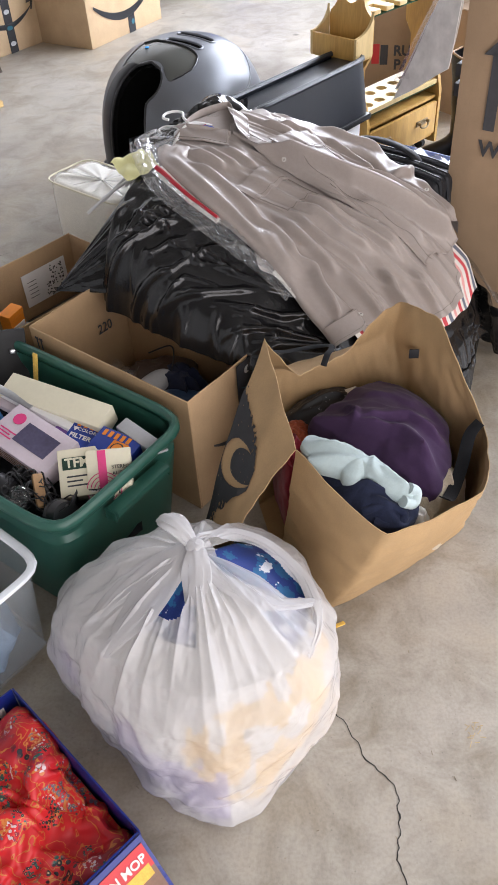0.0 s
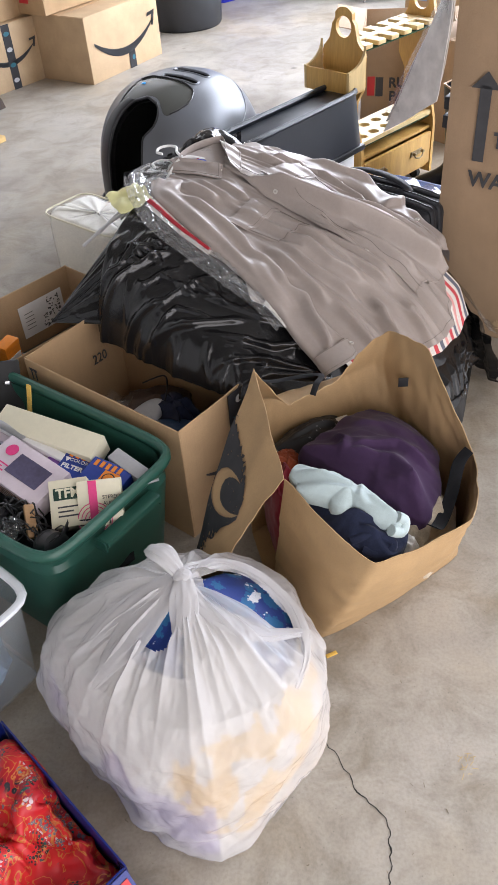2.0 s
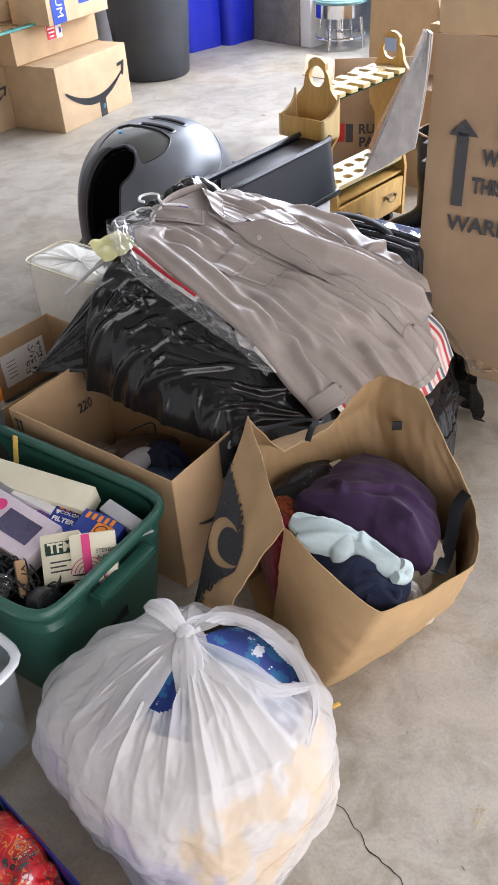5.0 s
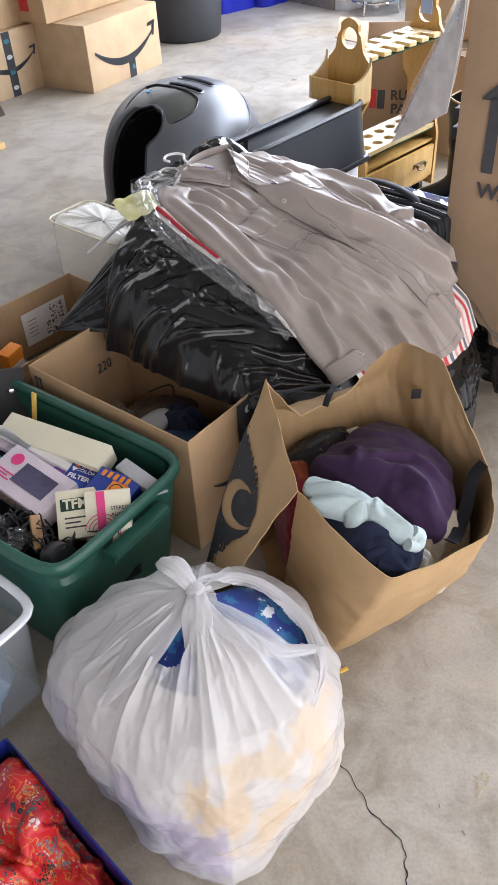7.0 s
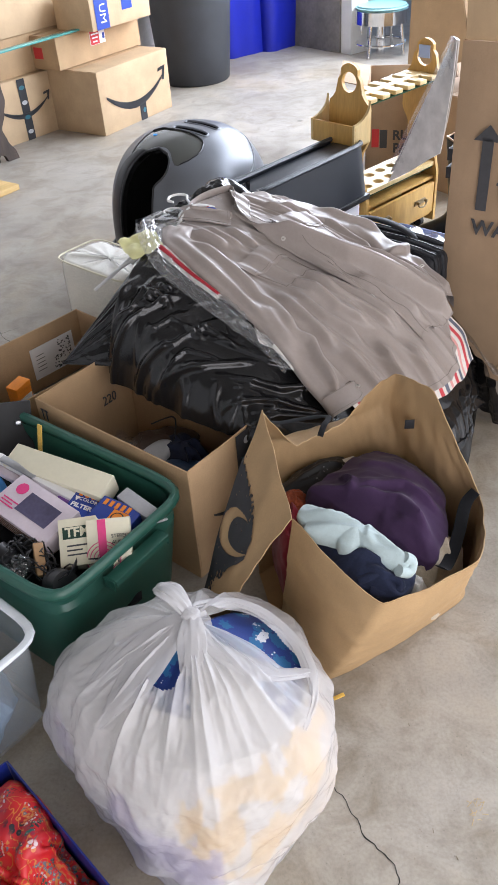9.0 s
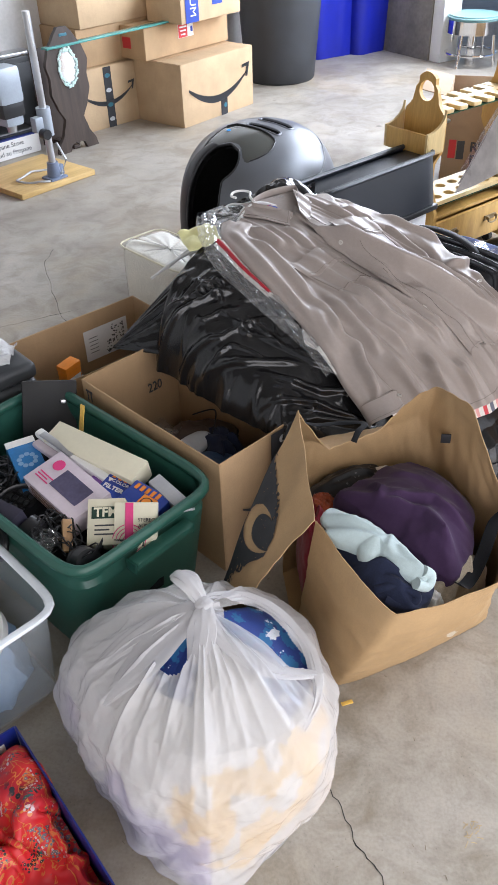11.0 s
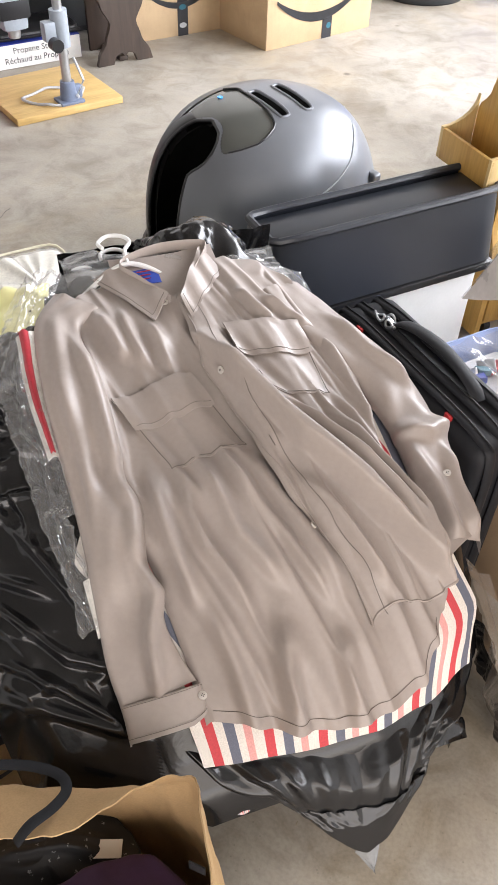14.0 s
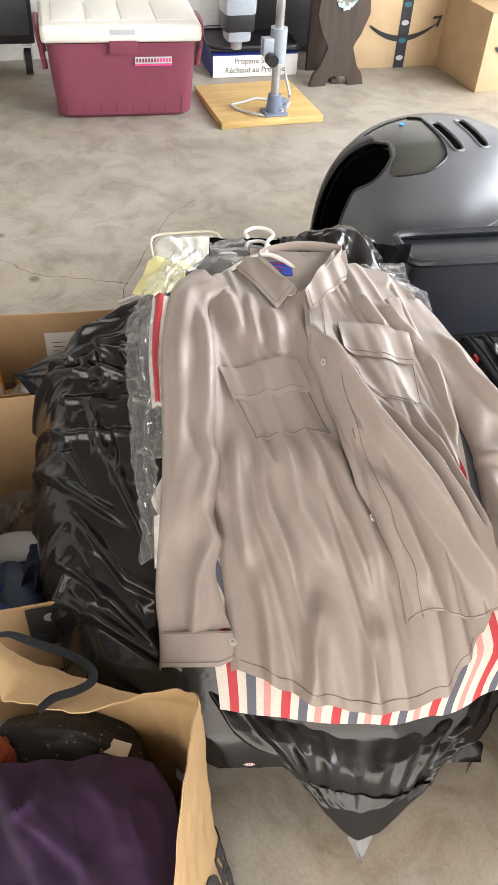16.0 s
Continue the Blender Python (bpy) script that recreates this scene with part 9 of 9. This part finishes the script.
def folded(outline, thick, folds, seed, mat, parent, name="body", label="", dome=0.03):
    """A soft garment folded flat: outline(angle) gives its half breadth, with rolled sides and crests on top."""
    def f(u, v):
        a = 2 * math.pi * u
        r = min(1.0, v / 0.62)
        k = outline(a) * (1 + 0.03 * nz(math.cos(a) * 3, math.sin(a) * 3, seed))
        side = max(0.0, (v - 0.62) / 0.38)
        out = r * (1 - 0.10 * (1 - math.cos(side * math.pi)) / 2) + 0.045 * math.sin(side * math.pi)
        return (k * out * math.cos(a), k * out * math.sin(a), dome * (1 - r ** 2) + thick * (1 - side))
    P = surface(f, 120, 70, True)
    up = np.clip((0.72 - np.arange(71) / 70) / 0.12, 0, 1)[None, :]
    lift = crest_lift(P[..., 0], P[..., 1], folds) * up
    lift += np.array([[0.009 * nz(q[0] * 13, q[1] * 13, q[2] * 9 + seed + 2) + 0.005 * (ridge(nz(q[0] * 14 + q[1] * 8, q[1] * 20, seed + 6)) - 0.3) + 0.0012 * nz(q[0] * 50, q[1] * 50, q[2] * 50 + seed) for q in row] for row in P])
    P[..., 2] += lift
    return part(name, sheet(P, True), mat, parent, label, angle=80)


def round_of(pts):
    """Half breadth by bearing of a closed outline round the origin, corners softened."""
    ang = np.array([math.atan2(y, x) % (2 * math.pi) for x, y in pts])
    rad = np.array([math.hypot(x, y) for x, y in pts])
    k = np.argsort(ang)
    ang, rad = ang[k], rad[k]
    tab = np.interp(np.linspace(0, 2 * math.pi, 181), np.concatenate((ang - 2 * math.pi, ang, ang + 2 * math.pi)), np.tile(rad, 3))
    for _ in range(4):
        tab = (2 * tab + np.roll(tab, 1) + np.roll(tab, -1)) / 4
    return lambda a: float(tab[int(round((a % (2 * math.pi)) / (2 * math.pi) * 180))])


o = garment("purple_sweatshirt", (0.32, 1.33, 0.205), 0, "folded dark purple fleece sweatshirt in the paper bag", (0, 11), "sweatshirt")
folded(round_of([(-0.168, -0.01), (-0.128, -0.018), (-0.092, -0.052), (-0.04, -0.084), (0.0, -0.122), (0.03, -0.15), (0.064, -0.178), (0.088, -0.12), (0.112, -0.022), (0.120, 0.036), (0.098, 0.075), (0.07, 0.11), (0.035, 0.135), (-0.015, 0.145), (-0.055, 0.118), (-0.09, 0.075), (-0.132, 0.035)]), 0.085,
       [(0.022, 0.006, 0.016, (-0.15, -0.004, -0.07, -0.035, 0.0, -0.052, 0.06, -0.12)), (0.015, 0.005, 0.018, (-0.09, -0.02, 0.02, -0.01, 0.09, -0.055)), (0.015, 0.004, 0.010, (-0.10, 0.03, -0.085, 0.0, -0.09, -0.03)), (0.010, 0.008, 0.016, (-0.01, -0.09, 0.03, -0.10, 0.055, -0.15)), (0.008, 0.010, 0.022, (0.02, 0.08, 0.08, 0.04, 0.115, -0.01)), (0.008, 0.010, 0.02, (-0.07, 0.07, 0.0, 0.06, 0.05, 0.03))], 2.0, PURPLE, o, dome=0.042)
# sleeve tucked under the body on one side
part("sleeve", tube(smooth_path([(0.095, 0.07, 0.045), (0.112, 0.02, 0.040), (0.110, -0.035, 0.030), (0.096, -0.085, 0.02)], 8), 0.022, 12, flat=(0.020, 0.026)), PURPLE, o, "sleeve folded under")
o = garment("fleece_top", (0.244, 1.156, 0.322), 0, "rolled pale aqua fleece in the paper bag", (0, 13))
folded(round_of([(-0.103, 0.035), (-0.080, 0.075), (-0.05, 0.062), (0.0, 0.049), (0.03, 0.032), (0.065, 0.0), (0.097, -0.040), (0.09, -0.060), (0.068, -0.060), (0.036, -0.036), (0.012, -0.020), (-0.028, -0.004), (-0.066, 0.014), (-0.102, 0.018)]), 0.030,
       [(0.009, 0.006, 0.012, (-0.09, 0.045, -0.03, 0.022, 0.01, 0.01)), (0.007, 0.006, 0.014, (0.03, 0.03, 0.022, 0.0, 0.012, -0.035)), (0.008, 0.006, 0.012, (0.03, 0.0, 0.06, -0.025, 0.088, -0.05))], 5.0, PALE_FLEECE, o, "roll", dome=0.026)
part("rolled_end", tube(smooth_path([(0.075, -0.066, 0.03), (0.096, -0.058, 0.022), (0.100, -0.044, 0.034), (0.084, -0.046, 0.044)], 6), 0.011, 10), PALE_FLEECE, o, "curled end")
o = garment("navy_jumper", (0.256, 1.134, 0.244), 0, "navy ribbed jumper rolled in the paper bag", (0, 8))
folded(round_of([(-0.105, 0.070), (-0.064, 0.074), (-0.003, 0.057), (0.04, 0.023), (0.075, 0.006), (0.098, 0.0), (0.088, -0.04), (0.056, -0.078), (0.006, -0.060), (-0.03, -0.028), (-0.06, 0.015)]), 0.065,
       [(0.012, 0.005, 0.010, (-0.08, 0.05, -0.02, 0.025, 0.03, 0.0)), (0.014, 0.005, 0.010, (-0.03, 0.0, 0.02, -0.02, 0.07, -0.025)), (0.010, 0.004, 0.008, (0.0, -0.03, 0.03, -0.045, 0.07, -0.045)), (0.010, 0.004, 0.008, (-0.04, 0.04, 0.02, 0.01, 0.07, -0.005))], 11.0, NAVY, o, dome=0.030)
part("ribbed_cuff", tube(smooth_path([(-0.01, -0.045, 0.066), (0.03, -0.040, 0.083), (0.062, -0.050, 0.072), (0.045, -0.068, 0.062), (0.01, -0.060, 0.062)], 6), 0.009, 10), NAVY, o, "ribbed cuff")
draped("beige_trousers", (0.408, 1.205, 0.19), (0.05, 0.08, 0.075), -30, 0.1, 21.0, BEIGE_CLOTH, "folded beige trousers at the bag's side")
draped("white_cloth", (0.338, 1.118, 0.23), (0.042, 0.033, 0.05), -20, 0.15, 25.0, WHITE_CLOTH, "white cloth low in the paper bag")
o = garment("printed_top", (0.205, 1.425, 0.205), 24, "black printed top in the paper bag")
folded(round_of([(-0.10, 0.0), (-0.06, 0.035), (0.0, 0.045), (0.10, 0.035), (0.115, 0.0), (0.02, -0.035), (-0.08, -0.03)]), 0.05, [(0.010, 0.006, 0.012, (-0.07, 0.0, 0.02, 0.01, 0.08, 0.01)), (0.008, 0.006, 0.012, (-0.05, 0.02, 0.03, 0.025, 0.08, 0.02))], 31.0, DARK_FLORAL, o, dome=0.025)
part("paper_tag", bx(0.034, 0.022, 0.0012, (0.075, 0.010, 0.072), 0.0004), WHITE_PAPER, o, "white folded paper tag")
draped("red_top", (0.140, 1.285, 0.16), (0.032, 0.085, 0.115), 10, 0.15, 35.0, cloth_material("crimson_cloth", (0.20, 0.008, 0.02), 500.0), "dark red top showing through the torn side")
draped("orange_cloth", (0.150, 1.352, 0.262), (0.022, 0.024, 0.02), 0, 0.2, 39.0, cloth_material("rust_cloth", (0.30, 0.065, 0.025), 500.0), "rust orange cloth in the paper bag")
draped("packed_clothes", (0.30, 1.30, 0.11), (0.11, 0.12, 0.10), 25, 0.08, 41.0, NAVY, "dark clothes packed at the bottom of the bag", flat=0.9)


# ---- white carrier bag ----
# pleats of the carrier bag: bearing from the knot, height, breadth in degrees, how far down it runs
PLEATS = [
    (186, 0.012, 7, 0.45), (199, 0.016, 5, 0.32), (208, 0.012, 4, 0.40), (219, 0.016, 6, 0.30), (228, 0.010, 4, 0.50), (234, 0.018, 5, 0.22),
    (243, 0.010, 4, 0.50), (249, 0.014, 4, 0.36), (257, 0.010, 3, 0.55), (264, 0.014, 4, 0.34), (271, 0.010, 3, 0.50), (278, 0.015, 4, 0.28),
    (284, 0.016, 3, 0.20), (291, 0.010, 3, 0.52), (297, 0.012, 4, 0.42), (305, 0.012, 4, 0.36), (313, 0.014, 4, 0.38), (322, 0.014, 5, 0.30),
    (331, 0.012, 4, 0.42), (341, 0.014, 5, 0.32), (30, 0.010, 6, 0.5), (60, 0.014, 7, 0.4), (85, 0.012, 7, 0.4), (110, 0.014, 7, 0.35), (140, 0.012, 7, 0.4), (163, 0.014, 6, 0.4),
]


def white_bag():
    o = thing("carrier_bag", (-0.06, 0.92, 0), 0, "stuffed white plastic carrier bag tied at the top", "plastic bag")
    knot = Vector((0.030, 0.072, 0.335))
    AN = [-180, -152, -125, -98, -72, -43, -20, 25, 80, 118, 166, 180]
    R0 = [0.165, 0.145, 0.155, 0.20, 0.262, 0.245, 0.24, 0.20, 0.16, 0.165, 0.17, 0.165]
    R1 = [0.252, 0.215, 0.20, 0.215, 0.235, 0.262, 0.272, 0.25, 0.21, 0.22, 0.255, 0.252]
    ZS = [0, 0.10, 0.24, 0.40, 0.55, 0.70, 0.85, 0.95, 1.0]
    HZ = [0.003, 0.012, 0.06, 0.135, 0.198, 0.252, 0.298, 0.325, 0.336]

    def skin(u, v, inset=0.0):
        th = 2 * math.pi * u
        deg = (math.degrees(th) + 180) % 360 - 180
        a, b = smooth_list(AN, R0, deg), smooth_list(AN, R1, deg)
        mixv = smooth_list([0, 0.1, 0.24, 0.4, 1], [0.0, 0.1, 0.62, 1.0, 1.0], v)
        rad = (a + (b - a) * mixv) * smooth_list(ZS, [0.80, 1.0, 1.0, 1.0, 0.955, 0.80, 0.49, 0.2, 0.015], v)
        hz = smooth_list(ZS, HZ, v)
        k = v ** 1.6
        cs, sn = math.cos(th), math.sin(th)
        d = rad * (1 + 0.05 * nz(cs * 1.7, sn * 1.7, v * 2.4 + 5)) * (1 - inset)
        return Vector((knot.x * k + cs * d, knot.y * k + sn * d, max(0.003, hz * (1 - 0.6 * inset))))

    def at(deg, v, lift=0.0):
        return skin((deg / 360) % 1, v) + Vector((0, 0, lift))

    def gap(u, v):
        """Two gaps beside the tied handles."""
        deg = 360 * u
        a = (deg - lerp_list([0.74, 0.85, 0.96], [-6, 4, 20], v) + 180) % 360 - 180
        b = (deg - 245 + 180) % 360 - 180
        one = 0.74 < v < 0.97 and abs(a) < lerp_list([0.74, 0.80, 0.88, 0.97], [2, 13, 20, 32], v)
        two = 0.85 < v < 0.98 and abs(b) < lerp_list([0.85, 0.87, 0.91, 0.98], [4, 17, 23, 20], v)
        return one or two
    NU, NV = 600, 190
    P = surface(skin, NU, NV, True)
    deg, vv = np.meshgrid(np.arange(NU) * 360 / NU, np.arange(NV + 1) / NV, indexing="ij")
    lift = np.zeros(P.shape[:2])
    for k, (bearing, amp, wide, low) in enumerate(PLEATS):
        bend = bearing + 5 * np.sin(vv * 4 + k) * (1 - vv)
        d = np.abs((deg - bend + 180) % 360 - 180)
        run = np.clip((vv - low - 0.08) / 0.40, 0, 1) ** 1.2 * np.interp(vv, [0.25, 0.55, 0.8, 0.92, 1.0], [0.2, 0.45, 0.8, 0.7, 0.2])
        lift += amp * run * np.exp(-d / (wide * np.interp(vv, [0.2, 0.9], [0.45, 1.0])))
    # a slanting hem of film low on the belly, and slack crumples under it
    hem_v = 0.27 + 0.06 * np.sin(np.radians(deg - 300) * 2)
    lift += 0.010 * np.exp(-np.abs(vv - hem_v) / 0.018) * (np.cos(np.radians(deg - 290)) > 0) * np.abs(np.cos(np.radians(deg - 290)))
    for i in range(NU):
        th = 2 * math.pi * i / NU
        cs, sn = math.cos(th), math.sin(th)
        for j in range(NV + 1):
            v = j / NV
            low = min(1.0, v * 8) * (1 - 0.75 * min(1, max(0, (v - 0.35) / 0.4)))
            lift[i, j] += low * (0.020 * creases(th * 0.22, v * 0.40, 6.0, 0.5) + 0.013 * creases(th * 0.22, v * 0.4, 3.0, 1.1)) + 0.004 * creases(th * 0.22, v * 0.4, 9.0, 2.4) + 0.007 * nz(cs * 4, sn * 4, v * 6)
    P = raised(P, np.clip(lift, -0.014, 0.04), True)
    P[..., 2] = np.maximum(P[..., 2], 0.003)
    part("film", sheet(P, True, keep=lambda u, v: not gap(u, v)), WHITE_FILM, o, angle=80)
    inner = lambda u, v: skin(u, v, 0.055)

    def zone(u, v):
        """0 straw, 1 lavender, 2 white: uneven patches of cloth inside."""
        c, d = math.cos(2 * math.pi * u), math.sin(2 * math.pi * u)
        n1, n2 = 0.5 * nz(c * 2.2, d * 2.2, v * 3), 0.35 * nz(c * 6, d * 6, v * 7 + 4)
        ang = (u - 0.875 + 0.5) % 1 - 0.5
        if n2 > -0.05 and abs(ang + 0.14 * n1 + 0.05 * n2) < 0.10 and 0.20 < v + 0.3 * (n1 + n2) < 0.66:
            return 0
        return 1 if v + 0.3 * (n1 + n2) < 0.42 and 0.45 < u < 0.80 else 2

    def by_gap(u, v):
        """Near the gaps the floral cloth lies on top."""
        deg = 360 * u
        return v > 0.71 and (abs((deg - 8 + 180) % 360 - 180) < 40 or (v > 0.80 and abs((deg - 245 + 180) % 360 - 180) < 30))
    for k, (nm, mt, lb) in enumerate((("straw_cloth", YELLOW_CLOTH, "straw yellow cloth inside"), ("lavender_cloth", LAVENDER_CLOTH, "lavender cloth inside"), ("white_cloth", WHITE_CLOTH, "white cloth inside"))):
        part(nm, grid(inner, 150, 70, True, keep=lambda u, v, k=k: not by_gap(u, v) and zone(u, v) == k), mt, o, lb)
    part("floral_cloth", grid(lambda u, v: skin(u, 0.60 + 0.40 * v, 0.05) + Vector((0, 0, -0.012 + 0.007 * nz(math.cos(6.28 * u) * 3, math.sin(6.28 * u) * 3, v * 3))), 120, 36, True, keep=lambda u, v: by_gap(u, 0.60 + 0.40 * v)), BLUE_FLORAL, o, "blue floral cloth in the opening")
    k = knot + Vector((0, 0, 0.010))

    def strap(pts, w, thick, label="gathered white film"):
        P = smooth_path(pts, 12)
        n = len(P) - 1

        def f(u, v):
            i = min(n, int(round(v * n)))
            d = (P[min(i + 1, n)] - P[max(0, i - 1)]).normalized()
            s = d.cross(Vector((0, 0, 1)))
            s = s.normalized() if s.length > 1e-4 else Vector((1, 0, 0))
            q = s.cross(d)
            a = 2 * math.pi * u
            r = 1 + 0.45 * nz(math.cos(a) * 2.5, math.sin(a) * 2.5, v * 2.0 + len(pts))
            return P[i] + (s * w(v) * math.cos(a) + q * thick * math.sin(a)) * r
        return part("tied_handle", grid(f, 36, n, True), WHITE_FILM, o, label)
    # loose end standing up behind the knot, and the one that hangs down in front
    strap([k, k + Vector((-0.016, 0.016, 0.014)), k + Vector((-0.034, 0.032, 0.022)), k + Vector((-0.052, 0.046, 0.018)), k + Vector((-0.060, 0.052, 0.010))], lambda v: 0.005 + 0.011 * math.sin(math.pi * min(1, 0.08 + 0.80 * v)), 0.006, "twisted white handle")
    strap([k, k + Vector((0.004, -0.022, 0.002)), k + Vector((0.006, -0.048, -0.010)), k + Vector((0.004, -0.072, -0.024)), k + Vector((0.001, -0.090, -0.038))], lambda v: 0.006 + 0.013 * math.sin(math.pi * min(1, 0.1 + 0.75 * v)), 0.006, "twisted white handle")
    # two arms round the larger gap, meeting at its far end
    end = at(-7, 0.715, 0.008)
    strap([k, at(-46, 0.94, 0.004), at(-30, 0.87, 0.005), at(-20, 0.80, 0.005), end], lambda v: 0.006 + 0.009 * math.sin(math.pi * v), 0.004)
    strap([k, at(80, 0.95, 0.006), at(48, 0.88, 0.006), at(28, 0.81, 0.006), at(9, 0.745, 0.006), end], lambda v: 0.005 + 0.006 * v, 0.004)
    strap([end, at(-12, 0.70, 0.006), at(-20, 0.68, 0.004), at(-30, 0.665, -0.004)], lambda v: 0.010 * (1 - 0.6 * v), 0.006)
    # folded-over panel beside the smaller gap
    strap([k + Vector((-0.01, 0, 0)), at(222, 0.93, 0.008), at(224, 0.86, 0.009), at(221, 0.78, 0.008), at(218, 0.68, 0.002)], lambda v: 0.006 + 0.020 * math.sin(math.pi * (0.1 + 0.85 * v)), 0.004)
    strap([k + Vector((-0.01, 0.004, 0)), at(190, 0.92, 0.008), at(196, 0.82, 0.006), at(199, 0.70, 0.0)], lambda v: 0.006 + 0.013 * math.sin(math.pi * (0.1 + 0.85 * v)), 0.005)
    part("knot", blob_cloth(tuple(k), (0.015, 0.014, 0.012), 0.15, 2.0, 24, 14, 1.0, 0.9), WHITE_FILM, o)
    return o


white_bag()


# ---- scraps on the floor ----
o = solo("wood_chip", bx(0.024, 0.008, 0.003, (0, 0, 0.0018), 0.001), YELLOW_CLOTH, "small yellow sliver of wood on the floor", "wood chip", (0.222, 1.068, 0), 25)
rnd = random.Random(21)
bm = bmesh.new()
for k in range(16):
    a = rnd.uniform(0, 6.28)
    p = Vector((rnd.gauss(0, 0.007), rnd.gauss(0, 0.01), 0.0015 + 0.0015 * rnd.random()))
    d = Vector((math.cos(a), math.sin(a), rnd.uniform(-0.05, 0.2))) * rnd.uniform(0.006, 0.013)
    tube([p, p + d * 0.5 + Vector((0, 0, 0.001)), p + d], 0.0006, 5, bm=bm)
solo("straw_wisp", bm, plain("dry_straw", (0.55, 0.42, 0.22), 0.2, 0.8), "wisp of dry straw on the floor", "straw", (0.441, 0.839, 0), kind="stuff")
bm = bmesh.new()
for k in range(160):
    p = Vector((rnd.uniform(-0.6, 1.2), rnd.uniform(0.4, 2.0), 0.0012))
    a = rnd.uniform(0, 6.28)
    d = Vector((math.cos(a), math.sin(a), 0)) * rnd.uniform(0.002, 0.009)
    tube([p, p + d], rnd.uniform(0.0003, 0.0008), 5, bm=bm)
solo("floor_grit", bm, plain("grit", (0.3, 0.25, 0.18), 0.4, 0.9), "bits of grit and straw scattered on the floor", "grit", kind="stuff")
